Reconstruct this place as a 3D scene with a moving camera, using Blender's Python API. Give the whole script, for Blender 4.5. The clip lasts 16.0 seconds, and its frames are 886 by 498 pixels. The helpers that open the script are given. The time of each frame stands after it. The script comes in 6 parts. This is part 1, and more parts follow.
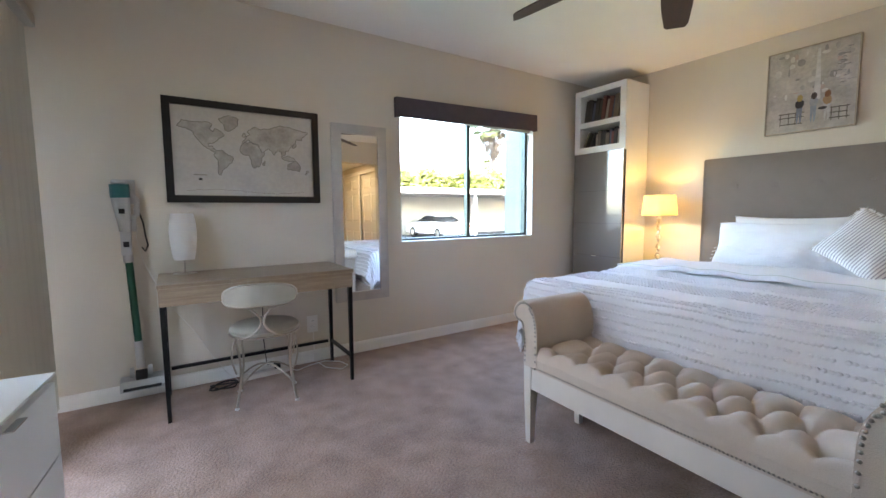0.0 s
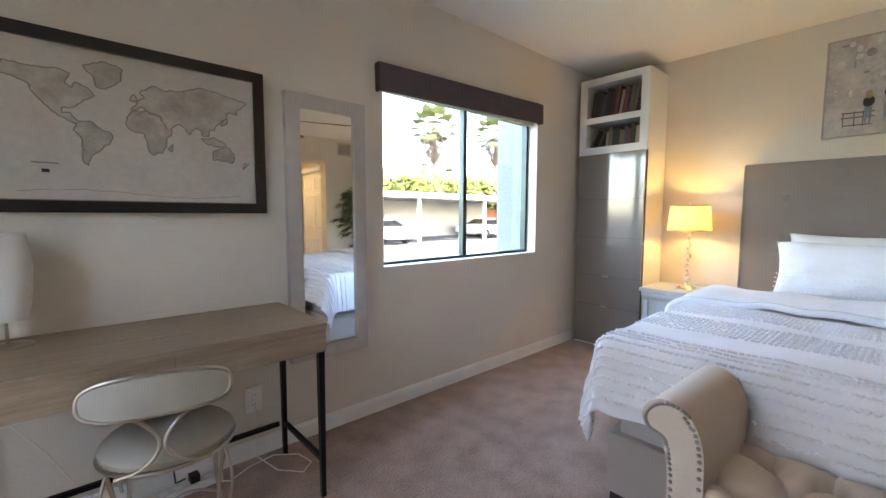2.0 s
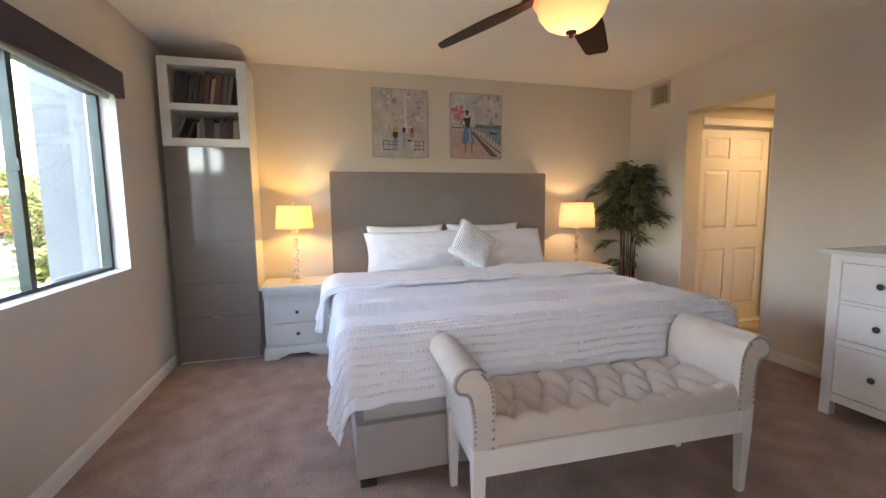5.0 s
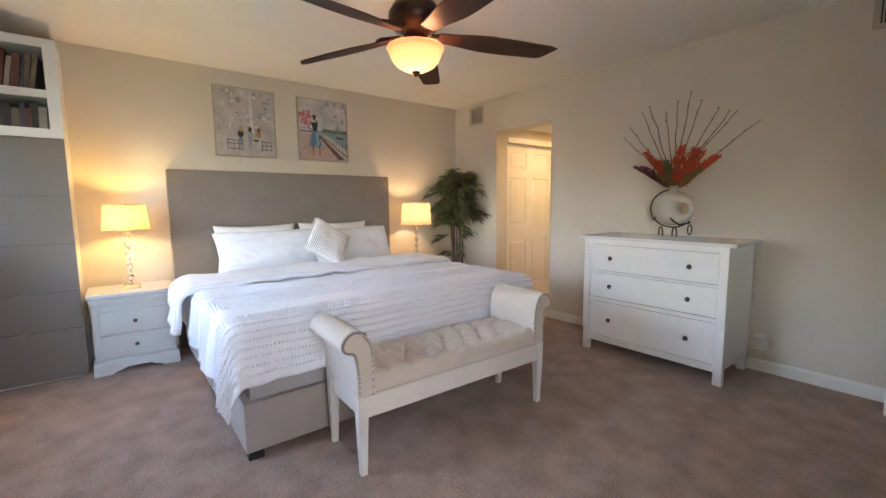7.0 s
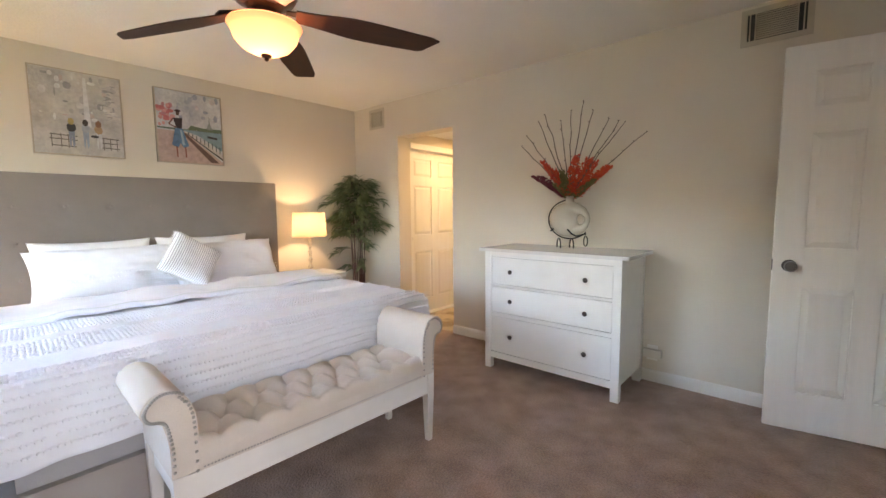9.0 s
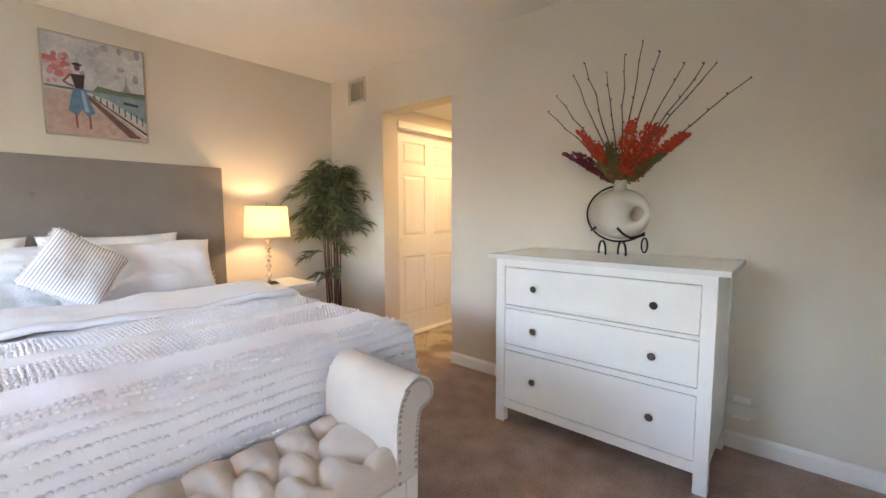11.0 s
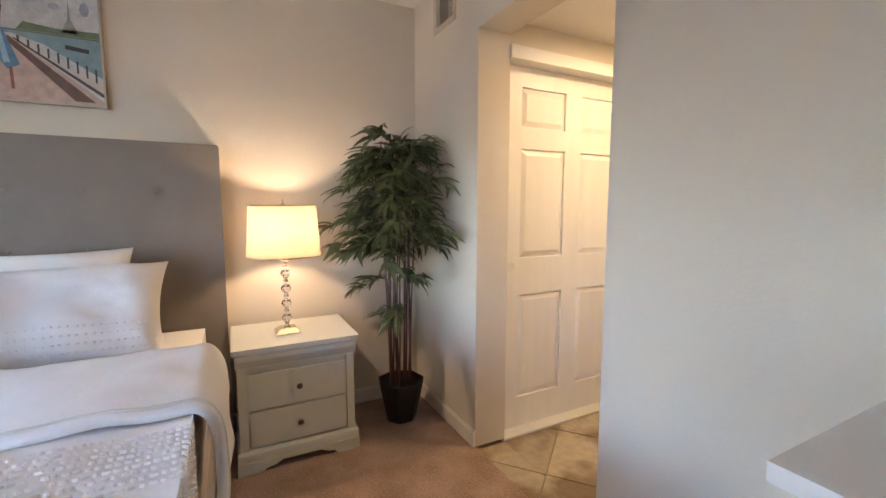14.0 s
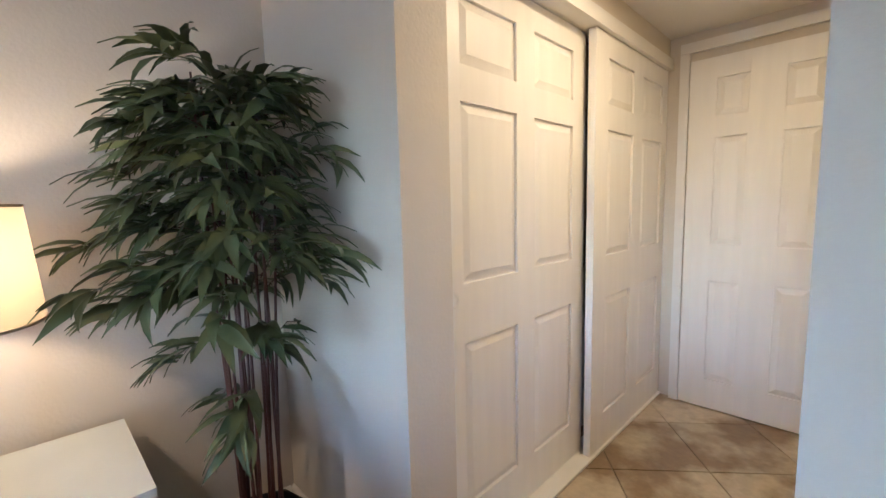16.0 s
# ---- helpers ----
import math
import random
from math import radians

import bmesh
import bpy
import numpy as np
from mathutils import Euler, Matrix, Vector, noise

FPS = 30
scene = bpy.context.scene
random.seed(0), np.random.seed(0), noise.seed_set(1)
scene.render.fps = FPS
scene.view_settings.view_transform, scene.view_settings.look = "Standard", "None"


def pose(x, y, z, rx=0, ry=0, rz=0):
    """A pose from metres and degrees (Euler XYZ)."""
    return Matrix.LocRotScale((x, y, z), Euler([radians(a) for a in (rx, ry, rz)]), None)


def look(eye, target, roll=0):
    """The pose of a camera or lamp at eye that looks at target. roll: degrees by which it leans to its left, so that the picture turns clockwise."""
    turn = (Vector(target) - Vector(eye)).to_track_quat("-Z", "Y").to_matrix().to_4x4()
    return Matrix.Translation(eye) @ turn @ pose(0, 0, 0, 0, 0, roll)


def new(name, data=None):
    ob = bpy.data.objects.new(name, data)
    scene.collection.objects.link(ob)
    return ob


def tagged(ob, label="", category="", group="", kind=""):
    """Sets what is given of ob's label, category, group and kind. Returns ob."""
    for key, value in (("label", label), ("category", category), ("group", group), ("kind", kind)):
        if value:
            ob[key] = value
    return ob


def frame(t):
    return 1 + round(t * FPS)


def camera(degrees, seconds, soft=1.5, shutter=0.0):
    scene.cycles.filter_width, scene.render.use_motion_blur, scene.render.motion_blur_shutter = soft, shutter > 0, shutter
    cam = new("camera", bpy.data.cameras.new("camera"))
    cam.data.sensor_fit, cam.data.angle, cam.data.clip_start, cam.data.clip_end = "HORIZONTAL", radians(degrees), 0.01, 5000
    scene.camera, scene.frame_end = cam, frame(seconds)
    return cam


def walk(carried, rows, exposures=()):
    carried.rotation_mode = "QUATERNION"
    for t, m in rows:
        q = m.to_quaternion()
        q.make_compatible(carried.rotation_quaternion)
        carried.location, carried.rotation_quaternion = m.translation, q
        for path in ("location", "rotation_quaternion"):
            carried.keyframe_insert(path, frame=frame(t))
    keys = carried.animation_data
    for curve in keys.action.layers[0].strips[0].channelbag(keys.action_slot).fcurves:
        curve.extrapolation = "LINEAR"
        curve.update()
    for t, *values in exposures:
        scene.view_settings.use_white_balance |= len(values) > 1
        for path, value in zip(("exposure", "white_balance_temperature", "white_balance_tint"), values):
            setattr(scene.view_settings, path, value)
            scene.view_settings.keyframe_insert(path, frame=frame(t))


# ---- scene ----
cam = camera(93.9, 16.0)
PATH = [
    (0, (0.244, 0.224, 1.084), (1.338, 1.889, 0.904), -0.4),
    (0.5, (0.314, 0.437, 1.093), (1.439, 2.082, 0.924), -0.1),
    (1, (0.363, 0.695, 1.113), (1.566, 2.282, 0.931), -0.3),
    (1.5, (0.4, 0.96, 1.123), (1.666, 2.498, 0.941), -0.4),
    (2, (0.462, 1.218, 1.148), (1.799, 2.695, 0.982), 0.2),
    (2.5, (0.49, 1.428, 1.146), (2.056, 2.661, 0.981), -0.8),
    (3, (0.516, 1.6, 1.146), (2.292, 2.504, 0.966), -1.1),
    (3.5, (0.577, 1.706, 1.156), (2.484, 2.289, 1.004), -0.7),
    (4, (0.573, 1.865, 1.198), (2.563, 1.974, 1.028), -1.5),
    (4.5, (0.468, 1.968, 1.162), (2.441, 1.682, 1.001), -2.1),
    (5, (0.329, 2.032, 1.21), (2.245, 1.5, 0.998), -0.7),
    (5.2, (0.274, 2.057, 1.212), (2.161, 1.435, 0.988), -0.5),
    (7.3, (-0.018, 2.36, 1.206), (1.507, 1.084, 0.991), -0.7),
    (7.5, (-0.033, 2.349, 1.206), (1.471, 1.049, 0.992), -0.8),
    (8, (-0.017, 2.302, 1.212), (1.414, 0.92, 1.009), -0.7),
    (8.5, (0.036, 2.134, 1.212), (1.399, 0.683, 1.023), -0.5),
    (9, (0.103, 1.955, 1.23), (1.412, 0.454, 1.043), -0.5),
    (9.5, (0.216, 1.775, 1.221), (1.49, 0.245, 1.032), -0.4),
    (9.7, (0.277, 1.691, 1.217), (1.543, 0.155, 1.029), -0.3),
    (11.8, (0.896, 0.743, 1.149), (2.302, -0.672, 0.999), 0.2),
    (12, (0.931, 0.573, 1.199), (2.42, -0.751, 1.027), 0.3),
    (12.5, (1.07, 0.377, 1.199), (2.671, -0.808, 1.009), 0.8),
    (13, (1.297, 0.181, 1.191), (2.966, -0.896, 0.952), 0.1),
    (13.5, (1.523, 0.017, 1.19), (3.245, -0.974, 0.96), -0.1),
    (14, (1.776, -0.136, 1.211), (3.551, -1.036, 1.009), -0.0),
    (14.5, (2.022, -0.25, 1.2), (3.8, -1.145, 1.006), -0.8),
    (15, (2.25, -0.327, 1.201), (3.975, -1.319, 0.998), -1.6),
    (15.5, (2.481, -0.438, 1.203), (4.088, -1.609, 0.988), -1.7),
    (16, (2.665, -0.517, 1.201), (4.072, -1.921, 0.981), -1.4),
]
EXPOSURES = [(0.0, 5.4, 6900, 16), (2.5, 5.13, 7350, 19), (3.5, 4.93, 7500, 21), (5.0, 5.08, 8000, 24), (7.5, 5.5, 7800, 20), (9.5, 5.8, 7850, 20), (12.0, 5.84, 7050, 20), (14.0, 5.68, 6450, 20), (16.0, 5.5, 5400, 16)]
walk(cam, [(t, look(eye, target, roll)) for t, eye, target, roll in PATH], EXPOSURES)

# ---- light ----
world = bpy.data.worlds.new("world")
scene.world = world
world.use_nodes = True
wn = world.node_tree.nodes
sky = wn.new("ShaderNodeTexSky")
sky.sky_type, sky.sun_disc = "NISHITA", False
SUN_EL, SUN_AZ = 52.0, 174.0
sky.sun_elevation, sky.sun_rotation = radians(SUN_EL), radians(SUN_AZ)
sky.dust_density = 1.6
wn["Background"].inputs["Strength"].default_value = 0.15
world.node_tree.links.new(sky.outputs[0], wn["Background"].inputs[0])


def lamp(name, kind, m, power, color, **more):
    data = bpy.data.lights.new(name, kind)
    data.energy, data.color = power, color
    for key, value in more.items():
        if key == "size":
            data.size = value
        elif key == "size_y":
            data.shape, data.size_y = "RECTANGLE", value
        elif key == "soft":
            data.shadow_soft_size = value
        elif key == "spread":
            data.spread = value
        elif key == "angle":
            data.angle = value
    ob = new(name, data)
    ob.matrix_world = m
    return ob


az, el = radians(SUN_AZ), radians(SUN_EL)
sun_from = Vector((math.sin(az) * math.cos(el), math.cos(az) * math.cos(el), math.sin(el)))
lamp("sun", "SUN", look(sun_from * 10, (0, 0, 0)), 1.05, (1.0, 0.95, 0.88), angle=radians(0.5))
lamp("bulb_1", "POINT", pose(3.96, 2.295, 1.12), 0.36, (1.0, 0.67, 0.20), soft=0.03)
lamp("bulb_2", "POINT", pose(3.95, -0.36, 1.11), 0.27, (1.0, 0.72, 0.43), soft=0.03)
lamp("fan_bulb", "POINT", pose(1.845, 1.075, 1.95), 0.22, (1.0, 0.52, 0.30), soft=0.04)
lamp("hall_bulb", "AREA", pose(2.95, -2.0, 2.075), 0.26, (1.0, 0.72, 0.36), size=0.14)
# area lamp added in the patio door's opening, boosting the sky's light there
lamp("patio_daylight", "AREA", look((-0.56, 2.11, 1.02), (1.6, 1.00, 0.80)), 0.20, (0.90, 0.95, 1.0), size=0.62, size_y=1.85, spread=radians(120))

# ---- materials ----


def mat(name, color, rough=0.6, metal=0.0, var=0.0, scale=8.0, bump=0.0, bscale=60.0, color2=None, fine=0.0, coat=0.0, transmission=0.0, emit=None, power=0.0, sheen=0.0, detail=4.0, stretch=None, random=0.0, lohi=(0.3, 0.7)):
    """A procedural surface: base colour with two scales of variation, roughness and fine relief."""
    m = bpy.data.materials.new(name)
    m.use_nodes = True
    nt = m.node_tree
    b = nt.nodes["Principled BSDF"]
    b.inputs["Base Color"].default_value = (*color, 1)
    b.inputs["Roughness"].default_value = rough
    b.inputs["Metallic"].default_value = metal
    b.inputs["Coat Weight"].default_value = coat
    b.inputs["Coat Roughness"].default_value = 0.06
    b.inputs["Transmission Weight"].default_value = transmission
    b.inputs["Sheen Weight"].default_value = sheen
    if emit:
        b.inputs["Emission Color"].default_value = (*emit, 1)
        b.inputs["Emission Strength"].default_value = power
    tc = nt.nodes.new("ShaderNodeTexCoord")
    mp = nt.nodes.new("ShaderNodeMapping")
    nt.links.new(tc.outputs["Object"], mp.inputs[0])
    if stretch:
        mp.inputs["Scale"].default_value = stretch
    if var or fine:
        n1 = nt.nodes.new("ShaderNodeTexNoise")
        n1.inputs["Scale"].default_value, n1.inputs["Detail"].default_value = scale, detail
        nt.links.new(mp.outputs[0], n1.inputs[0])
        r = nt.nodes.new("ShaderNodeMapRange")
        r.inputs[1].default_value, r.inputs[2].default_value = lohi
        nt.links.new(n1.outputs["Fac"], r.inputs[0])
        mx = nt.nodes.new("ShaderNodeMix")
        mx.data_type = "RGBA"
        c2 = color2 or tuple(c * (1 - var) for c in color)
        mx.inputs[6].default_value, mx.inputs[7].default_value = (*color, 1), (*c2, 1)
        nt.links.new(r.outputs[0], mx.inputs[0])
        out = mx.outputs[2]
        if fine:
            n2 = nt.nodes.new("ShaderNodeTexNoise")
            n2.inputs["Scale"].default_value, n2.inputs["Detail"].default_value = bscale, 3
            nt.links.new(mp.outputs[0], n2.inputs[0])
            r2 = nt.nodes.new("ShaderNodeMapRange")
            r2.inputs[1].default_value, r2.inputs[2].default_value = 0.3, 0.7
            r2.inputs[3].default_value, r2.inputs[4].default_value = 1 - fine, 1 + fine
            nt.links.new(n2.outputs["Fac"], r2.inputs[0])
            vm = nt.nodes.new("ShaderNodeVectorMath")
            vm.operation = "SCALE"
            nt.links.new(out, vm.inputs[0])
            nt.links.new(r2.outputs[0], vm.inputs["Scale"])
            out = vm.outputs[0]
        if random:
            oi = nt.nodes.new("ShaderNodeObjectInfo")
            r3 = nt.nodes.new("ShaderNodeMapRange")
            r3.inputs[3].default_value, r3.inputs[4].default_value = 1 - random, 1 + random
            nt.links.new(oi.outputs["Random"], r3.inputs[0])
            v3 = nt.nodes.new("ShaderNodeVectorMath")
            v3.operation = "SCALE"
            nt.links.new(out, v3.inputs[0])
            nt.links.new(r3.outputs[0], v3.inputs["Scale"])
            out = v3.outputs[0]
        nt.links.new(out, b.inputs["Base Color"])
    if bump:
        n3 = nt.nodes.new("ShaderNodeTexNoise")
        n3.inputs["Scale"].default_value, n3.inputs["Detail"].default_value = bscale, 4
        nt.links.new(mp.outputs[0], n3.inputs[0])
        bp = nt.nodes.new("ShaderNodeBump")
        bp.inputs["Strength"].default_value, bp.inputs["Distance"].default_value = bump, 0.01
        nt.links.new(n3.outputs["Fac"], bp.inputs["Height"])
        nt.links.new(bp.outputs[0], b.inputs["Normal"])
    return m


M_WALL = mat("wall_paint", (0.66, 0.60, 0.51), 0.7, var=0.06, scale=1.6, bump=0.12, bscale=90)
M_CEIL = mat("ceiling_paint", (0.82, 0.79, 0.74), 0.85, var=0.04, scale=2.0, bump=0.3, bscale=70)
M_TRIM = mat("white_trim", (0.78, 0.76, 0.72), 0.4, var=0.05, scale=5, bump=0.03, bscale=30)
M_DOOR = mat("door_paint", (0.82, 0.80, 0.76), 0.38, var=0.05, scale=4, bump=0.06, bscale=120, stretch=(6, 6, 0.6))
M_CARPET = mat("carpet", (0.39, 0.262, 0.20), 0.95, lohi=(0.36, 0.67), color2=(0.268, 0.172, 0.128), var=0.3, scale=6.5, bump=0.7, bscale=95, fine=0.20, sheen=0.25, detail=6)
M_TILE = mat("stone_tile", (0.48, 0.40, 0.29), 0.28, lohi=(0.44, 0.56), color2=(0.24, 0.165, 0.095), var=0.4, scale=3.2, bump=0.1, bscale=25, fine=0.12, random=0.12, detail=8)
M_GROUT = mat("grout", (0.30, 0.25, 0.18), 0.8, var=0.2)
M_GREY = mat("headboard_linen", (0.215, 0.185, 0.16), 0.9, var=0.12, scale=5, bump=0.5, bscale=500, fine=0.12, sheen=0.3)
M_BEDGREY = mat("bed_linen", (0.42, 0.37, 0.33), 0.9, var=0.1, scale=6, bump=0.5, bscale=500, fine=0.1, sheen=0.3)
M_WHITE = mat("white_cotton", (0.75, 0.755, 0.785), 0.85, var=0.04, scale=6, bump=0.15, bscale=45, sheen=0.2)
M_BOXSPRING = mat("box_spring_cloth", (0.42, 0.40, 0.39), 0.9, var=0.08, scale=8, bump=0.2, bscale=120)
M_SHEET = mat("sheet_cotton", (0.78, 0.78, 0.78), 0.8, var=0.05, scale=5, bump=0.2, bscale=30)
M_CREAM = mat("cream_linen", (0.60, 0.52, 0.44), 0.8, var=0.08, scale=9, bump=0.35, bscale=420, fine=0.06, sheen=0.3)
M_CREAMWOOD = mat("cream_lacquer", (0.70, 0.66, 0.60), 0.35, var=0.07, scale=8, bump=0.04)
M_WPAINT = mat("white_lacquer", (0.82, 0.81, 0.78), 0.32, var=0.04, scale=6, bump=0.03, bscale=20)
M_TOP = mat("satin_white_top", (0.74, 0.73, 0.71), 0.16, var=0.04, scale=6, coat=0.3)
M_NSPAINT = mat("nightstand_paint", (0.58, 0.61, 0.59), 0.42, var=0.06, scale=7, bump=0.05, bscale=40)
M_GLOSS = mat("taupe_gloss", (0.20, 0.175, 0.15), 0.09, var=0.03, scale=3, coat=0.6)
M_BLACK = mat("black_metal", (0.012, 0.012, 0.014), 0.4, metal=0.6)
M_DARK = mat("dark_plastic", (0.015, 0.014, 0.014), 0.5)
M_BRONZE = mat("bronze", (0.045, 0.022, 0.016), 0.32, metal=0.7, var=0.3)
M_KNOB = mat("pewter_knob", (0.10, 0.09, 0.085), 0.35, metal=0.9)
M_CHROME = mat("chrome", (0.75, 0.72, 0.68), 0.15, metal=1.0)
M_SILVER = mat("brushed_silver", (0.48, 0.43, 0.36), 0.28, metal=1.0, var=0.1)
M_OAK = mat("oak_veneer", (0.335, 0.25, 0.165), 0.42, color2=(0.25, 0.18, 0.115), var=0.2, scale=5, bump=0.12, bscale=40, fine=0.12, stretch=(0.8, 12, 12), detail=8)
M_NAIL = mat("nailhead_metal", (0.36, 0.34, 0.31), 0.32, metal=1.0)
M_BLADE = mat("walnut_blade", (0.050, 0.016, 0.008), 0.55, color2=(0.032, 0.011, 0.007), var=0.4, scale=6, bump=0.06, bscale=60, stretch=(1, 8, 8), coat=0.0)
M_MIRROR = mat("mirror", (0.88, 0.89, 0.88), 0.01, metal=1.0)
M_MIRFRAME = mat("mirror_frame", (0.50, 0.46, 0.42), 0.4, var=0.12, scale=14, bump=0.1, bscale=50)
M_BLACKWOOD = mat("black_wood", (0.012, 0.010, 0.010), 0.35, bump=0.05)
# base colour lifted to include the window's violet glare on the cloth
M_VALANCE = mat("valance_cloth", (0.095, 0.075, 0.088), 0.85, var=0.2, scale=12, bump=0.4, bscale=350, fine=0.15)
M_ALU = mat("window_frame_metal", (0.055, 0.075, 0.07), 0.4, metal=0.6, var=0.2)
M_BLIND = mat("blind_fabric", (0.52, 0.50, 0.43), 0.75, var=0.06, scale=4, bump=0.1, bscale=300)
M_STUCCO = mat("stucco", (0.22, 0.235, 0.235), 0.9, var=0.08, scale=3, bump=0.8, bscale=40)


def shade_mat(name, color, power, trans=0.5):
    m = bpy.data.materials.new(name)
    m.use_nodes = True
    nt = m.node_tree
    b = nt.nodes["Principled BSDF"]
    b.inputs["Base Color"].default_value = (*color, 1)
    b.inputs["Roughness"].default_value = 0.8
    t = nt.nodes.new("ShaderNodeBsdfTranslucent")
    t.inputs[0].default_value = (*color, 1)
    mx = nt.nodes.new("ShaderNodeMixShader")
    mx.inputs[0].default_value = trans
    nt.links.new(b.outputs[0], mx.inputs[1])
    nt.links.new(t.outputs[0], mx.inputs[2])
    nt.links.new(mx.outputs[0], nt.nodes["Material Output"].inputs[0])
    if power:
        b.inputs["Emission Color"].default_value = (*color, 1)
        b.inputs["Emission Strength"].default_value = power
    return m


M_SHADE = shade_mat("lamp_shade", (0.36, 0.30, 0.21), 0.0)
M_SHADEOFF = shade_mat("paper_shade", (0.85, 0.84, 0.80), 0.0, 0.4)


def glass_mat(name, tint=(0.95, 0.98, 0.97), rough=0.0, gloss=0.08):
    """A thin pane: clear with a weak reflection."""
    m = bpy.data.materials.new(name)
    m.use_nodes = True
    nt = m.node_tree
    t = nt.nodes.new("ShaderNodeBsdfTransparent")
    t.inputs[0].default_value = (*tint, 1)
    g = nt.nodes.new("ShaderNodeBsdfGlossy")
    g.inputs["Roughness"].default_value = rough
    mx = nt.nodes.new("ShaderNodeMixShader")
    lw = nt.nodes.new("ShaderNodeLayerWeight")
    pw = nt.nodes.new("ShaderNodeMath")
    pw.operation = "POWER"
    pw.inputs[1].default_value = 4.0
    nt.links.new(lw.outputs["Facing"], pw.inputs[0])
    ma = nt.nodes.new("ShaderNodeMath")
    ma.operation = "MULTIPLY_ADD"
    ma.inputs[1].default_value, ma.inputs[2].default_value = 0.6, 0.03
    nt.links.new(pw.outputs[0], ma.inputs[0])
    nt.links.new(ma.outputs[0], mx.inputs[0])
    nt.links.new(t.outputs[0], mx.inputs[1])
    nt.links.new(g.outputs[0], mx.inputs[2])
    nt.links.new(mx.outputs[0], nt.nodes["Material Output"].inputs[0])
    return m


M_GLASS = glass_mat("window_glass")
M_CRYSTAL = mat("crystal", (0.95, 0.95, 0.95), 0.02, transmission=1.0)
M_BOWL = shade_mat("alabaster_bowl", (0.40, 0.275, 0.19), 0.0, 0.5)

# ---- mesh helpers ----


def part(name, bm, material, parent=None, label="", smooth=False, bevel=0.0, kind="", seg=2):
    """Links a bmesh as one mesh object, under a thing if one is given."""
    if bevel:
        bmesh.ops.bevel(bm, geom=[e for e in bm.edges if e.is_manifold and e.calc_face_angle(0) > 0.5], offset=bevel, segments=seg, affect="EDGES", profile=0.7, clamp_overlap=True)
    bmesh.ops.recalc_face_normals(bm, faces=bm.faces)
    me = bpy.data.meshes.new(name)
    if smooth:
        for f in bm.faces:
            f.smooth = True
    bm.to_mesh(me)
    bm.free()
    if smooth:
        me.set_sharp_from_angle(angle=radians(48))
    me.materials.append(material)
    ob = new(name, me)
    if parent:
        ob.parent = parent
    return tagged(ob, label, kind=kind)


def thing(name, m, label, category, group=""):
    ob = new(name)
    ob.empty_display_size = 0.1
    ob.matrix_world = m
    return tagged(ob, label, category, group)


def box(x0, y0, z0, x1, y1, z1, bm=None):
    bm = bm or bmesh.new()
    vs = [bm.verts.new((x, y, z)) for x in (x0, x1) for y in (y0, y1) for z in (z0, z1)]
    for f in ((0, 1, 3, 2), (4, 6, 7, 5), (0, 4, 5, 1), (2, 3, 7, 6), (0, 2, 6, 4), (1, 5, 7, 3)):
        bm.faces.new([vs[i] for i in f])
    return bm


def lathe(profile, n=32, bm=None, cx=0.0, cy=0.0):
    """Turns (radius, z) pairs round the z axis."""
    bm = bm or bmesh.new()
    rings = []
    for r, z in profile:
        if r < 1e-5:
            rings.append([bm.verts.new((cx, cy, z))])
        else:
            rings.append([bm.verts.new((cx + r * math.cos(2 * math.pi * i / n), cy + r * math.sin(2 * math.pi * i / n), z)) for i in range(n)])
    for a, b in zip(rings, rings[1:]):
        for i in range(n):
            j = (i + 1) % n
            vs = [a[i % len(a)], a[j % len(a)], b[j % len(b)], b[i % len(b)]]
            vs = [v for k, v in enumerate(vs) if v not in vs[:k]]
            if len(vs) > 2:
                bm.faces.new(vs)
    return bm


def tube(points, r, n=8, bm=None, closed=False, taper=None):
    """A round bar along points."""
    bm = bm or bmesh.new()
    pts = [Vector(p) for p in points]
    rings, up = [], None
    k = len(pts)
    for i, p in enumerate(pts):
        a = pts[(i - 1) % k] if closed or i else pts[0]
        b = pts[(i + 1) % k] if closed or i < k - 1 else pts[-1]
        d = (b - a).normalized()
        if up is None:
            up = d.orthogonal().normalized()
        up = (up - d * up.dot(d)).normalized()
        side = d.cross(up)
        rr = r if taper is None else r + (taper - r) * i / (k - 1)
        rings.append([bm.verts.new(p + (up * math.cos(2 * math.pi * j / n) + side * math.sin(2 * math.pi * j / n)) * rr) for j in range(n)])
    pairs = list(zip(rings, rings[1:])) + ([(rings[-1], rings[0])] if closed else [])
    for a, b in pairs:
        for j in range(n):
            bm.faces.new((a[j], a[(j + 1) % n], b[(j + 1) % n], b[j]))
    if not closed:
        bm.faces.new(rings[0][::-1])
        bm.faces.new(rings[-1])
    return bm


def prism(outline, axis, a, b, bm=None):
    """Pushes a flat outline of (u, v) along an axis from a to b."""
    bm = bm or bmesh.new()
    put = {"x": lambda u, v, w: (w, u, v), "y": lambda u, v, w: (u, w, v), "z": lambda u, v, w: (u, v, w)}[axis]
    lo = [bm.verts.new(put(u, v, a)) for u, v in outline]
    hi = [bm.verts.new(put(u, v, b)) for u, v in outline]
    n = len(outline)
    for i in range(n):
        bm.faces.new((lo[i], lo[(i + 1) % n], hi[(i + 1) % n], hi[i]))
    bm.faces.new(lo[::-1])
    bm.faces.new(hi)
    return bm


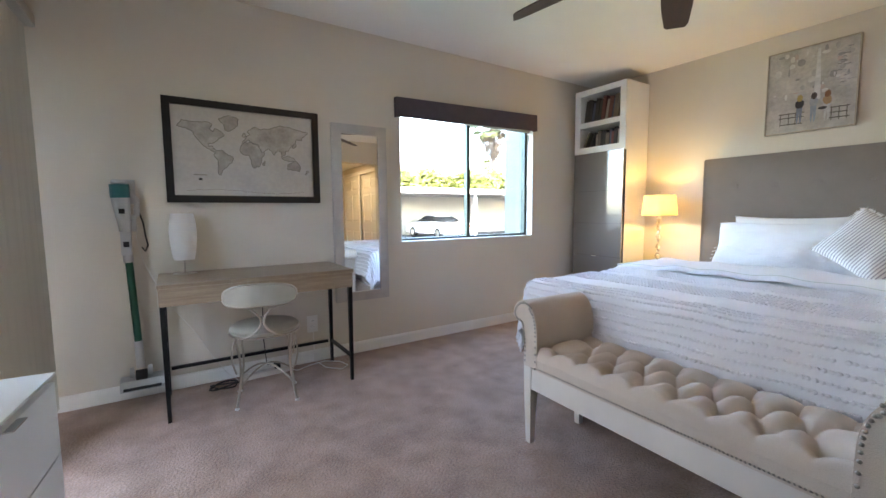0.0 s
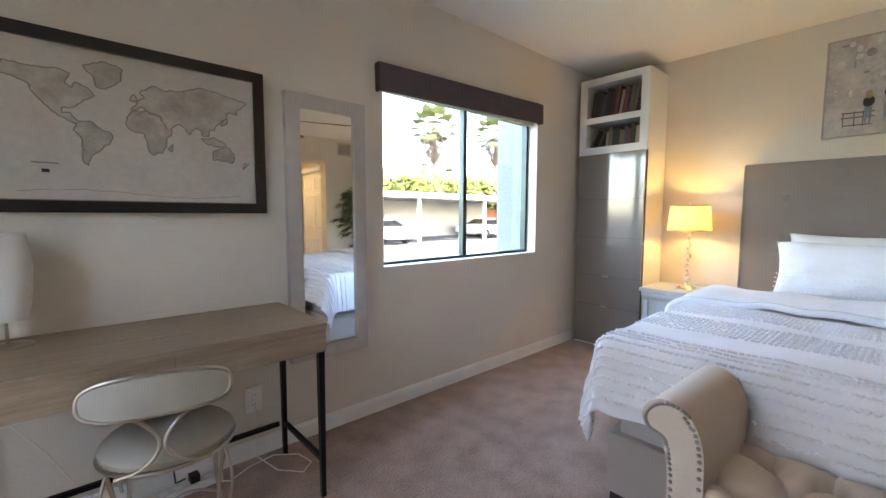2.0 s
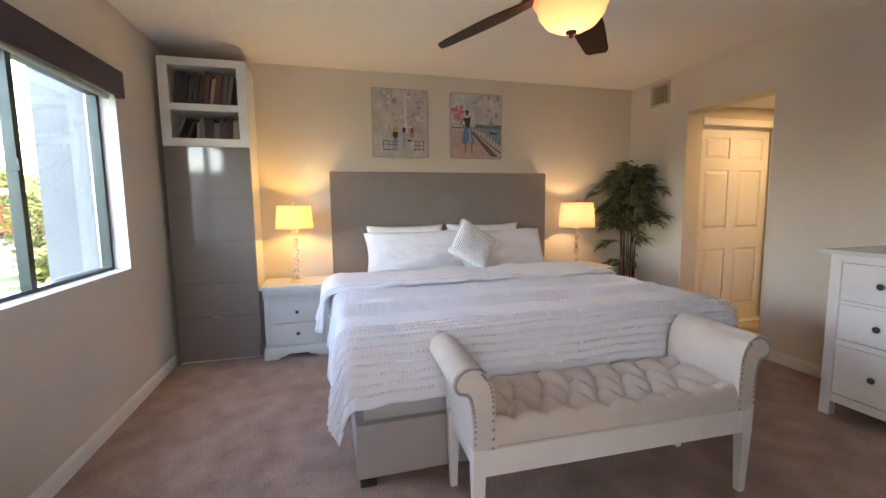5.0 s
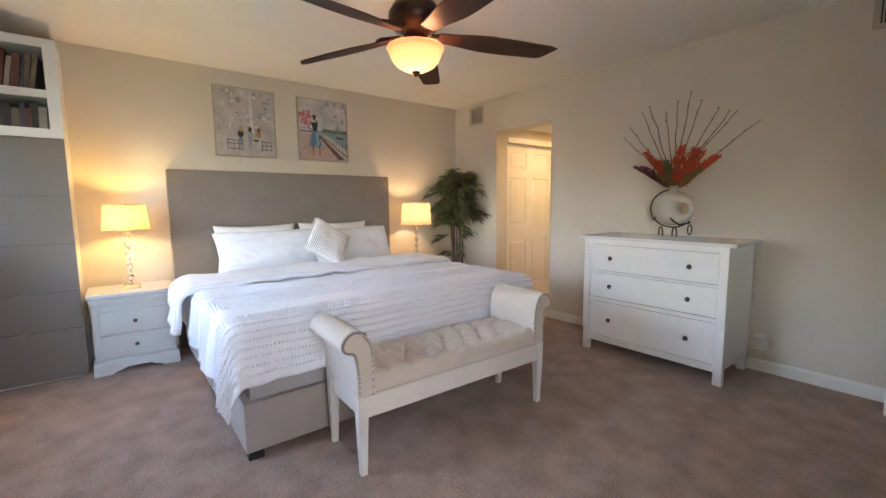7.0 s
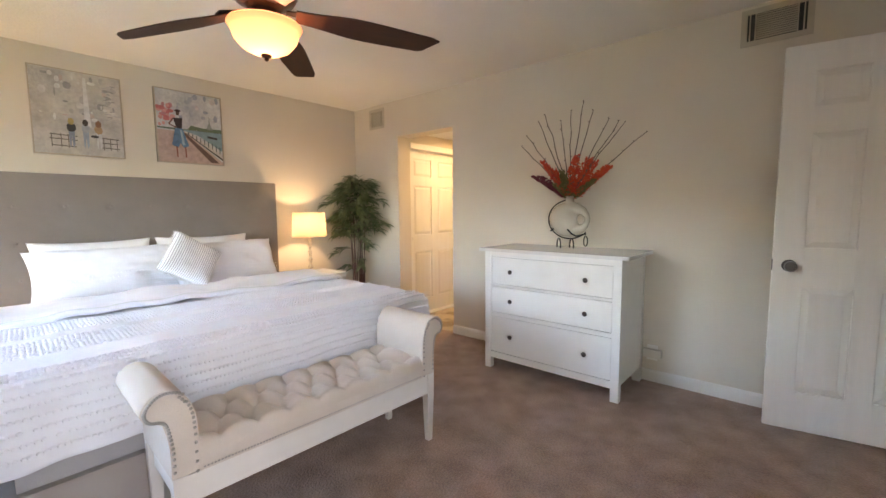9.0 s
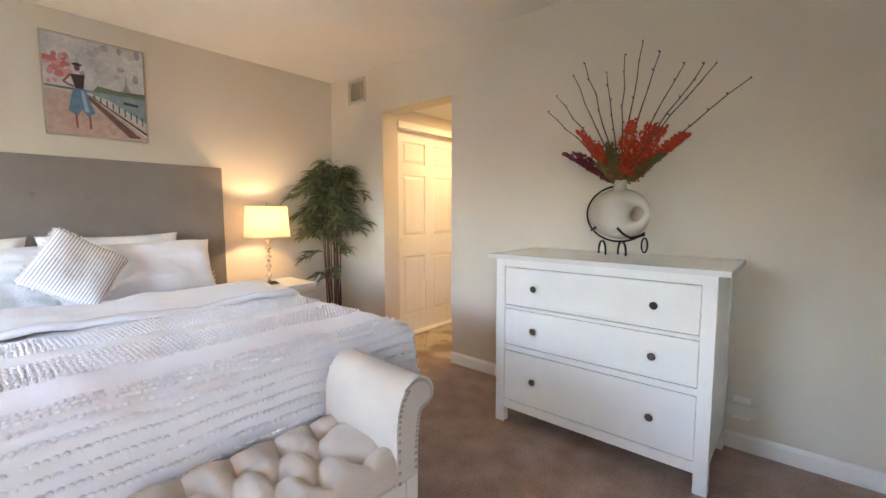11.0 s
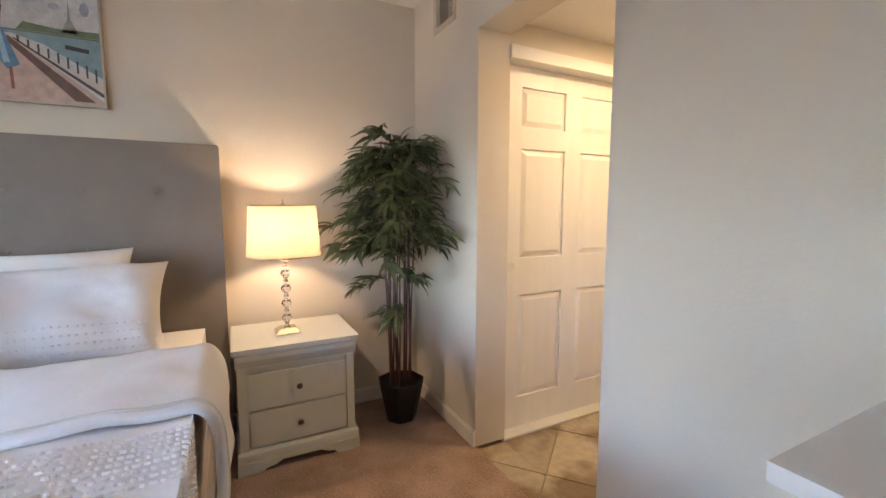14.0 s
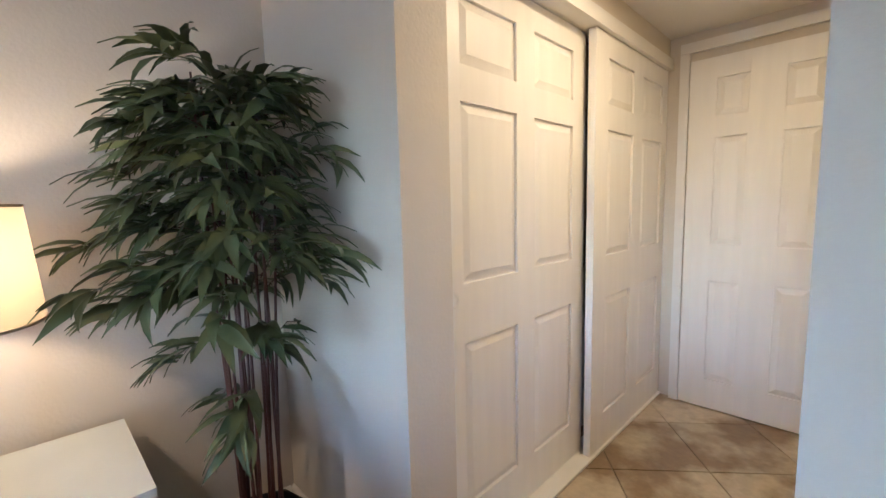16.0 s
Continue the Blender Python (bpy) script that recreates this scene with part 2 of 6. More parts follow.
def grid(f, nu, nv, bm=None):
    """A sheet of nu by nv faces through f(u, v)."""
    bm = bm or bmesh.new()
    vs = [[bm.verts.new(f(i / nu, j / nv)) for j in range(nv + 1)] for i in range(nu + 1)]
    for i in range(nu):
        for j in range(nv):
            bm.faces.new((vs[i][j], vs[i + 1][j], vs[i + 1][j + 1], vs[i][j + 1]))
    return bm


def spline(pts, n):
    """A smooth line through points, n steps a gap."""
    q = [Vector(p) for p in pts]
    q = [q[0] * 2 - q[1]] + q + [q[-1] * 2 - q[-2]]
    out = []
    for i in range(1, len(q) - 2):
        for k in range(n):
            t = k / n
            out.append(0.5 * (2 * q[i] + (q[i + 1] - q[i - 1]) * t + (2 * q[i - 1] - 5 * q[i] + 4 * q[i + 1] - q[i + 2]) * t * t + (3 * q[i] - q[i - 1] - 3 * q[i + 1] + q[i + 2]) * t ** 3))
    return out + [q[-2]]


def smoothstep(a, b, x):
    t = max(0.0, min(1.0, (x - a) / (b - a)))
    return t * t * (3 - 2 * t)


def struct(name, bm, material, label="", **k):
    return part(name, bm, material, None, label, kind="structure", **k)

# ---- the room ----


WX, EX, NY, SY, CZ = -0.50, 4.22, 3.21, -1.18, 2.41
WIN = (1.80, 3.28, 0.84, 1.90)
OPEN = (2.70, 3.475, 2.03)
PATIO = (1.75, 3.02, 2.03)
ENTRY = (-1.12, -0.34, 2.05)

struct("floor", box(WX - 0.15, SY - 0.006, -0.10, EX + 0.15, NY, 0.0), M_CARPET)
struct("ceiling", box(WX - 0.15, SY - 0.12, CZ, EX + 0.15, NY + 0.16, CZ + 0.12), M_CEIL)
b = box(WX - 0.15, NY, -1.4, WIN[0], NY + 0.16, CZ)
box(WIN[1], NY, -1.4, EX + 0.15, NY + 0.16, CZ, b)
box(WIN[0], NY, -1.4, WIN[1], NY + 0.16, WIN[2], b)
box(WIN[0], NY, WIN[3], WIN[1], NY + 0.16, CZ, b)
struct("wall_north", b, M_WALL, "warm beige painted wall with a sliding window")
struct("wall_east", box(EX, SY - 0.18, 0, EX + 0.15, NY, CZ), M_WALL, "warm beige painted wall behind the bed")
b = box(WX - 0.15, SY - 0.18, 0, OPEN[0], SY, CZ)
box(OPEN[1], SY - 0.18, 0, EX, SY, CZ, b)
box(OPEN[0], SY - 0.18, OPEN[2], OPEN[1], SY, CZ, b)
struct("wall_south", b, M_WALL, "warm beige painted wall with an open doorway")
b = box(WX - 0.15, SY, 0, WX, ENTRY[0], CZ)
box(WX - 0.15, ENTRY[1], 0, WX, PATIO[0], CZ, b)
box(WX - 0.15, PATIO[1], 0, WX, NY, CZ, b)
box(WX - 0.15, ENTRY[0], ENTRY[2], WX, ENTRY[1], CZ, b)
box(WX - 0.15, PATIO[0], PATIO[2], WX, PATIO[1], CZ, b)
struct("wall_west", b, M_WALL, "warm beige painted wall with a patio door")
# small hall behind the entry door
b = box(WX - 1.3, ENTRY[0] - 0.3, -0.1, WX - 0.15, ENTRY[1] + 0.3, 0)
struct("entry_hall_floor", b, M_CARPET)
b = box(WX - 1.4, ENTRY[0] - 0.3, 0, WX - 1.3, ENTRY[1] + 0.3, CZ)
box(WX - 1.3, ENTRY[0] - 0.4, 0, WX - 0.15, ENTRY[0] - 0.3, CZ, b)
box(WX - 1.3, ENTRY[1] + 0.3, 0, WX - 0.15, ENTRY[1] + 0.4, CZ, b)
struct("entry_hall_wall", b, M_WALL)
struct("entry_hall_ceiling", box(WX - 1.4, ENTRY[0] - 0.4, CZ, WX - 0.15, ENTRY[1] + 0.4, CZ + 0.1), M_CEIL)
# closet hall
HX0, HX1, HY, HZ = 2.52, 3.60, -3.22, -0.018
b = box(HX1 + 0.06, HY - 0.12, -0.1, HX1 + 0.16, SY - 0.18, 2.10)
box(HX0 - 0.12, HY - 0.12, -0.1, HX0, SY - 0.18, 2.10, b)
box(HX0, HY - 0.12, -0.1, HX1 + 0.06, HY, 2.10, b)
box(3.476, -1.359, -0.1, HX1 + 0.06, SY - 0.181, 2.10, b)
struct("hall_wall", b, M_WALL, "warm beige hall wall")
struct("hall_ceiling", box(HX0 - 0.12, HY - 0.12, 2.10, HX1 + 0.16, SY - 0.18, 2.22), M_CEIL)
struct("hall_floor", box(HX0 - 0.12, HY - 0.12, -0.12, HX1 + 0.16, SY - 0.01, HZ - 0.009), M_GROUT)


def baseboard(x0, y0, x1, y1, side):
    """A skirting with a rounded top along a wall; side: the way into the room."""
    h, t = 0.085, 0.013
    prof = [(0, 0), (t, 0), (t, h - 0.018), (t * 0.55, h - 0.004), (0.003, h), (0, h)]
    bm = bmesh.new()
    for (px, py), rev in (((x0, y0), 0), ((x1, y1), 1)):
        vs = [bm.verts.new((px + side[0] * u, py + side[1] * u, v)) for u, v in prof]
        bm.faces.new(vs[::-1] if rev else vs)
        if rev:
            for i in range(len(vs)):
                j = (i + 1) % len(vs)
                bm.faces.new((first[i], first[j], vs[j], vs[i]))
        first = vs
    struct("baseboard", bm, M_TRIM)


baseboard(WX, NY, 3.86, NY, (0, -1))
baseboard(EX, SY + 0.014, EX, 2.56, (-1, 0))
baseboard(WX, SY, OPEN[0], SY, (0, 1))
baseboard(OPEN[1], SY, EX, SY, (0, 1))
baseboard(WX, ENTRY[1] + 0.05, WX, PATIO[0] - 0.05, (1, 0))

# ---- doors, window, blinds ----


def door_panels(parent, w, h, t, cols, rows, mat_):
    """A moulded panel door standing on z 0 with its width along x and its middle at y 0: stiles and rails proud of a core, raised panels between."""
    core = t / 2 - 0.012
    bm = box(0, -core, 0, w, core, h)
    part("core", bm, mat_, parent)
    xs = [0] + [c for pair in cols for c in pair] + [w]
    zs = [0] + [r for pair in rows for r in pair] + [h]
    bm = bmesh.new()
    for s in (-1, 1):
        y0, y1 = sorted((s * (core + 0.0004), s * t / 2))
        for i in range(0, len(xs), 2):
            box(xs[i], y0, 0, xs[i + 1], y1, h, bm)
        for c0, c1 in cols:
            for i in range(0, len(zs), 2):
                box(c0 + 0.0002, y0, zs[i], c1 - 0.0002, y1 - 0.0001 * s, zs[i + 1], bm)
    part("frame", bm, mat_, parent)
    for c0, c1 in cols:
        for r0, r1 in rows:
            bm = bmesh.new()
            g, k = 0.005, 0.034
            for s in (-1, 1):
                lo = [bm.verts.new((x, s * (core + 0.0005), z)) for x, z in ((c0 + g, r0 + g), (c1 - g, r0 + g), (c1 - g, r1 - g), (c0 + g, r1 - g))]
                hi = [bm.verts.new((x, s * (t / 2 - 0.001), z)) for x, z in ((c0 + k, r0 + k), (c1 - k, r0 + k), (c1 - k, r1 - k), (c0 + k, r1 - k))]
                bm.faces.new(hi)
                bm.faces.new(lo)
                for i in range(4):
                    bm.faces.new((lo[i], lo[(i + 1) % 4], hi[(i + 1) % 4], hi[i]))
            part("panel", bm, mat_, parent)


def knob_set(parent, x, z, t, material):
    for s in (-1, 1):
        bm = lathe([(0.0, 0.0), (0.032, 0.0), (0.032, 0.006), (0.012, 0.010), (0.011, 0.030), (0.024, 0.036), (0.029, 0.048), (0.024, 0.060), (0.0, 0.064)], 24)
        bmesh.ops.transform(bm, matrix=Matrix.Translation((x, s * t / 2, z)) @ Matrix.Rotation(radians(-90 * s), 4, "X"), verts=bm.verts)
        part("door_knob", bm, material, parent, "dark pewter knob", smooth=True)


ROWS6 = [(0.17, 0.745), (0.945, 1.52), (1.63, 1.83)]
# entry door, open against the south wall
door = tagged(new("door_1"), "white six-panel entry door standing open with pewter knob", kind="structure")
door.matrix_world = pose(0.222, -0.915, 0.02, 0, 0, 180 + 9.9)
door_panels(door, 0.76, 2.03, 0.036, [(0.125, 0.33), (0.43, 0.635)], [(0.215, 0.79), (0.995, 1.59), (1.715, 1.895)], M_DOOR)
knob_set(door, 0.068, 0.90, 0.036, M_KNOB)
part("latch", box(-0.003, -0.01, 0.87, 0.0, 0.01, 0.93), M_KNOB, door)
# closet: two sliding doors
d1 = tagged(new("door_2"), "cream six-panel sliding closet door with round finger pull", kind="structure")
d1.matrix_world = pose(3.568, -1.362, HZ + 0.012, 0, 0, -90)
door_panels(d1, 0.955, 1.93, 0.034, [(0.13, 0.43), (0.545, 0.845)], ROWS6, M_DOOR)
bm = lathe([(0.028, 0.0), (0.028, 0.004), (0.022, 0.004), (0.020, 0.001), (0.0, 0.001)], 24)
bmesh.ops.transform(bm, matrix=Matrix.Translation((0.075, -0.0175, 0.90)) @ Matrix.Rotation(radians(90), 4, "X"), verts=bm.verts)
part("finger_pull", bm, M_TRIM, d1, smooth=True)
d2 = tagged(new("door_3"), "cream six-panel sliding closet door, closed in front", kind="structure")
d2.matrix_world = pose(3.503, -2.28, HZ + 0.012, 0, 0, -90)
door_panels(d2, 0.93, 1.93, 0.034, [(0.13, 0.43), (0.55, 0.85)], ROWS6, M_DOOR)
struct("closet_header", box(3.462, HY + 0.001, 1.925, 3.482, -1.361, 1.985), M_TRIM, bevel=0.003)
b = box(3.482, HY + 0.001, 1.955, HX1 + 0.055, -1.361, 2.099)
struct("closet_head_wall", b, M_WALL)
struct("closet_rail", box(3.4825, HY + 0.001, 1.926, 3.597, -1.361, 1.9545), M_TRIM)
struct("closet_track", box(3.475, HY + 0.001, HZ, 3.597, -1.361, HZ + 0.011), M_TRIM, bevel=0.002)
# end door
d3 = tagged(new("door_4"), "white six-panel door, closed, at the hall end", kind="structure")
d3.matrix_world = pose(3.365, HY + 0.020, HZ + 0.008, 0, 0, 180)
door_panels(d3, 0.70, 1.95, 0.034, [(0.13, 0.275), (0.42, 0.565)], [(0.17, 0.745), (0.945, 1.53), (1.64, 1.84)], M_DOOR)
for nm, bb in (("door_casing", (3.372, HY, HZ, 3.42, HY + 0.03, 1.99)), ("door_casing", (2.605, HY, HZ, 2.66, HY + 0.03, 1.99)), ("door_casing", (2.605, HY, 1.9915, 3.42, HY + 0.03, 2.045))):
    struct(nm, box(*bb), M_TRIM, bevel=0.004)
for y0, y1 in ((ENTRY[0] - 0.055, ENTRY[0]), (ENTRY[1], ENTRY[1] + 0.055)):
    struct("door_casing", box(WX, y0, 0, WX + 0.014, y1, ENTRY[2]), M_TRIM, bevel=0.003)
struct("door_casing", box(WX, ENTRY[0] - 0.055, ENTRY[2] + 0.001, WX + 0.014, ENTRY[1] + 0.055, ENTRY[2] + 0.056), M_TRIM, bevel=0.003)

# north window: white sill, dark metal slider
win = tagged(new("window_1"), "dark metal sliding window with two panes", kind="structure")
x0, x1, z0, z1 = WIN
fy0, fy1 = NY + 0.085, NY + 0.135
for nm, bb in (("window_frame", (x0, fy0, z0, x0 + 0.03, fy1, z1)), ("window_frame", (x1 - 0.03, fy0, z0, x1, fy1, z1)), ("window_frame", (x0 + 0.03, fy0, z0, x1 - 0.03, fy1, z0 + 0.022)), ("window_frame", (x0 + 0.03, fy0, z1 - 0.03, x1 - 0.03, fy1, z1))):
    part(nm, box(*bb), M_ALU, win, bevel=0.002)
part("window_mullion", box(2.52, fy0 - 0.012, z0 + 0.0225, 2.555, fy1 - 0.02, z1 - 0.0305), M_ALU, win, bevel=0.003)
part("window_latch", box(2.510, fy0 - 0.024, 1.375, 2.52, fy0 + 0.01, 1.425), M_ALU, win, bevel=0.003)
for a, c, yy in ((x0 + 0.0305, 2.5195, fy0 + 0.012), (2.5555, x1 - 0.0305, fy0 + 0.034)):
    p = part("pane", box(a, yy, z0 + 0.0225, c, yy + 0.004, z1 - 0.0305), M_GLASS, win)
    p.visible_shadow = False
b = box(x0 + 0.0005, NY - 0.001, z0, x1 - 0.0005, fy0 - 0.0005, z0 + 0.004)
box(x1 - 0.005, NY - 0.001, z0 + 0.0045, x1 - 0.0005, fy0 - 0.0005, z1 - 0.001, b)
box(x0 + 0.0005, NY - 0.001, z0 + 0.0045, x0 + 0.005, fy0 - 0.0005, z1 - 0.001, b)
struct("window_lining", b, M_TRIM)
val = thing("window_valance", pose(2.52, 0, 1.916, 0, -1.4), "dark plum fabric box valance above the bedroom window", "valance")
part("front_board", box(-0.765, 3.163, -0.075, 0.765, 3.177, 0.075), M_VALANCE, val, bevel=0.003)
part("top_board", box(-0.7645, 3.1775, 0.060, 0.7645, 3.2095, 0.0745), M_VALANCE, val)
for x in (-0.7645, 0.7485):
    part("end_board", box(x, 3.1775, -0.0745, x + 0.016, 3.2095, 0.0595), M_VALANCE, val)
shade = thing("roller_shade", pose(0, 0, 0), "rolled-up roller shade with a thin pull cord beside the window", "window shade")
bm = tube([(1.83, 3.245, 1.865), (3.25, 3.245, 1.865)], 0.018, 12)
part("roller", bm, M_BLIND, shade, smooth=True)
part("cord", tube([(3.262, 3.235, 1.87), (3.264, 3.232, 1.5), (3.268, 3.230, 1.12), (3.262, 3.225, 1.06), (3.25, 3.225, 1.055), (3.24, 3.23, 1.07)], 0.0015, 5), M_TRIM, shade)

# patio door with vertical blinds
pd = tagged(new("window_2"), "dark metal framed sliding glass patio door", kind="structure")
px = WX - 0.10
y0, y1 = PATIO[0], PATIO[1]
for nm, bb in (("window_frame", (px, y0, 0, px + 0.05, y0 + 0.045, 2.03)), ("window_frame", (px, y1 - 0.045, 0, px + 0.05, y1, 2.03)), ("window_frame", (px, y0 + 0.045, 0.0, px + 0.05, y1 - 0.045, 0.05)), ("window_frame", (px, y0 + 0.045, 1.985, px + 0.05, y1 - 0.045, 2.03)), ("window_mullion", (px, 2.135, 0.05, px + 0.05, 2.19, 1.985))):
    part(nm, box(*bb), M_ALU, pd, bevel=0.002)
for a, c in ((y0 + 0.0455, 2.1345), (2.1905, y1 - 0.0455)):
    p = part("pane", box(px + 0.02, a, 0.0505, px + 0.024, c, 1.9845), M_GLASS, pd)
    p.visible_shadow = False
bl = thing("vertical_blinds", pose(0, 0, 0), "cream vertical blinds drawn back beside the patio door", "window blinds")
part("headrail", box(-0.395, 1.22, 2.03, -0.275, 3.195, 2.085), M_BLIND, bl, bevel=0.004)
slat = bmesh.new()
slat = grid(lambda u, v: ((v - 0.5) * 0.089, 0.006 * (1 - (2 * v - 1) ** 2), 0.02 + 2.0 * u), 1, 6)
first = part("slat", slat, M_BLIND, bl)
first.matrix_world = pose(-0.335, 2.46, 0.01, 0, 0, 66)
for i in range(1, 24):
    o = first.copy()
    scene.collection.objects.link(o)
    o.parent = bl
    o.matrix_world = pose(-0.335 + 0.004 * math.sin(i * 2.1), 2.46 + i * 0.0305, 0.01, 0, 0, 66 + 5 * math.sin(i * 1.7))

# air vents
M_VENT = mat("vent_paint", (0.50, 0.45, 0.36), 0.5, var=0.1, scale=20)
M_VENTSLAT = mat("vent_slat_paint", (0.46, 0.41, 0.32), 0.5, var=0.1, scale=20)


def vent(x0, x1, z0, z1, cat_label):
    v = thing("air_vent", pose(0, 0, 0), cat_label, "air vent", "air vents")
    y = SY
    b = box(x0, y, z0, x1, y + 0.006, z0 + 0.03)
    box(x0, y, z1 - 0.03, x1, y + 0.006, z1, b)
    box(x0, y, z0 + 0.03, x0 + 0.03, y + 0.006, z1 - 0.03, b)
    box(x1 - 0.03, y, z0 + 0.03, x1, y + 0.006, z1 - 0.03, b)
    part("frame", b, M_VENT, v)
    # near-black sheet on the wall imitates the unlit opening behind the slats
    part("backing", box(x0 + 0.03, y, z0 + 0.03, x1 - 0.03, y + 0.001, z1 - 0.03), M_DARK, v)
    n = int((z1 - z0 - 0.06) / 0.012)
    w = (x1 - x0)
    for i in range(n):
        z = z0 + 0.034 + i * 0.012
        b = bmesh.new()
        vs = [b.verts.new(p) for p in ((x0 + w * 0.22, y + 0.007, z), (x1 - w * 0.22, y + 0.007, z), (x1 - w * 0.22, y + 0.002, z + 0.0118), (x0 + w * 0.22, y + 0.002, z + 0.0118))]
        b.faces.new(vs)
        part("slat", b, M_VENTSLAT, v)
    for s in (0, 1):
        for i in range(2):
            x = x0 + 0.040 + i * w * 0.08 if s == 0 else x1 - 0.046 - i * w * 0.08
            part("louvre", box(x, y + 0.001, z0 + 0.03, x + 0.006, y + 0.009, z1 - 0.03), M_VENT, v)


vent(3.69, 3.94, 2.15, 2.37, "small beige wall air vent with dark slats above the doorway")
vent(0.12, 0.45, 2.18, 2.39, "beige wall air vent with slats near the ceiling")

# electrics
def plate(name, x, y, z, w, h, side, label, holes=True):
    o = thing(name, pose(x, y, z, 0, 0, 0 if side > 0 else 180), label, "wall outlet")
    part("cover", box(-w / 2, 0, -h / 2, w / 2, 0.006, h / 2), M_TRIM, o, bevel=0.002)
    if holes:
        for dz in (-0.022, 0.022):
            part("socket", box(-0.016, 0.006, dz - 0.014, 0.016, 0.009, dz + 0.014), M_WPAINT, o, bevel=0.002)
            for dx in (-0.006, 0.006):
                part("slot", box(dx - 0.001, 0.009, dz - 0.005, dx + 0.001, 0.0095, dz + 0.006), M_DARK, o)
    return o


plate("wall_outlet", 1.065, NY, 0.28, 0.075, 0.12, -1, "cream double wall outlet beside the desk")
plug = thing("night_light", pose(0.862, SY, 0.21), "cream plug-in adapter on the wall by the dresser", "plug-in device")
part("cover", box(-0.03, 0, -0.055, 0.04, 0.005, 0.055), M_TRIM, plug, bevel=0.002)
part("body", box(-0.06, 0.0055, -0.028, 0.06, 0.045, 0.028), M_CREAMWOOD, plug, bevel=0.012, seg=3)

# ---- bed ----
BX0, BX1, BY0, BY1 = 2.02, 4.10, -0.02, 1.95
bed = thing("bed", pose(0, 0, 0), "king bed with grey linen upholstered base and dark feet", "bed")
part("footboard", box(BX0, BY0, 0.045, BX0 + 0.06, BY1, 0.285), M_BEDGREY, bed, bevel=0.012, seg=3)
for y in (BY0, BY1 - 0.05):
    part("side_rail", box(BX0 + 0.061, y, 0.045, BX1, y + 0.05, 0.285), M_BEDGREY, bed, bevel=0.01, seg=3)
part("slat_base", box(BX0 + 0.061, BY0 + 0.051, 0.15, BX1, BY1 - 0.051, 0.2855), M_DARK, bed)
for x in (BX0 + 0.01, 3.95):
    for y in (BY0 + 0.01, BY1 - 0.08):
        part("leg", box(x, y, 0, x + 0.07, y + 0.07, 0.046), M_DARK, bed, "dark wooden foot", bevel=0.003)
HB0, HB1, HBZ = -0.09, 2.0, 1.51


def headboard_front(u, v):
    y, z = HB0 + 0.012 + (HB1 - HB0 - 0.024) * u, 0.32 + (HBZ - 0.332) * v
    dep = 0.0
    for i in range(8):
        for j in range(4):
            by, bz = 0.175 + i * 0.262 - 0.0, 1.28 - j * 0.255
            d2 = (y - by) ** 2 + (z - bz) ** 2
            dep += 0.008 * math.exp(-d2 / 0.0006) + 0.0025 * math.exp(-d2 / 0.010)
    return (BX1 + dep, y, z)


hb = thing("headboard", pose(0, 0, 0), "tall grey-brown linen headboard with rows of buttons", "headboard")
part("front_pad", grid(headboard_front, 210, 118), M_GREY, hb, smooth=True)
b = box(BX1 + 0.03, HB0 + 0.002, 0.0, EX - 0.004, HB1 - 0.002, HBZ - 0.002)
part("board", b, M_GREY, hb)
b = prism([(HB0, 0.0), (HB0, HBZ - 0.01), (HB0 + 0.01, HBZ), (HB1 - 0.01, HBZ), (HB1, HBZ - 0.01), (HB1, 0.0), (HB1 - 0.0125, 0.0), (HB1 - 0.0125, HBZ - 0.0125), (HB0 + 0.0125, HBZ - 0.0125), (HB0 + 0.0125, 0.0)], "x", BX1 - 0.002, BX1 + 0.0298)
part("welt", b, M_GREY, hb)
button = lathe([(0.0, 0.006), (0.006, 0.005), (0.009, 0.002), (0.009, -0.004)], 12)
bmesh.ops.transform(button, matrix=Matrix.Rotation(radians(-90), 4, "Y"), verts=button.verts)
b0 = part("button", button, M_GREY, hb, smooth=True)
b0.location = (BX1 + 0.007, 0.175, 1.28)
for i in range(7):
    for j in range(4):
        if i or j:
            o = b0.copy()
            scene.collection.objects.link(o)
            o.location = (BX1 + 0.007, 0.175 + i * 0.262, 1.28 - j * 0.255)

mt = thing("mattress", pose(0, 0, 0), "thick white mattress in a fitted cotton sheet", "mattress")
part("body", box(BX0 + 0.030, BY0 + 0.030, 0.4205, BX1 - 0.012, BY1 - 0.030, 0.615), M_SHEET, mt, bevel=0.05, seg=4, smooth=True)
bs = thing("box_spring", pose(0, 0, 0), "pale grey cloth-covered box spring under the mattress", "box spring")
part("body", box(BX0 + 0.034, BY0 + 0.034, 0.2865, BX1 - 0.012, BY1 - 0.034, 0.42), M_BOXSPRING, bs, bevel=0.045, seg=4, smooth=True)


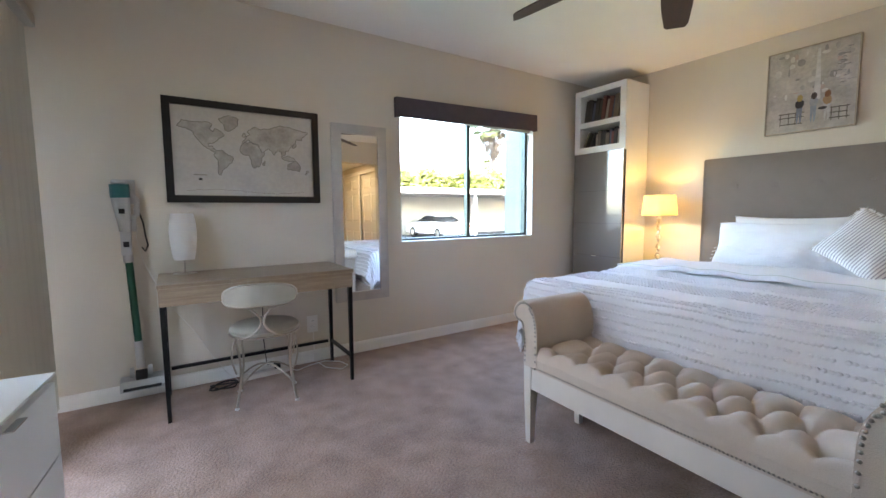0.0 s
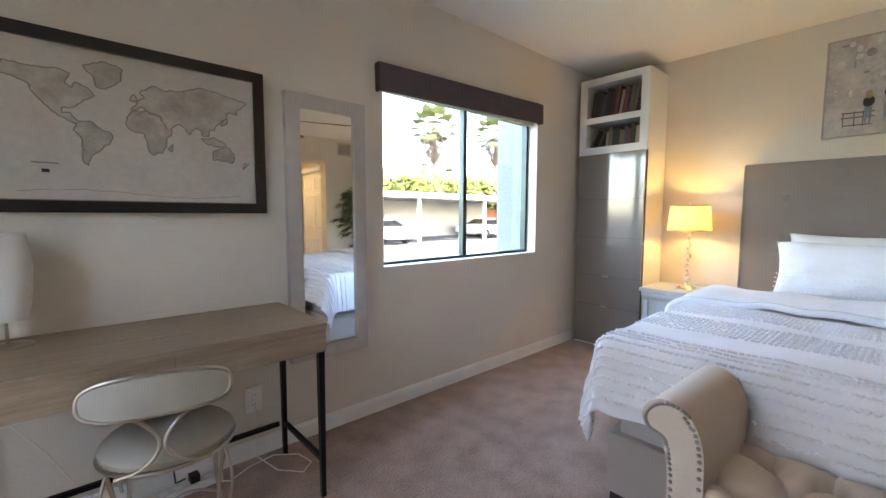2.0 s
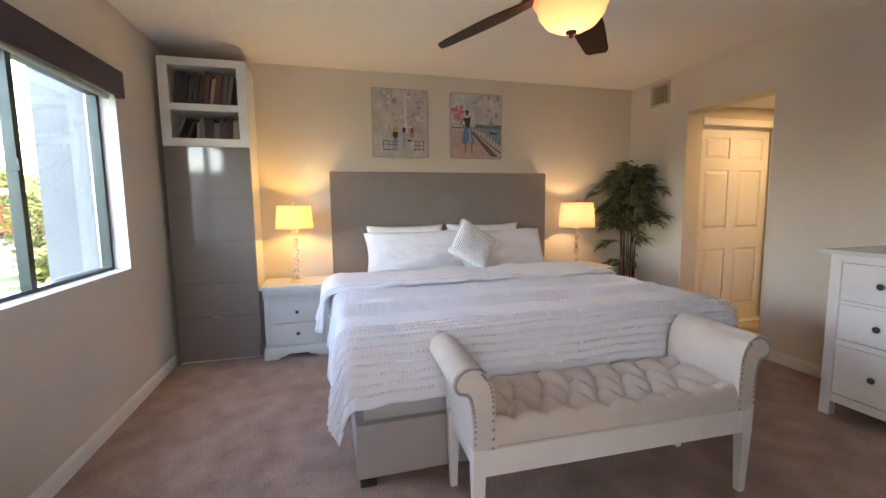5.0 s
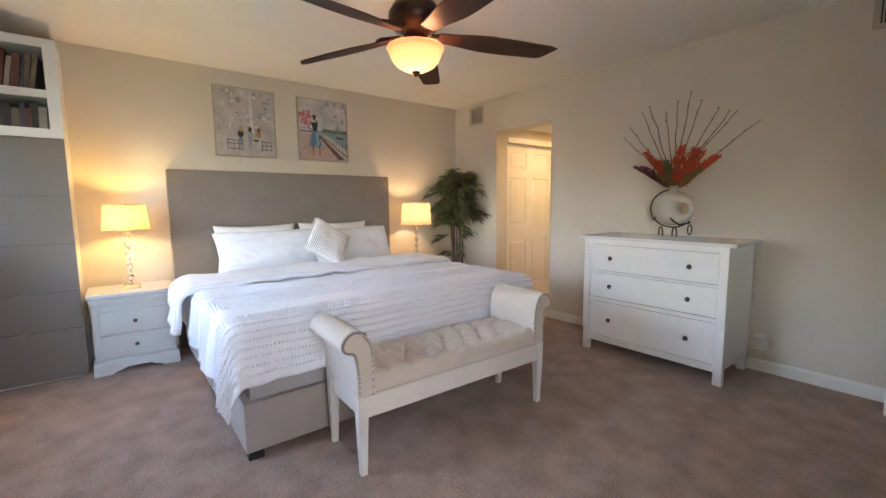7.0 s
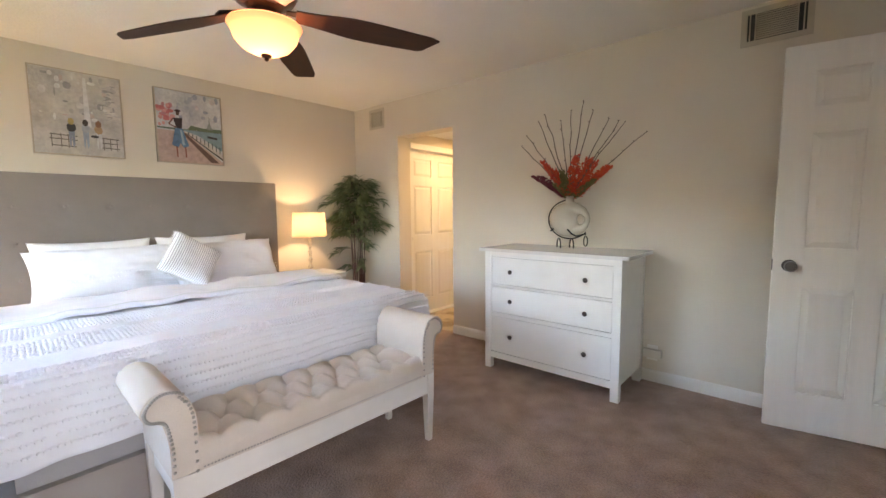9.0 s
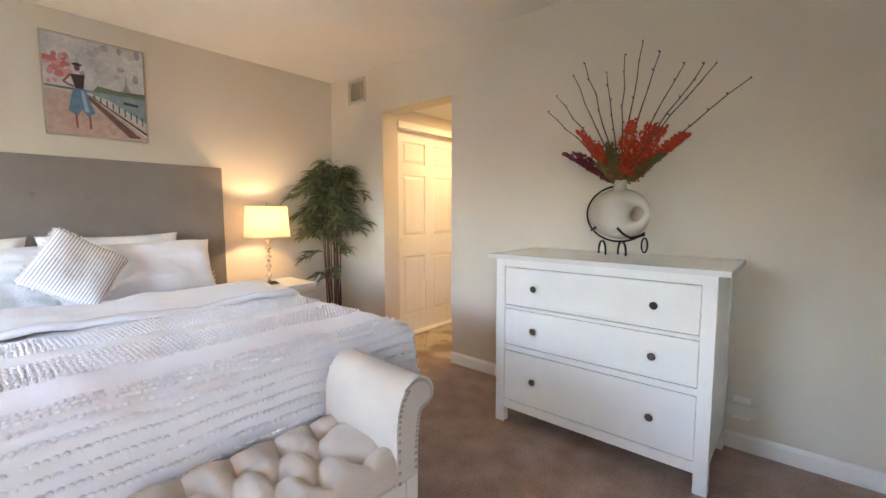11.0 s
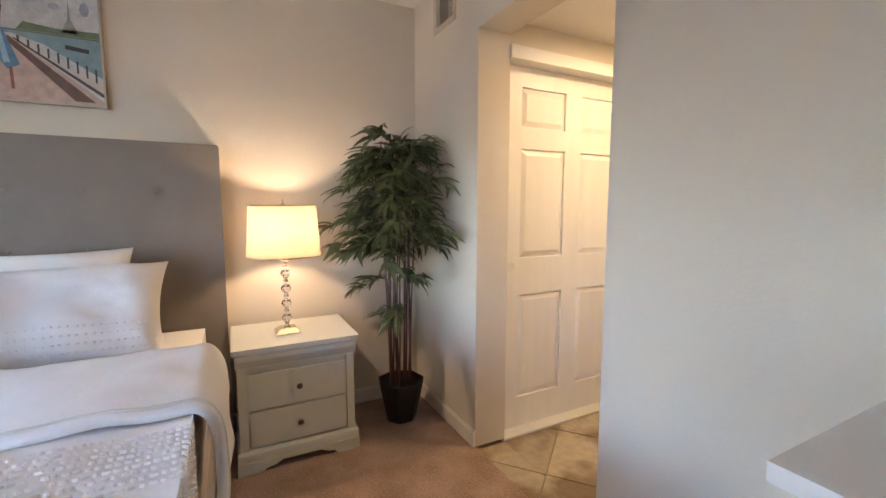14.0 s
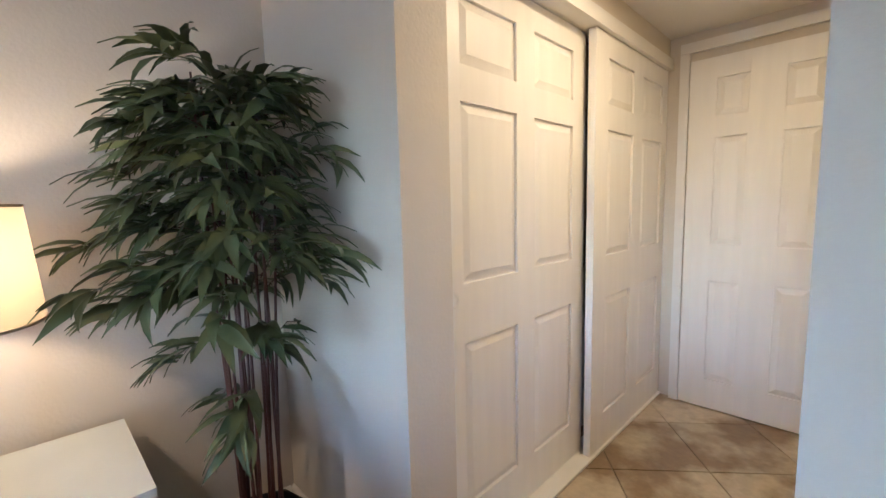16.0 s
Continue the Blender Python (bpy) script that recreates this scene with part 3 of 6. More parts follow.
def drape(u, v, x_foot, x_head, top, side, foot, head_side, ripple, seed, rnd=0.07, flare=1.0, rumple=1.0):
    """A cover over the mattress: flat on top, rounding over the edge and hanging down."""
    a = u * ((x_head - x_foot) + foot) - foot
    over_f = max(0.0, -a)
    x_on = x_foot + max(0.0, a)
    sd = side + (head_side - side) * smoothstep(0.0, 1.0, max(0.0, a) / (x_head - x_foot))
    w = BY1 - BY0
    s = v * (w + 2 * sd) - sd
    over_s = -s if s < 0 else (s - w if s > w else 0.0)
    sgn = -1 if s < 0 else 1
    y_on = BY0 + min(max(s, 0.0), w)
    L = math.hypot(over_f, over_s)
    n = noise.noise(Vector((x_on * 3.1 + seed, y_on * 3.1, L * 2.0)))
    n2 = noise.noise(Vector((x_on * 9 + seed, y_on * 7, L * 6.0)))
    z = top + (0.012 * n + 0.006 * n2) * rumple
    if L < 1e-6:
        return (x_on, y_on, z)
    dx, dy = -over_f / L, sgn * over_s / L
    share = over_s * over_s / (L * L)
    tight = flare if sgn > 0 else flare * (1 - share) + (0.0 if rumple < 1.5 else 0.6) * share
    arc = rnd * math.pi / 2
    if L < arc:
        out, down = rnd * math.sin(L / rnd), rnd * (1 - math.cos(L / rnd))
    else:
        out, down = rnd + (L - arc) * 0.10, rnd + (L - arc) * 0.99
        k = smoothstep(0, 0.25, L - arc)
        along = y_on if over_f > over_s else x_on
        corner = smoothstep(0.02, 0.12, min(over_f, over_s))
        out += k * ripple * (math.sin(along * 13 + seed + 1.5 * n) + 0.6 * math.sin(along * 29 + seed * 2 + 2 * n2) + corner * 1.6 * math.sin(math.atan2(over_s, over_f) * 7))
        out += k * 0.012 * n
    return (x_on + dx * out, y_on + dy * out * tight, z - down)


def duvet_surface(u, v):
    return drape(u, v, BX0 + 0.03, 3.42, 0.675, 0.37, 0.325, 0.30, 0.014, 1.3)


duvet = thing("duvet", pose(0, 0, 0), "white cotton duvet with tufted stripe bands, hanging over the bed", "bedding")
me_ob = part("cover", grid(duvet_surface, 110, 150), M_WHITE, duvet, smooth=True)
sol = me_ob.modifiers.new("thickness", "SOLIDIFY")
sol.thickness, sol.offset = 0.012, -1


def tufts(rows, n, size, name):
    """Rows of small bobbles that stand on the duvet, all in one mesh."""
    bm = bmesh.new()
    rng = random.Random(7)
    for u in rows:
        for i in range(n):
            v = (i + 0.5 + rng.uniform(-0.12, 0.12)) / n
            if rng.random() < 0.02:
                continue
            p = Vector(duvet_surface(u, v))
            q = Vector(duvet_surface(u + 0.004, v)) - p
            r = Vector(duvet_surface(u, min(1.0, v + 0.004))) - p
            nn = q.cross(r).normalized()
            q.normalize()
            r.normalize()
            sx, sy, h = size * rng.uniform(0.65, 0.85), size * rng.uniform(0.75, 1.1), size * rng.uniform(0.8, 1.05)
            tw = rng.uniform(0, 0.3)
            ring = [tw + 1.0472 * k for k in range(6)]
            base = [bm.verts.new(p + q * (sx * math.cos(a)) + r * (sy * math.sin(a)) - nn * 0.001) for a in ring]
            mid = [bm.verts.new(p + q * (sx * 0.70 * math.cos(a)) + r * (sy * 0.75 * math.sin(a)) + nn * h * 0.75) for a in ring]
            top = bm.verts.new(p + nn * h)
            for k in range(6):
                bm.faces.new((base[k], base[(k + 1) % 6], mid[(k + 1) % 6], mid[k]))
                bm.faces.new((mid[k], mid[(k + 1) % 6], top))
    return part(name, bm, M_WHITE, duvet, smooth=True, kind="stuff")


# rows: u runs from the foot hem (0) to the fold (1)
tufts([0.030 + 0.0235 * i for i in range(10)], 150, 0.0108, "bold_tufting")
tufts([0.370 + 0.0165 * i for i in range(9)], 150, 0.0090, "fine_tufting")
tufts([0.580 + 0.0160 * i for i in range(9)], 155, 0.0084, "upper_tufting")


def fold_surface(u, v):
    return drape(u, v, 2.98, 3.50, 0.708, 0.37, 0.0, 0.25, 0.022, 4.1, rnd=0.12, flare=1.25, rumple=1.8)


fold = thing("duvet_fold", pose(0, 0, 0), "turned-back plain white duvet edge with a trim line", "bedding")
ob = part("cover", grid(fold_surface, 30, 120), M_WHITE, fold, smooth=True)
sol = ob.modifiers.new("thickness", "SOLIDIFY")
sol.thickness, sol.offset = 0.028, -1
bm = bmesh.new()
bm = tube([Vector(fold_surface(0.045, (i + 0.5) / 160)) + Vector((0, 0, 0.001)) for i in range(160)], 0.0035, 6, bm)
part("piping", bm, M_NSPAINT, fold, "grey-white woven trim line")


def pillow_mesh(w, h, t, seed, nu=36, nv=28, crumple=1.0):
    """A stuffed pillow w wide (x), h high (z) and t thick (y), with pinched corners."""
    bm = bmesh.new()
    rings = {}

    def pt(i, j, s):
        u, v = 2 * i / nu - 1, 2 * j / nv - 1
        edge = max(abs(u), abs(v))
        pin = 1 - 0.085 * (1 - abs(u) ** 2) ** 1.0 * abs(v) ** 3
        pin2 = 1 - 0.075 * (1 - abs(v) ** 2) ** 1.0 * abs(u) ** 3
        th = max(0.0, (1 - u ** 4)) ** 0.42 * max(0.0, (1 - v ** 4)) ** 0.42 * t / 2
        n = noise.noise(Vector((u * 2.2 + seed, v * 2.0, s * 3.0 + seed)))
        n2 = noise.noise(Vector((u * 6 + seed, v * 7, s * 2.0)))
        th *= 1 + 0.30 * crumple * n + 0.10 * crumple * n2
        return Vector((u * w / 2 * pin2, s * th, v * h / 2 * pin))

    for s in (-1, 1):
        for i in range(nu + 1):
            for j in range(nv + 1):
                onedge = i in (0, nu) or j in (0, nv)
                if s == 1 and onedge:
                    rings[(i, j, 1)] = rings[(i, j, -1)]
                else:
                    rings[(i, j, s)] = bm.verts.new(pt(i, j, s))
    for s in (-1, 1):
        for i in range(nu):
            for j in range(nv):
                bm.faces.new([rings[(i, j, s)], rings[(i + 1, j, s)], rings[(i + 1, j + 1, s)], rings[(i, j + 1, s)]])
    return bm


def pillow(name, m, w, h, t, seed, label, material, group="pillows on the bed", rows=0):
    o = thing(name, m, label, "pillow", group)
    part("cover", pillow_mesh(w, h, t, seed), material, o, smooth=True)
    if rows:
        bm = bmesh.new()
        rng = random.Random(int(seed * 10))
        for k in range(rows):
            zz = -h * 0.36 + k * 0.030
            for i in range(int(w / 0.022)):
                x = -w / 2 + 0.03 + i * 0.022
                if abs(x) > w / 2 - 0.03:
                    continue
                u, v = 2 * x / w, 2 * zz / h
                n = noise.noise(Vector((u * 2.2 + seed, v * 2.0, -3.0 + seed)))
                th = (1 - u ** 4) ** 0.42 * (1 - v ** 4) ** 0.42 * t / 2 * (1 + 0.30 * n + 0.10 * noise.noise(Vector((u * 6 + seed, v * 7, -2.0))))
                spot = Vector((x + rng.uniform(-0.003, 0.003), -th, zz))
                base = [bm.verts.new(spot + Vector((0.006 * math.cos(a), 0.001, 0.005 * math.sin(a)))) for a in (0, 1.57, 3.14, 4.71)]
                top = bm.verts.new(spot + Vector((0, -0.006, 0)))
                for q in range(4):
                    bm.faces.new((base[q], base[(q + 1) % 4], top))
        part("tufting", bm, material, o, kind="stuff")
    return o


# pillows face -x: local y- turned to -x
pillow("pillow", pose(3.965, 1.36, 0.83, 0, 0, 0) @ pose(0, 0, 0, 0, 0, -90) @ pose(0, 0, 0, -14), 0.70, 0.42, 0.15, 2.2, "plain white sleeping pillow leaning on the headboard", M_SHEET)
pillow("pillow", pose(3.965, 0.62, 0.83, 0, 0, 0) @ pose(0, 0, 0, 0, 0, -90) @ pose(0, 0, 0, -14), 0.72, 0.42, 0.15, 5.4, "plain white sleeping pillow leaning on the headboard", M_SHEET)
pillow("pillow", pose(3.775, 1.32, 0.795, 0, 0, 0) @ pose(0, 0, 0, 0, 0, -90) @ pose(0, 0, 0, -24), 0.86, 0.41, 0.23, 7.7, "white tufted sham pillow standing in front, with bobble rows", M_WHITE, rows=5)
pillow("pillow", pose(3.775, 0.535, 0.795, 0, 0, 0) @ pose(0, 0, 0, 0, 0, -90) @ pose(0, 0, 0, -24), 0.84, 0.41, 0.23, 3.1, "white tufted sham pillow standing in front, slightly slumped", M_WHITE, rows=4)


def stripe_mat():
    m = bpy.data.materials.new("striped_cotton")
    m.use_nodes = True
    nt = m.node_tree
    bs = nt.nodes["Principled BSDF"]
    bs.inputs["Roughness"].default_value = 0.9
    tc = nt.nodes.new("ShaderNodeTexCoord")
    w = nt.nodes.new("ShaderNodeTexWave")
    w.wave_type, w.bands_direction, w.wave_profile = "BANDS", "X", "SIN"
    w.inputs["Scale"].default_value, w.inputs["Distortion"].default_value = 22.0, 0.4
    nt.links.new(tc.outputs["Object"], w.inputs[0])
    w2 = nt.nodes.new("ShaderNodeTexWave")
    w2.bands_direction = "Z"
    w2.inputs["Scale"].default_value = 26.0
    nt.links.new(tc.outputs["Object"], w2.inputs[0])
    ad = nt.nodes.new("ShaderNodeMath")
    ad.operation = "MULTIPLY_ADD"
    ad.inputs[1].default_value, ad.inputs[2].default_value = 0.25, 0.0
    nt.links.new(w2.outputs["Fac"], ad.inputs[0])
    ad2 = nt.nodes.new("ShaderNodeMath")
    nt.links.new(ad.outputs[0], ad2.inputs[0])
    nt.links.new(w.outputs["Fac"], ad2.inputs[1])
    r = nt.nodes.new("ShaderNodeValToRGB")
    r.color_ramp.elements[0].position, r.color_ramp.elements[0].color = 0.30, (0.36, 0.36, 0.38, 1)
    r.color_ramp.elements[1].position, r.color_ramp.elements[1].color = 0.58, (0.76, 0.76, 0.76, 1)
    nt.links.new(ad2.outputs[0], r.inputs[0])
    nt.links.new(r.outputs[0], bs.inputs["Base Color"])
    bp = nt.nodes.new("ShaderNodeBump")
    bp.inputs["Strength"].default_value = 0.5
    nt.links.new(ad2.outputs[0], bp.inputs["Height"])
    nt.links.new(bp.outputs[0], bs.inputs["Normal"])
    return m


M_STRIPE = stripe_mat()
cu = thing("cushion", pose(3.60, 0.86, 0.865) @ pose(0, 0, 0, 0, 0, -78) @ pose(0, 0, 0, -28) @ pose(0, 0, 0, 0, 38, 0), "square grey-and-white striped cushion propped on its corner", "cushion")
part("cover", pillow_mesh(0.365, 0.365, 0.15, 9.3, 28, 28, 0.45), M_STRIPE, cu, smooth=True)
bm = bmesh.new()
rng = random.Random(3)
for k in range(420):
    e, tt = k % 4, rng.uniform(-1, 1)
    x, z = {0: (tt, -1), 1: (1, tt), 2: (tt, 1), 3: (-1, tt)}[e]
    p = Vector((x * 0.178, 0, z * 0.178))
    d = Vector((x if e in (1, 3) else 0, rng.uniform(-0.5, 0.5), z if e in (0, 2) else 0)).normalized()
    s = d.cross(Vector((0, 1, 0))).normalized() * 0.006
    vs = [bm.verts.new(p - d * 0.012 + s), bm.verts.new(p - d * 0.012 - s), bm.verts.new(p + d * rng.uniform(0.012, 0.022))]
    bm.faces.new(vs)
part("fringe", bm, M_SHEET, cu, "white fringe", kind="stuff")

# ---- bench ----
QTURN = pose(1.755, 0.978, 0) @ pose(0, 0, 0, 0, 0, -1.9) @ pose(-1.755, -0.978, 0)
bench = thing("bench", QTURN, "cream tufted linen bench with rolled arms and nailhead trim", "bench")
QX0, QX1, QC = 1.565, 1.945, 0.978


def arm_outline():
    return [(p_.x, p_.y) for p_ in spline([(y_, z_, 0) for y_, z_ in ARM], 4)]


ARM = [(1.497, 0.372), (1.497, 0.50), (1.502, 0.575), (1.522, 0.630), (1.552, 0.662), (1.590, 0.672), (1.622, 0.662), (1.645, 0.636), (1.650, 0.606), (1.636, 0.583), (1.612, 0.576), (1.596, 0.562), (1.586, 0.52), (1.580, 0.46), (1.580, 0.372)]



def mirror_y(o, s):
    return o if s > 0 else [(2 * QC - y, z) for y, z in o]


def resample(o, step, skip=0):
    pts = []
    for (y0, z0), (y1, z1) in zip(o, o[1:]):
        n = max(1, round(math.hypot(y1 - y0, z1 - z0) / step))
        pts += [(y0 + (y1 - y0) * i / n, z0 + (z1 - z0) * i / n) for i in range(n)]
    return pts


for s in (1, -1):
    arm = part("arm", prism(mirror_y(arm_outline(), s), "x", QX0, QX1), M_CREAM, bench, smooth=True)
    bm = bmesh.new()
    cx_, cz_ = 1.56, 0.6
    for y, z in resample(arm_outline(), 0.025):
        yy, zz = y + (0.009 if y < 1.54 else -0.009), z - (0.009 if z > 0.62 else 0)
        yy = yy if s > 0 else 2 * QC - yy
        for xf in (QX0 - 0.001,):
            tmp = [(0.0060, 0.0), (0.0046, -0.003), (0.0, -0.0045)]
            c = Vector((xf, yy, zz))
            ring = [[bm.verts.new(c + Vector((t_, r_ * math.cos(a), r_ * math.sin(a)))) for a in (0, 1.047, 2.094, 3.14, 4.19, 5.24)] for r_, t_ in tmp[:2]]
            tip = bm.verts.new(c + Vector((-0.0055, 0, 0)))
            for i in range(6):
                j = (i + 1) % 6
                bm.faces.new((ring[0][i], ring[0][j], ring[1][j], ring[1][i]))
                bm.faces.new((ring[1][i], ring[1][j], tip))
    part("nailhead_trim", bm, M_NAIL, arm, "silver nailhead trim", kind="stuff", smooth=True)
bm = bmesh.new()
n = 92
for i in range(n):
    y = 0.475 + (1.485 - 0.475) * i / (n - 1)
    c = Vector((QX0 - 0.002, y, 0.378))
    ring = [bm.verts.new(c + Vector((0, 0.0038 * math.cos(a), 0.0038 * math.sin(a)))) for a in (0, 1.047, 2.094, 3.14, 4.19, 5.24)]
    tip = bm.verts.new(c + Vector((-0.003, 0, 0)))
    for k in range(6):
        bm.faces.new((ring[k], ring[(k + 1) % 6], tip))
part("front_nailhead_trim", bm, M_NAIL, bench, "silver nailhead trim along the seat", kind="stuff")
TY0, TY1 = 0.460, 1.496
NCOL, NROW = 8, 3
TB = []
for r_ in range(NROW):
    for c_ in range(NCOL - (r_ % 2)):
        TB.append((QX0 + 0.085 + r_ * 0.105, TY0 + 0.075 + (c_ + 0.5 * (r_ % 2)) * (TY1 - TY0 - 0.15) / (NCOL - 1)))


def seg_d(p, a, b_):
    ax, ay = b_[0] - a[0], b_[1] - a[1]
    t_ = max(0, min(1, ((p[0] - a[0]) * ax + (p[1] - a[1]) * ay) / (ax * ax + ay * ay)))
    return math.hypot(p[0] - a[0] - ax * t_, p[1] - a[1] - ay * t_)


CREASE = [(a, b_) for i, a in enumerate(TB) for b_ in TB[i + 1:] if 0.05 < abs(a[0] - b_[0]) < 0.12 and abs(a[1] - b_[1]) < 0.09]
CREASE += [(a, (QX0 - 0.01, a[1])) for a in TB if a[0] < QX0 + 0.1] + [(a, (QX1 + 0.01, a[1])) for a in TB if a[0] > QX1 - 0.1]
CREASE += [(a, (a[0], TY0 - 0.02 if a[1] < 0.8 else TY1 + 0.02)) for a in TB if a[1] < TY0 + 0.08 or a[1] > TY1 - 0.08]


def tufted(u, v):
    x, y = QX0 + (QX1 - QX0) * u, TY0 + (TY1 - TY0) * v
    edge = min(1.0, min(u, 1 - u) / 0.10)
    z = 0.415 + 0.058 * math.sqrt(max(0.0, 1 - (1 - edge) ** 2))
    db = min(math.hypot(x - a, y - b_) for a, b_ in TB)
    dc = min(seg_d((x, y), a, b_) for a, b_ in CREASE)
    z -= 0.050 * math.exp(-(db / 0.023) ** 1.3) + 0.022 * math.exp(-dc / 0.017) * edge
    return (x, y, z)


seat = part("seat", grid(tufted, 66, 176), M_CREAM, bench, smooth=True)
part("seat_base", box(QX0 + 0.001, TY0, 0.366, QX1 - 0.001, TY1, 0.4155), M_CREAM, bench)
for a, b_ in TB:
    part("button", lathe([(0.0, 0.006), (0.006, 0.005), (0.010, 0.001), (0.010, -0.004)], 12, cx=0, cy=0), M_CREAM, seat, smooth=True).location = (a, b_, 0.420)
for bb in ((QX0 + 0.004, 0.40, 0.268, QX0 + 0.026, 1.556, 0.3655), (QX1 - 0.026, 0.40, 0.268, QX1 - 0.004, 1.556, 0.3655), (QX0 + 0.027, 0.395, 0.268, QX1 - 0.027, 0.417, 0.3655), (QX0 + 0.027, 1.539, 0.268, QX1 - 0.027, 1.561, 0.3655)):
    part("apron", box(*bb), M_CREAMWOOD, bench, bevel=0.002)
for x in (QX0 + 0.0, QX1 - 0.045):
    for y in (0.378, 1.533):
        bm = bmesh.new()
        cx_, cy_ = x + 0.0225, y + 0.0225
        for i, (hw, z) in enumerate(((0.014, 0.0), (0.022, 0.27), (0.023, 0.371))):
            vs = [bm.verts.new((cx_ + sx * hw, cy_ + sy * hw, z)) for sx, sy in ((-1, -1), (1, -1), (1, 1), (-1, 1))]
            if i:
                for k in range(4):
                    bm.faces.new((prev[k], prev[(k + 1) % 4], vs[(k + 1) % 4], vs[k]))
            else:
                bm.faces.new(vs)
            prev = vs
        bm.faces.new(prev)
        part("leg", bm, M_CREAMWOOD, bench, bevel=0.002)

# ---- tall cabinet with books ----
cab = thing("tall_cabinet", pose(0, 0, 0), "tall glossy taupe cabinet with white open bookshelves on top", "cabinet")
CX0, CY0, CY1 = 3.85, 2.585, 3.17
# near-black sheet that paints the shade in the gaps between the fronts
part("gap_shade_sheet", box(CX0 + 0.0203, CY0 + 0.003, 0.02, CX0 + 0.0208, CY1 - 0.003, 1.66), M_DARK, cab)
part("lower_carcass", box(CX0 + 0.021, CY0, 0, EX - 0.004, CY1, 1.665), M_WPAINT, cab, bevel=0.001)
for a, c in ((0.02, 0.3655), (0.3675, 0.6265), (0.6285, 0.9555), (0.9575, 1.2785), (1.2805, 1.662)):
    fr = part("drawer_front" if a < 0.6 else "door_front", box(CX0, CY0 + 0.002, a, CX0 + 0.02, CY1 - 0.002, c), M_GLOSS, cab, bevel=0.0015)
    fr.matrix_world = pose(CX0, CY1, 0, 0, 0, -2.0) @ pose(-CX0, -CY1, 0)
    if a < 0.5:
        part("handle", box(CX0 - 0.012, 2.855, c - 0.003, CX0 - 0.0002, 2.915, c + 0.0035), M_CHROME, fr, "small chrome edge handle", bevel=0.001)
for bb in ((CX0, CY0, 1.6655, EX - 0.004, CY0 + 0.065, 2.30), (CX0, CY1 - 0.065, 1.6655, EX - 0.004, CY1, 2.30), (CX0, CY0 + 0.0655, 2.245, EX - 0.004, CY1 - 0.0655, 2.30), (CX0, CY0 + 0.0655, 1.6655, EX - 0.004, CY1 - 0.0655, 1.725), (CX0, CY0 + 0.0655, 1.925, EX - 0.03, CY1 - 0.0655, 1.975)):
    part("shelf_frame", box(*bb), M_WPAINT, cab, bevel=0.001)
part("back_panel", box(EX - 0.029, CY0 + 0.0655, 1.726, EX - 0.02, CY1 - 0.0655, 2.244), M_DARK, cab)
BOOKC = [mat("book_cover", c, 0.5, var=0.15, scale=20) for c in ((0.035, 0.03, 0.03), (0.14, 0.04, 0.035), (0.34, 0.30, 0.25), (0.06, 0.07, 0.11), (0.16, 0.13, 0.10), (0.15, 0.06, 0.045), (0.05, 0.045, 0.05))]
M_PAGES = mat("book_pages", (0.55, 0.50, 0.40), 0.9, var=0.1, scale=60, stretch=(1, 20, 1))
rng = random.Random(5)


def book(x, y, z, w, h, d, lean, c):
    """A closed book standing with its spine to the room; w thick, h high, d deep."""
    o = thing("book", pose(x, y, z) @ pose(0, 0, 0, lean), rng.choice(("thick", "slim", "worn")) + " " + ["black", "dark red", "beige", "navy blue", "brown", "rust red", "charcoal"][c] + " book standing on the cabinet shelf", "book", "books on the shelves")
    bm = box(0, 0, 0, d, 0.0025, h)
    box(0, w - 0.0025, 0, d, w, h, bm)
    part("cover", bm, BOOKC[c], o)
    part("spine", box(-0.003, 0, 0, -0.0001, w, h), BOOKC[c], o, bevel=0.001)
    part("pages", box(0.002, 0.0028, 0.003, d - 0.004, w - 0.0028, h - 0.003), M_PAGES, o)


for z, lo_h, hi_h, leans in ((1.9755, 0.19, 0.24, (7, 7, 9)), (1.7255, 0.12, 0.165, (24, 3, 2))):
    y, k = CY1 - 0.068, 0
    while True:
        w, h = rng.uniform(0.018, 0.040), rng.uniform(lo_h, hi_h)
        lean = leans[0] if k < 2 else leans[1 + k % 2]
        nxt = y - w / math.cos(radians(lean)) - 0.0015
        if nxt - h * math.sin(radians(lean)) < CY0 + 0.068:
            break
        book(CX0 + 0.045 + rng.uniform(0, 0.02), nxt, z + 0.0005, w, h, 0.16, lean, rng.choice((0, 0, 1, 2, 3, 4, 5, 6, 6)))
        y, k = nxt, k + 1
        if lean > leans[1 + k % 2]:
            y -= h * math.sin(radians(lean)) * (0.75 if lean > 20 else 0.1)

# ---- night stands and lamps ----


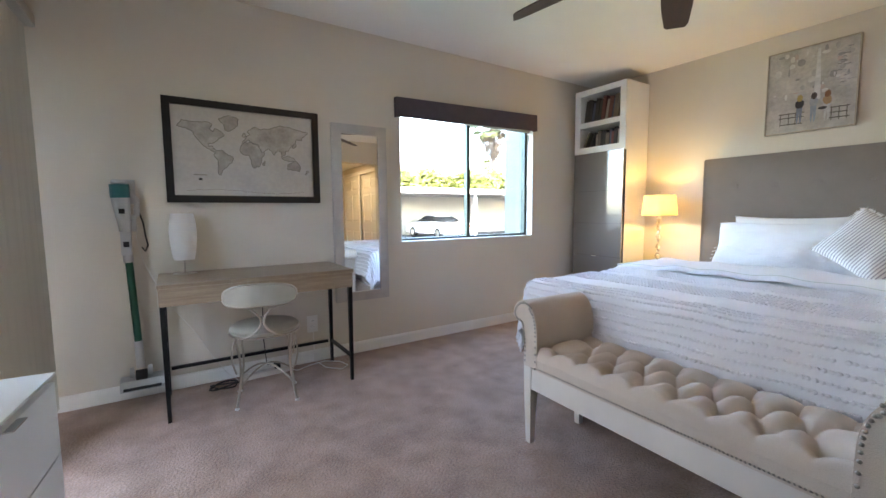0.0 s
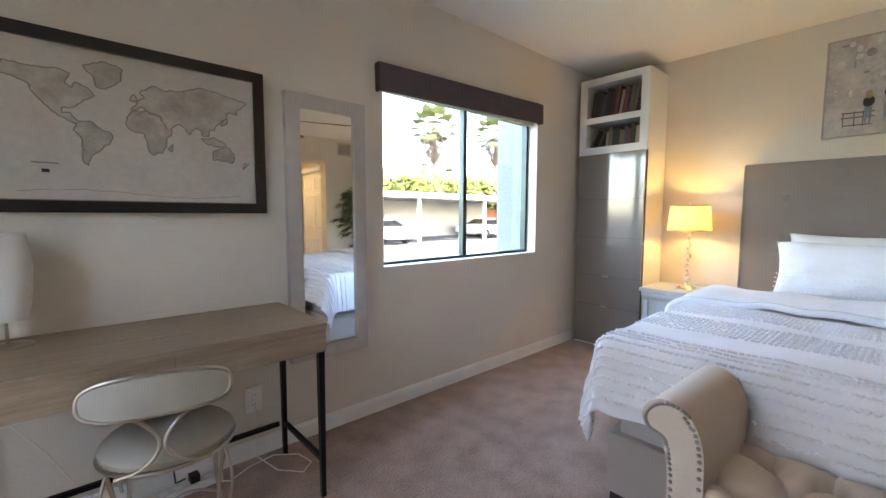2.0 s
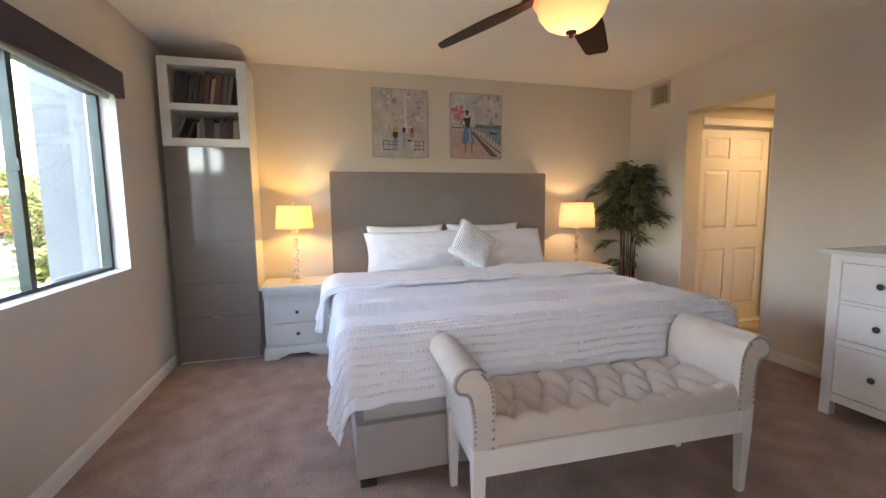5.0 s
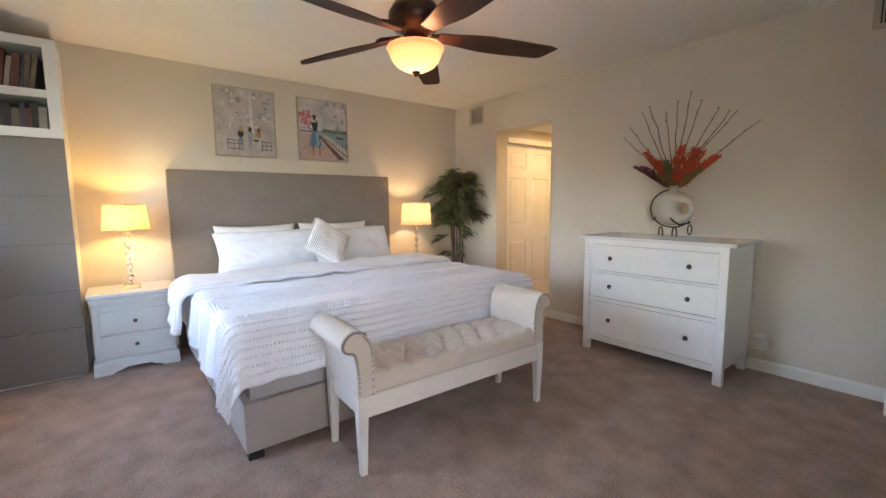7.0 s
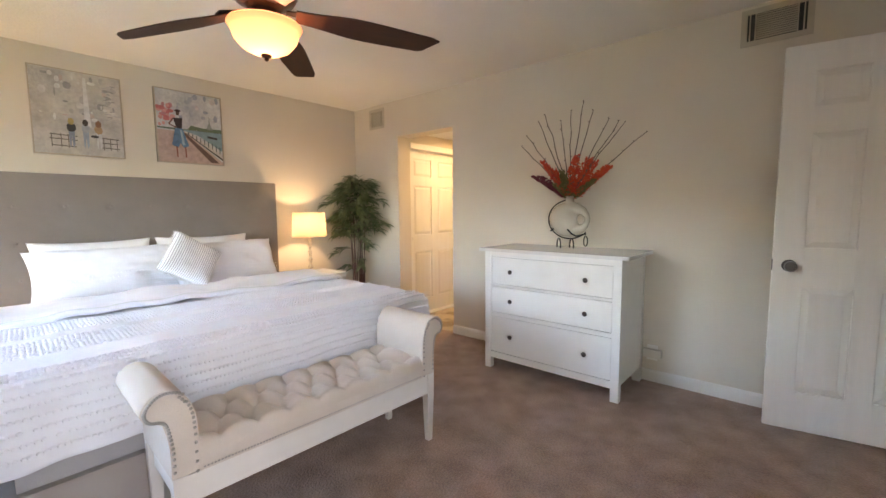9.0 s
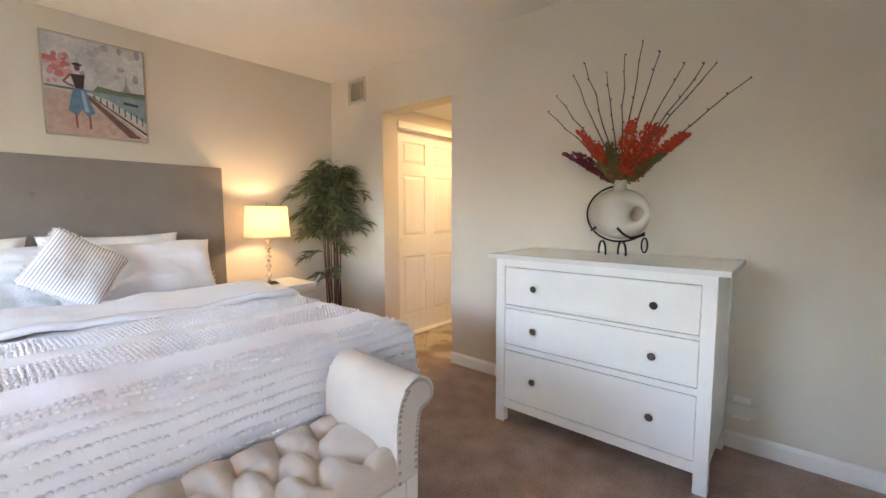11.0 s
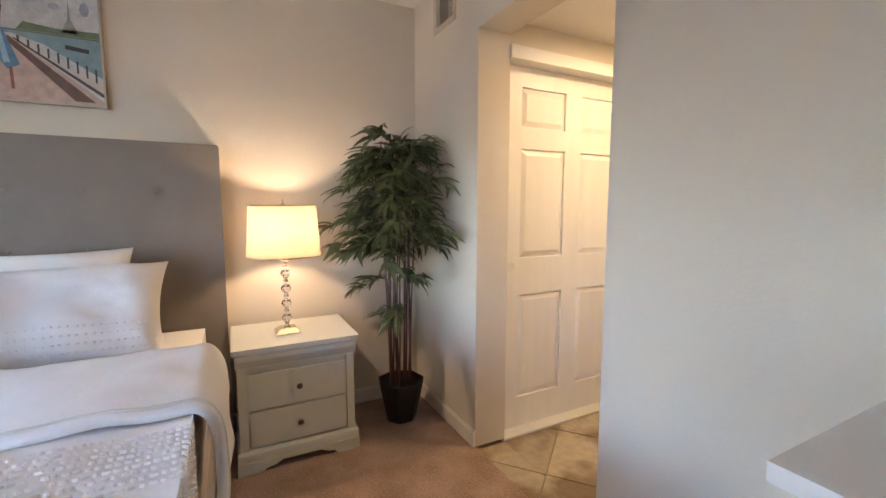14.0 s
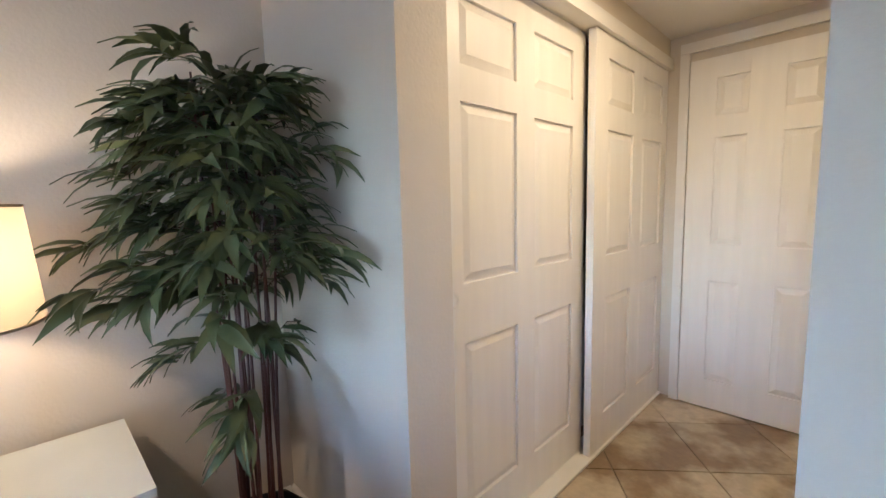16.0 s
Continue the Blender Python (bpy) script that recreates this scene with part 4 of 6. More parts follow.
def nightstand(m, w, label):
    o = thing("nightstand", m, label, "nightstand", "nightstands beside the bed")
    d = 0.43
    part("top", box(-0.012, -w / 2 - 0.012, 0.562, d, w / 2 + 0.012, 0.585), M_NSPAINT, o, bevel=0.004)
    bm = bmesh.new()
    prof = [(0.004, 0.562), (-0.006, 0.555), (-0.004, 0.53), (0.008, 0.505), (0.014, 0.495), (0.014, 0.485)]
    part("cornice", prism([(x, z) for x, z in prof] + [(0.03, 0.485), (0.03, 0.562)], "y", -w / 2 + 0.001, w / 2 - 0.001, bm), M_NSPAINT, o)
    part("body", box(0.0305, -w / 2 + 0.01, 0.10, d - 0.005, w / 2 - 0.01, 0.5615), M_NSPAINT, o, bevel=0.002)
    for y0, y1 in ((-w / 2 + 0.008, -w / 2 + 0.045), (w / 2 - 0.045, w / 2 - 0.008)):
        part("stile", box(0.018, y0, 0.10, 0.0303, y1, 0.4845), M_NSPAINT, o, bevel=0.002)
    for z0, z1 in ((0.292, 0.455), (0.115, 0.278)):
        dr = part("drawer", box(0.016, -w / 2 + 0.052, z0, 0.0303, w / 2 - 0.052, z1), M_NSPAINT, o, bevel=0.003)
        k = lathe([(0.0, 0.026), (0.010, 0.024), (0.014, 0.018), (0.011, 0.010), (0.005, 0.006), (0.006, 0.0)], 16)
        bmesh.ops.transform(k, matrix=Matrix.Translation((0.016, 0, (z0 + z1) / 2)) @ Matrix.Rotation(radians(-90), 4, "Y"), verts=k.verts)
        part("knob", k, M_KNOB, dr, "dark pewter knob", smooth=True)
    prof = [(0.012, 0.10), (-0.002, 0.092), (-0.006, 0.078), (-0.008, 0.06), (-0.01, 0.055)]
    part("base_moulding", prism(prof + [(0.03, 0.055), (0.03, 0.10)], "y", -w / 2 - 0.004, w / 2 + 0.004), M_NSPAINT, o)
    # bracket feet with a scooped apron
    out = [(-w / 2 - 0.006, 0.0), (-w / 2 + 0.10, 0.0), (-w / 2 + 0.115, 0.018), (-w / 2 + 0.15, 0.022), (-w / 2 + 0.18, 0.040), (w / 2 - 0.18, 0.040), (w / 2 - 0.15, 0.022), (w / 2 - 0.115, 0.018), (w / 2 - 0.10, 0.0), (w / 2 + 0.006, 0.0), (w / 2 + 0.006, 0.055), (-w / 2 - 0.006, 0.055)]
    part("front_skirt", prism(out, "x", -0.010, 0.010), M_NSPAINT, o)
    for y in (-w / 2 - 0.004, w / 2 - 0.012):
        part("side_skirt", box(0.011, y, 0.0, d - 0.005, y + 0.016, 0.099), M_NSPAINT, o)
    return o


nightstand(pose(3.757, 2.295, 0), 0.505, "pale grey two-drawer nightstand beside the tall cabinet")
nightstand(pose(3.750, -0.382, 0), 0.54, "pale grey two-drawer nightstand beside the potted bamboo")


def table_lamp(m, rb, rt, z0, z1, label):
    """A crystal-ball lamp: square chrome foot, stacked glass and chrome, drum shade."""
    o = thing("table_lamp", m, label, "table lamp", "lamps on the nightstands")
    bm = bmesh.new()
    for i, (hw, z) in enumerate(((0.058, 0.0), (0.058, 0.006), (0.034, 0.028), (0.018, 0.032))):
        vs = [bm.verts.new((sx * hw, sy * hw, z)) for sx, sy in ((-1, -1), (1, -1), (1, 1), (-1, 1))]
        if i:
            for k in range(4):
                bm.faces.new((prev[k], prev[(k + 1) % 4], vs[(k + 1) % 4], vs[k]))
        else:
            bm.faces.new(vs)
        prev = vs
    bm.faces.new(prev)
    part("foot", bm, M_CHROME, o)
    n = 5
    h = (z0 + 0.02 - 0.032) / n
    for i in range(n):
        z = 0.032 + i * h
        part("crystal", lathe([(0.006, z + h * 0.28), (0.016, z + h * 0.32), (0.024, z + h * 0.55), (0.016, z + h * 0.80), (0.006, z + h * 0.84)], 8), M_CRYSTAL, o, "clear crystal ball")
        part("collar", lathe([(0.0, z + 0.0), (0.014, z + 0.001), (0.010, z + h * 0.1), (0.010, z + h * 0.18), (0.014, z + h * 0.27), (0.0, z + h * 0.275)], 16), M_CHROME, o, smooth=True)
    part("socket", lathe([(0.0, z0 + 0.02), (0.014, z0 + 0.02), (0.014, z0 + 0.06), (0.0, z0 + 0.062)], 16), M_CHROME, o)
    part("harp", tube([(0, -0.014, z0 + 0.05), (0, -0.05, z0 + 0.11), (0, -0.03, z1 - 0.01), (0, 0, z1 + 0.004), (0, 0.03, z1 - 0.01), (0, 0.05, z0 + 0.11), (0, 0.014, z0 + 0.05)], 0.002, 6), M_CHROME, o)
    part("finial", lathe([(0.0, z1 + 0.03), (0.005, z1 + 0.022), (0.003, z1 + 0.012), (0.006, z1 + 0.002), (0.0, z1)], 12), M_CHROME, o, smooth=True)
    for k in range(3):
        a = k * 2.094
        part("spoke", tube([(0, 0, z1 - 0.003), (rt * 0.985 * math.cos(a), rt * 0.985 * math.sin(a), z1 - 0.012)], 0.0015, 5), M_CHROME, o)
    sh = part("shade", lathe([(rb, z0), (rb + 0.001, z0 + 0.006), (rt + 0.001, z1 - 0.006), (rt, z1)], 48), M_SHADE, o, "lit cream fabric drum shade", smooth=True)
    for r_, z in ((rb, z0), (rt, z1 - 0.006)):
        part("rim", lathe([(r_ + 0.0015, z), (r_ + 0.0025, z + 0.003), (r_ + 0.0015, z + 0.006), (r_ - 0.001, z + 0.006), (r_ - 0.001, z), (r_ + 0.0015, z)], 48), M_SHADE, sh)
    return o


table_lamp(pose(3.955, 2.295, 0.5855), 0.148, 0.130, 0.445, 0.635, "crystal table lamp, lit, with warm drum shade beside the cabinet")
table_lamp(pose(3.945, -0.357, 0.5855), 0.172, 0.155, 0.385, 0.635, "crystal table lamp, lit, with wide drum shade beside the plant")

# ---- ceiling fan ----
FX, FY = 1.845, 1.075
fan = thing("ceiling_fan", pose(FX, FY, 0), "dark walnut five-blade ceiling fan with lit alabaster bowl light", "ceiling fan")
part("canopy", lathe([(0.0, CZ), (0.068, CZ), (0.066, CZ - 0.02), (0.03, CZ - 0.06), (0.016, CZ - 0.065), (0.0, CZ - 0.066)], 32), M_BRONZE, fan, smooth=True)
part("downrod", tube([(0, 0, CZ - 0.064), (0, 0, 2.235)], 0.012, 12), M_BRONZE, fan, smooth=True)
part("motor", lathe([(0.0, 2.245), (0.03, 2.24), (0.06, 2.225), (0.115, 2.20), (0.135, 2.165), (0.135, 2.13), (0.118, 2.10), (0.08, 2.085), (0.06, 2.06), (0.0, 2.055)], 40), M_BRONZE, fan, smooth=True)
part("light_ring", lathe([(0.0, 2.058), (0.062, 2.056), (0.070, 2.03), (0.060, 2.012), (0.050, 2.0), (0.03, 1.997), (0.0, 1.997)], 40), M_BRONZE, fan, smooth=True)
part("bowl", lathe([(0.145, 2.004), (0.149, 1.997), (0.140, 1.985), (0.134, 1.975), (0.125, 1.945), (0.098, 1.912), (0.055, 1.890), (0.0, 1.882)], 48), M_BOWL, fan, "lit frosted alabaster glass bowl", smooth=True)
part("finial", lathe([(0.0, 1.884), (0.022, 1.884), (0.020, 1.876), (0.008, 1.872), (0.010, 1.864), (0.0, 1.858)], 16), M_BRONZE, fan, smooth=True)
for k in range(5):
    a = 28.7 + 72 * k
    bm = bmesh.new()
    N = 18
    rows_ = []
    for i in range(N + 1):
        t_ = i / N
        hw = 0.038 + 0.030 * smoothstep(0, 0.45, t_) - 0.012 * smoothstep(0.5, 1.0, t_)
        if t_ > 0.93:
            hw *= 1 - 0.25 * ((t_ - 0.93) / 0.07) ** 2
        zz = 2.056 - 0.030 * t_
        tl = -0.22
        rows_.append([bm.verts.new((0.125 + t_ * 0.62 - 0.03 * s * t_ ** 6, s * hw, zz + s * hw * tl + h)) for h in (0.0, 0.006) for s in (-1, 0, 1)])
    for p_, q_ in zip(rows_, rows_[1:]):
        for i0, i1 in ((0, 1), (1, 2), (2, 5), (5, 4), (4, 3), (3, 0)):
            bm.faces.new((p_[i0], p_[i1], q_[i1], q_[i0]))
    for p_ in (rows_[0], rows_[-1]):
        bm.faces.new((p_[0], p_[1], p_[2], p_[5], p_[4], p_[3]))
    o = part("blade", bm, M_BLADE, fan, "dark walnut blade")
    o.rotation_euler = (0, 0, radians(a))
    bm = prism([(0.085, -0.018), (0.13, -0.022), (0.19, -0.034), (0.23, -0.012), (0.23, 0.012), (0.19, 0.034), (0.13, 0.022), (0.085, 0.018)], "z", 2.066, 2.071)
    ir = part("blade_iron", bm, M_BRONZE, fan, bevel=0.001)
    ir.rotation_euler = (0, 0, radians(a))

# ---- dresser with vase ----
dr = thing("dresser", pose(0, 0, 0), "white three-drawer dresser with dark round knobs", "dresser")
DX0, DX1, DY0, DY1 = 0.928, 1.950, -1.155, -0.66
part("top", box(0.884, -1.17, 0.915, 1.994, -0.64, 0.938), M_TOP, dr, bevel=0.003)
for x in (DX0, DX1 - 0.052):
    for y in (DY0, DY1 - 0.045):
        part("leg", box(x, y, 0, x + 0.052, y + 0.045, 0.9145), M_WPAINT, dr, bevel=0.002)
for x in (DX0 + 0.006, DX1 - 0.024):
    part("side_panel", box(x, DY0 + 0.046, 0.10, x + 0.018, DY1 - 0.0455, 0.9145), M_WPAINT, dr)
part("back_panel", box(DX0 + 0.053, DY0 + 0.003, 0.10, DX1 - 0.053, DY0 + 0.012, 0.9145), M_WPAINT, dr)
part("front_rail", box(DX0 + 0.0525, DY1 - 0.022, 0.873, DX1 - 0.0525, DY1 - 0.002, 0.9145), M_WPAINT, dr)
part("bottom_rail", box(DX0 + 0.0525, DY1 - 0.022, 0.085, DX1 - 0.0525, DY1 - 0.002, 0.128), M_WPAINT, dr, bevel=0.001)
# near-black block standing in for shade seen through the drawer gaps
part("gap_shade_block", box(DX0 + 0.054, DY1 - 0.10, 0.13, DX1 - 0.054, DY1 - 0.024, 0.88), M_DARK, dr)
for z0, z1 in ((0.668, 0.866), (0.449, 0.640), (0.137, 0.408)):
    below = {0.668: 0.647, 0.449: 0.415, 0.137: 0.1285}[z0]
    part("divider", box(DX0 + 0.0525, DY1 - 0.021, below, DX1 - 0.0525, DY1 - 0.0025, z0 - 0.004), M_WPAINT, dr)
    dw = part("drawer", box(DX0 + 0.0545, DY1 - 0.0215, z0, DX1 - 0.0545, DY1 - 0.004, z1 + 0.003), M_WPAINT, dr, bevel=0.0015)
    for x in (1.152, 1.720):
        kz = (z0 + z1) / 2 + 0.0015
        kb = lathe([(0.0, 0.028), (0.012, 0.026), (0.017, 0.019), (0.013, 0.010), (0.006, 0.006), (0.008, 0.0)], 20)
        bmesh.ops.transform(kb, matrix=Matrix.Translation((x, DY1 - 0.004, kz)) @ Matrix.Rotation(radians(-90), 4, "X"), verts=kb.verts)
        part("knob", kb, M_KNOB, dw, "dark pewter knob", smooth=True)

M_VASE = mat("vase_glaze", (0.47, 0.43, 0.36), 0.22, var=0.08, scale=7, coat=0.35)
VX, VY, VZ = 1.405, -0.955, 1.155
vase = thing("vase", pose(VX, VY, 0), "glossy beige ring-shaped vase with red flowers in a black iron stand", "vase")


def vase_pt(s, a, side):
    hx, hz = -0.084, -0.002
    ca, sa = math.cos(a), math.sin(a)
    ix, iz = hx + 0.029 * ca, hz + 0.034 * sa
    ox, oz = 0.152 * ca, 0.128 * sa
    ss = 0.5 - 0.5 * math.cos(math.pi * s)
    th = 0.058 * (max(0.0, 1 - abs(2 * ss - 1) ** 2.2)) ** 0.5
    wide = math.hypot(ox - ix, oz - iz)
    th *= min(1.0, wide / 0.13)
    return (ix + (ox - ix) * ss, side * th, VZ + iz + (oz - iz) * ss)


bm = bmesh.new()
NS, NA = 14, 48
vv = {}
for side in (1, -1):
    for i in range(NS + 1):
        for j in range(NA):
            vv[(i, j, side)] = vv[(i, j, 1)] if side < 0 and i in (0, NS) else bm.verts.new(vase_pt(i / NS, 2 * math.pi * j / NA, side))
for side in (1, -1):
    for i in range(NS):
        for j in range(NA):
            k = (j + 1) % NA
            bm.faces.new((vv[(i, j, side)], vv[(i + 1, j, side)], vv[(i + 1, k, side)], vv[(i, k, side)]))
part("body", bm, M_VASE, vase, smooth=True)
part("neck", lathe([(0.045, VZ + 0.108), (0.032, VZ + 0.13), (0.030, VZ + 0.15), (0.040, VZ + 0.168), (0.036, VZ + 0.168), (0.026, VZ + 0.15), (0.026, VZ + 0.125)], 24, cx=0.0), M_VASE, vase, smooth=True)
st = thing("vase_stand", pose(VX, VY, 0), "black wrought-iron stand with hooks holding the vase", "vase stand")
ring = [(0.165 * math.cos(radians(a)), 0.0, VZ + 0.140 * math.sin(radians(a))) for a in range(100, -22, -8)][::-1]
part("hoop", tube([(x, 0.0, z) for x, y, z in [(0.165 * math.cos(radians(a)), 0, VZ + 0.142 * math.sin(radians(a))) for a in range(-140, 101, 8)]], 0.005, 8), M_BLACK, st, smooth=True)
for x in (0.080, -0.020):
    part("foot", tube([(x - 0.030 * math.cos(radians(t_)), 0.034 * math.cos(radians(t_)), 0.9435 + (VZ - 0.142 - 0.9435) * math.sin(radians(t_)) ** 0.7) for t_ in range(0, 181, 12)], 0.0055, 8), M_BLACK, st, smooth=True)
part("hook", tube([(0.135, 0.0, VZ - 0.085), (0.120, 0.050, VZ - 0.085), (0.095, 0.062, VZ - 0.070)], 0.0065, 8), M_BLACK, st, smooth=True)
part("hook", tube([(-0.125, 0.0, VZ - 0.105), (-0.075, 0.050, VZ - 0.120), (-0.045, 0.066, VZ - 0.100), (-0.015, 0.068, VZ - 0.070)], 0.0065, 8), M_BLACK, st, smooth=True)
part("clip", tube([(0.01, 0, VZ + 0.138), (-0.025, 0.01, VZ + 0.143)], 0.009, 8), M_BLACK, st)
part("tail_loop", tube([(-0.130 + 0.014 * math.cos(radians(t_)), 0.012, 1.0 + 0.036 * math.sin(radians(t_))) for t_ in range(0, 360, 24)], 0.0045, 8, closed=True), M_BLACK, st, smooth=True)
M_TWIG = mat("twig_bark", (0.13, 0.10, 0.095), 0.8, var=0.3, scale=30)
M_RED = mat("red_blossom", (0.50, 0.030, 0.014), 0.6, var=0.5, scale=24, color2=(0.58, 0.085, 0.016))
M_WINE = mat("wine_blossom", (0.17, 0.012, 0.035), 0.6, var=0.4, scale=24)
M_OLIVE = mat("olive_leaf", (0.16, 0.15, 0.05), 0.6, var=0.4, scale=24)
fl = thing("flower_arrangement", pose(VX, VY, VZ + 0.13), "red and wine blossoms with bare dark twigs standing in the vase", "flowers")
rng = random.Random(11)
for (dx, dz, dy) in ((0.40, 0.44, 0.02), (0.33, 0.50, 0.06), (0.26, 0.60, 0.0), (0.17, 0.63, 0.07), (0.10, 0.60, -0.03), (-0.02, 0.64, 0.05), (-0.08, 0.70, -0.02), (-0.17, 0.62, 0.03), (-0.26, 0.56, -0.02), (-0.36, 0.52, 0.06), (-0.52, 0.43, 0.03), (-0.40, 0.50, 0.10)):
    pts = []
    for i in range(9):
        t_ = i / 8
        pts.append((dx * t_ ** 1.15 + rng.uniform(-0.006, 0.006), dy * t_ + rng.uniform(-0.005, 0.005), dz * t_ + rng.uniform(-0.004, 0.004)))
    tw = part("twig", tube(pts, 0.0048, 6, taper=0.0022), M_TWIG, fl)
    bm = bmesh.new()
    for p_ in pts[3:]:
        d = Vector((rng.uniform(-1, 1), rng.uniform(-1, 1), rng.uniform(0, 1))).normalized() * 0.009
        tube([p_, Vector(p_) + d, Vector(p_) + d * 1.3], 0.0045, 5, bm, taper=0.0016)
    part("buds", bm, M_TWIG, tw, kind="stuff")
SPR = ((0.30, 0.20, 0.02, "w", 0.026), (0.20, 0.30, 0.05, "r", 0.040), (0.14, 0.24, -0.02, "r", 0.045), (0.04, 0.22, 0.06, "o", 0.040), (-0.06, 0.32, 0.03, "r", 0.050), (-0.14, 0.30, -0.02, "r", 0.055), (-0.20, 0.27, 0.04, "r", 0.055), (-0.28, 0.23, 0.02, "r", 0.050), (-0.20, 0.14, 0.06, "o", 0.030), (0.10, 0.13, 0.06, "o", 0.03), (-0.30, 0.23, 0.03, "r", 0.034), (0.22, 0.19, 0.05, "w", 0.035), (-0.02, 0.16, -0.05, "r", 0.05))
for dx, dz, dy, c, rad in SPR:
    bm = bmesh.new()
    for k in range(300):
        t_ = rng.uniform(0.22, 1.0)
        rr = 0.88 * rad * (1.15 - 0.75 * t_) * math.sqrt(rng.random()) * 1.3
        a = rng.uniform(0, 6.283)
        cc = Vector((dx * t_, dy * t_, dz * t_ ** 0.9)) + Vector((math.cos(a), math.sin(a) * 0.9, math.sin(a * 2.3) * 0.6)) * rr
        d1_ = Vector((rng.uniform(-1, 1), rng.uniform(-1, 1), rng.uniform(-1, 1))).normalized()
        d2_ = d1_.orthogonal().normalized()
        s_ = rng.uniform(0.008, 0.014)
        vs = [bm.verts.new(cc + d1_ * s_), bm.verts.new(cc + d2_ * s_ * 0.8), bm.verts.new(cc - d1_ * s_ * 0.7), bm.verts.new(cc - d2_ * s_ * 0.8), bm.verts.new(cc + d1_.cross(d2_) * s_ * 0.5)]
        for q in range(4):
            bm.faces.new((vs[q], vs[(q + 1) % 4], vs[4]))
    part("blossom_spray", bm, {"r": M_RED, "w": M_WINE, "o": M_OLIVE}[c], fl, {"r": "orange-red blossom spray", "w": "dark wine-red blossom spray", "o": "olive-green leaf spray"}[c], kind="stuff")

# ---- bamboo plant ----
M_LEAF = mat("bamboo_leaf", (0.17, 0.20, 0.085), 0.45, var=0.45, scale=8, color2=(0.055, 0.095, 0.045), random=0.25)
M_CANE = mat("bamboo_cane", (0.075, 0.022, 0.018), 0.4, var=0.4, scale=10)
M_POT = mat("black_pot", (0.005, 0.005, 0.006), 0.6)
PX, PY = 3.93, -0.955
plant = thing("potted_bamboo", pose(PX, PY, 0), "tall artificial bamboo plant with red-brown canes in a black pot", "potted plant")
part("pot", lathe([(0.0, 0.0), (0.085, 0.0), (0.090, 0.008), (0.130, 0.195), (0.134, 0.230), (0.124, 0.232), (0.117, 0.205), (0.0, 0.202)], 7), M_POT, plant, "faceted black plastic pot")
rng = random.Random(21)
leaf_specs = []
for k in range(15):
    a = k * 2.4
    r0 = 0.018 + 0.055 * math.sqrt(k / 15)
    r1 = r0 * 1.25 + 0.01
    H = rng.uniform(1.15, 1.56)
    base = Vector((r0 * math.cos(a), r0 * math.sin(a), 0.203))
    topp = Vector((r1 * math.cos(a) + rng.uniform(-0.03, 0.03), r1 * math.sin(a) + rng.uniform(-0.03, 0.03), H))
    pts = [base.lerp(topp, t_) + Vector((0, 0.01 * math.sin(3 * t_ + k), 0)) for t_ in (0, 0.2, 0.4, 0.6, 0.8, 1.0)]
    part("cane", tube(pts, 0.0062, 6, taper=0.003), M_CANE, plant)
stems = bmesh.new()
for k in range(84):
    z = 0.93 + 0.65 * (k / 84) ** 0.85 if k > 4 else (0.60, 0.72, 0.80, 0.84, 0.88)[k]
    a = k * 2.39996 + rng.uniform(-0.3, 0.3)
    prof = 0.265 * math.sin(math.pi * min(1.0, max(0.0, (z - 0.58) / 1.25))) ** 0.6
    L = max(0.08, prof * rng.uniform(0.50, 1.25)) * (0.75 if k > 66 else 1.0) if k > 4 else 0.18
    dirv = Vector((math.cos(a), math.sin(a), 0))
    # the walls of the corner hold the crown back
    room_x, room_y = EX - PX - 0.03, PY - SY - 0.03
    sc = 1.0
    if dirv.x > 0:
        sc = min(sc, room_x / (dirv.x * (L + 0.06)))
    if dirv.y < 0:
        sc = min(sc, room_y / (-dirv.y * (L + 0.06)))
    L *= max(0.35, min(1.0, sc))
    start = dirv * 0.05 + Vector((0, 0, z - 0.05))
    lift = rng.uniform(0.05, 0.15)
    pts = [start + dirv * (L * t_) + Vector((0, 0, lift * math.sin(t_ * 1.9) - 0.10 * t_ * t_)) for t_ in (0, 0.25, 0.5, 0.75, 1.0)]
    tube(pts, 0.0018, 5, stems, taper=0.0008)
    for q, t_ in ((4, 7), (3, 5), (2, 4), (1, 3)):
        for j in range(t_):
            p_ = pts[q].lerp(pts[q - 1], rng.uniform(0, 0.6))
            ang = a + rng.uniform(-0.95, 0.95)
            leaf_specs.append((p_, ang, rng.uniform(-24, 22), rng.uniform(0.10, 0.15), rng.uniform(-40, 40)))
for j in range(40):
    p_ = Vector((rng.uniform(-0.05, 0.05), rng.uniform(-0.05, 0.05), rng.uniform(1.48, 1.58)))
    leaf_specs.append((p_, rng.uniform(0, 6.28), rng.uniform(0, 65), rng.uniform(0.09, 0.13), rng.uniform(-40, 40)))
part("stem", stems, M_CANE, plant, kind="stuff")


def leaf_geo(bm, m, L):
    w = L * 0.105
    rows_ = []
    for t_, ww, dz in ((0, 0.15, 0), (0.25, 0.9, 0.004), (0.55, 1.0, -0.002), (0.8, 0.55, -0.018), (1.0, 0.02, -0.04)):
        rows_.append([bm.verts.new(m @ Vector((L * t_, s * w * ww, dz * L / 0.12 + (0.0 if s else -0.003)))) for s in (-1, 0, 1)])
    for p_, q_ in zip(rows_, rows_[1:]):
        for i in (0, 1):
            bm.faces.new((p_[i], p_[i + 1], q_[i + 1], q_[i]))


def keep_in(m, L):
    """Turns a leaf away from the walls."""
    tip = m @ Vector((L, 0, 0))
    if tip.x > EX - PX - 0.01 or tip.y < SY - PY + 0.01:
        return False
    return True


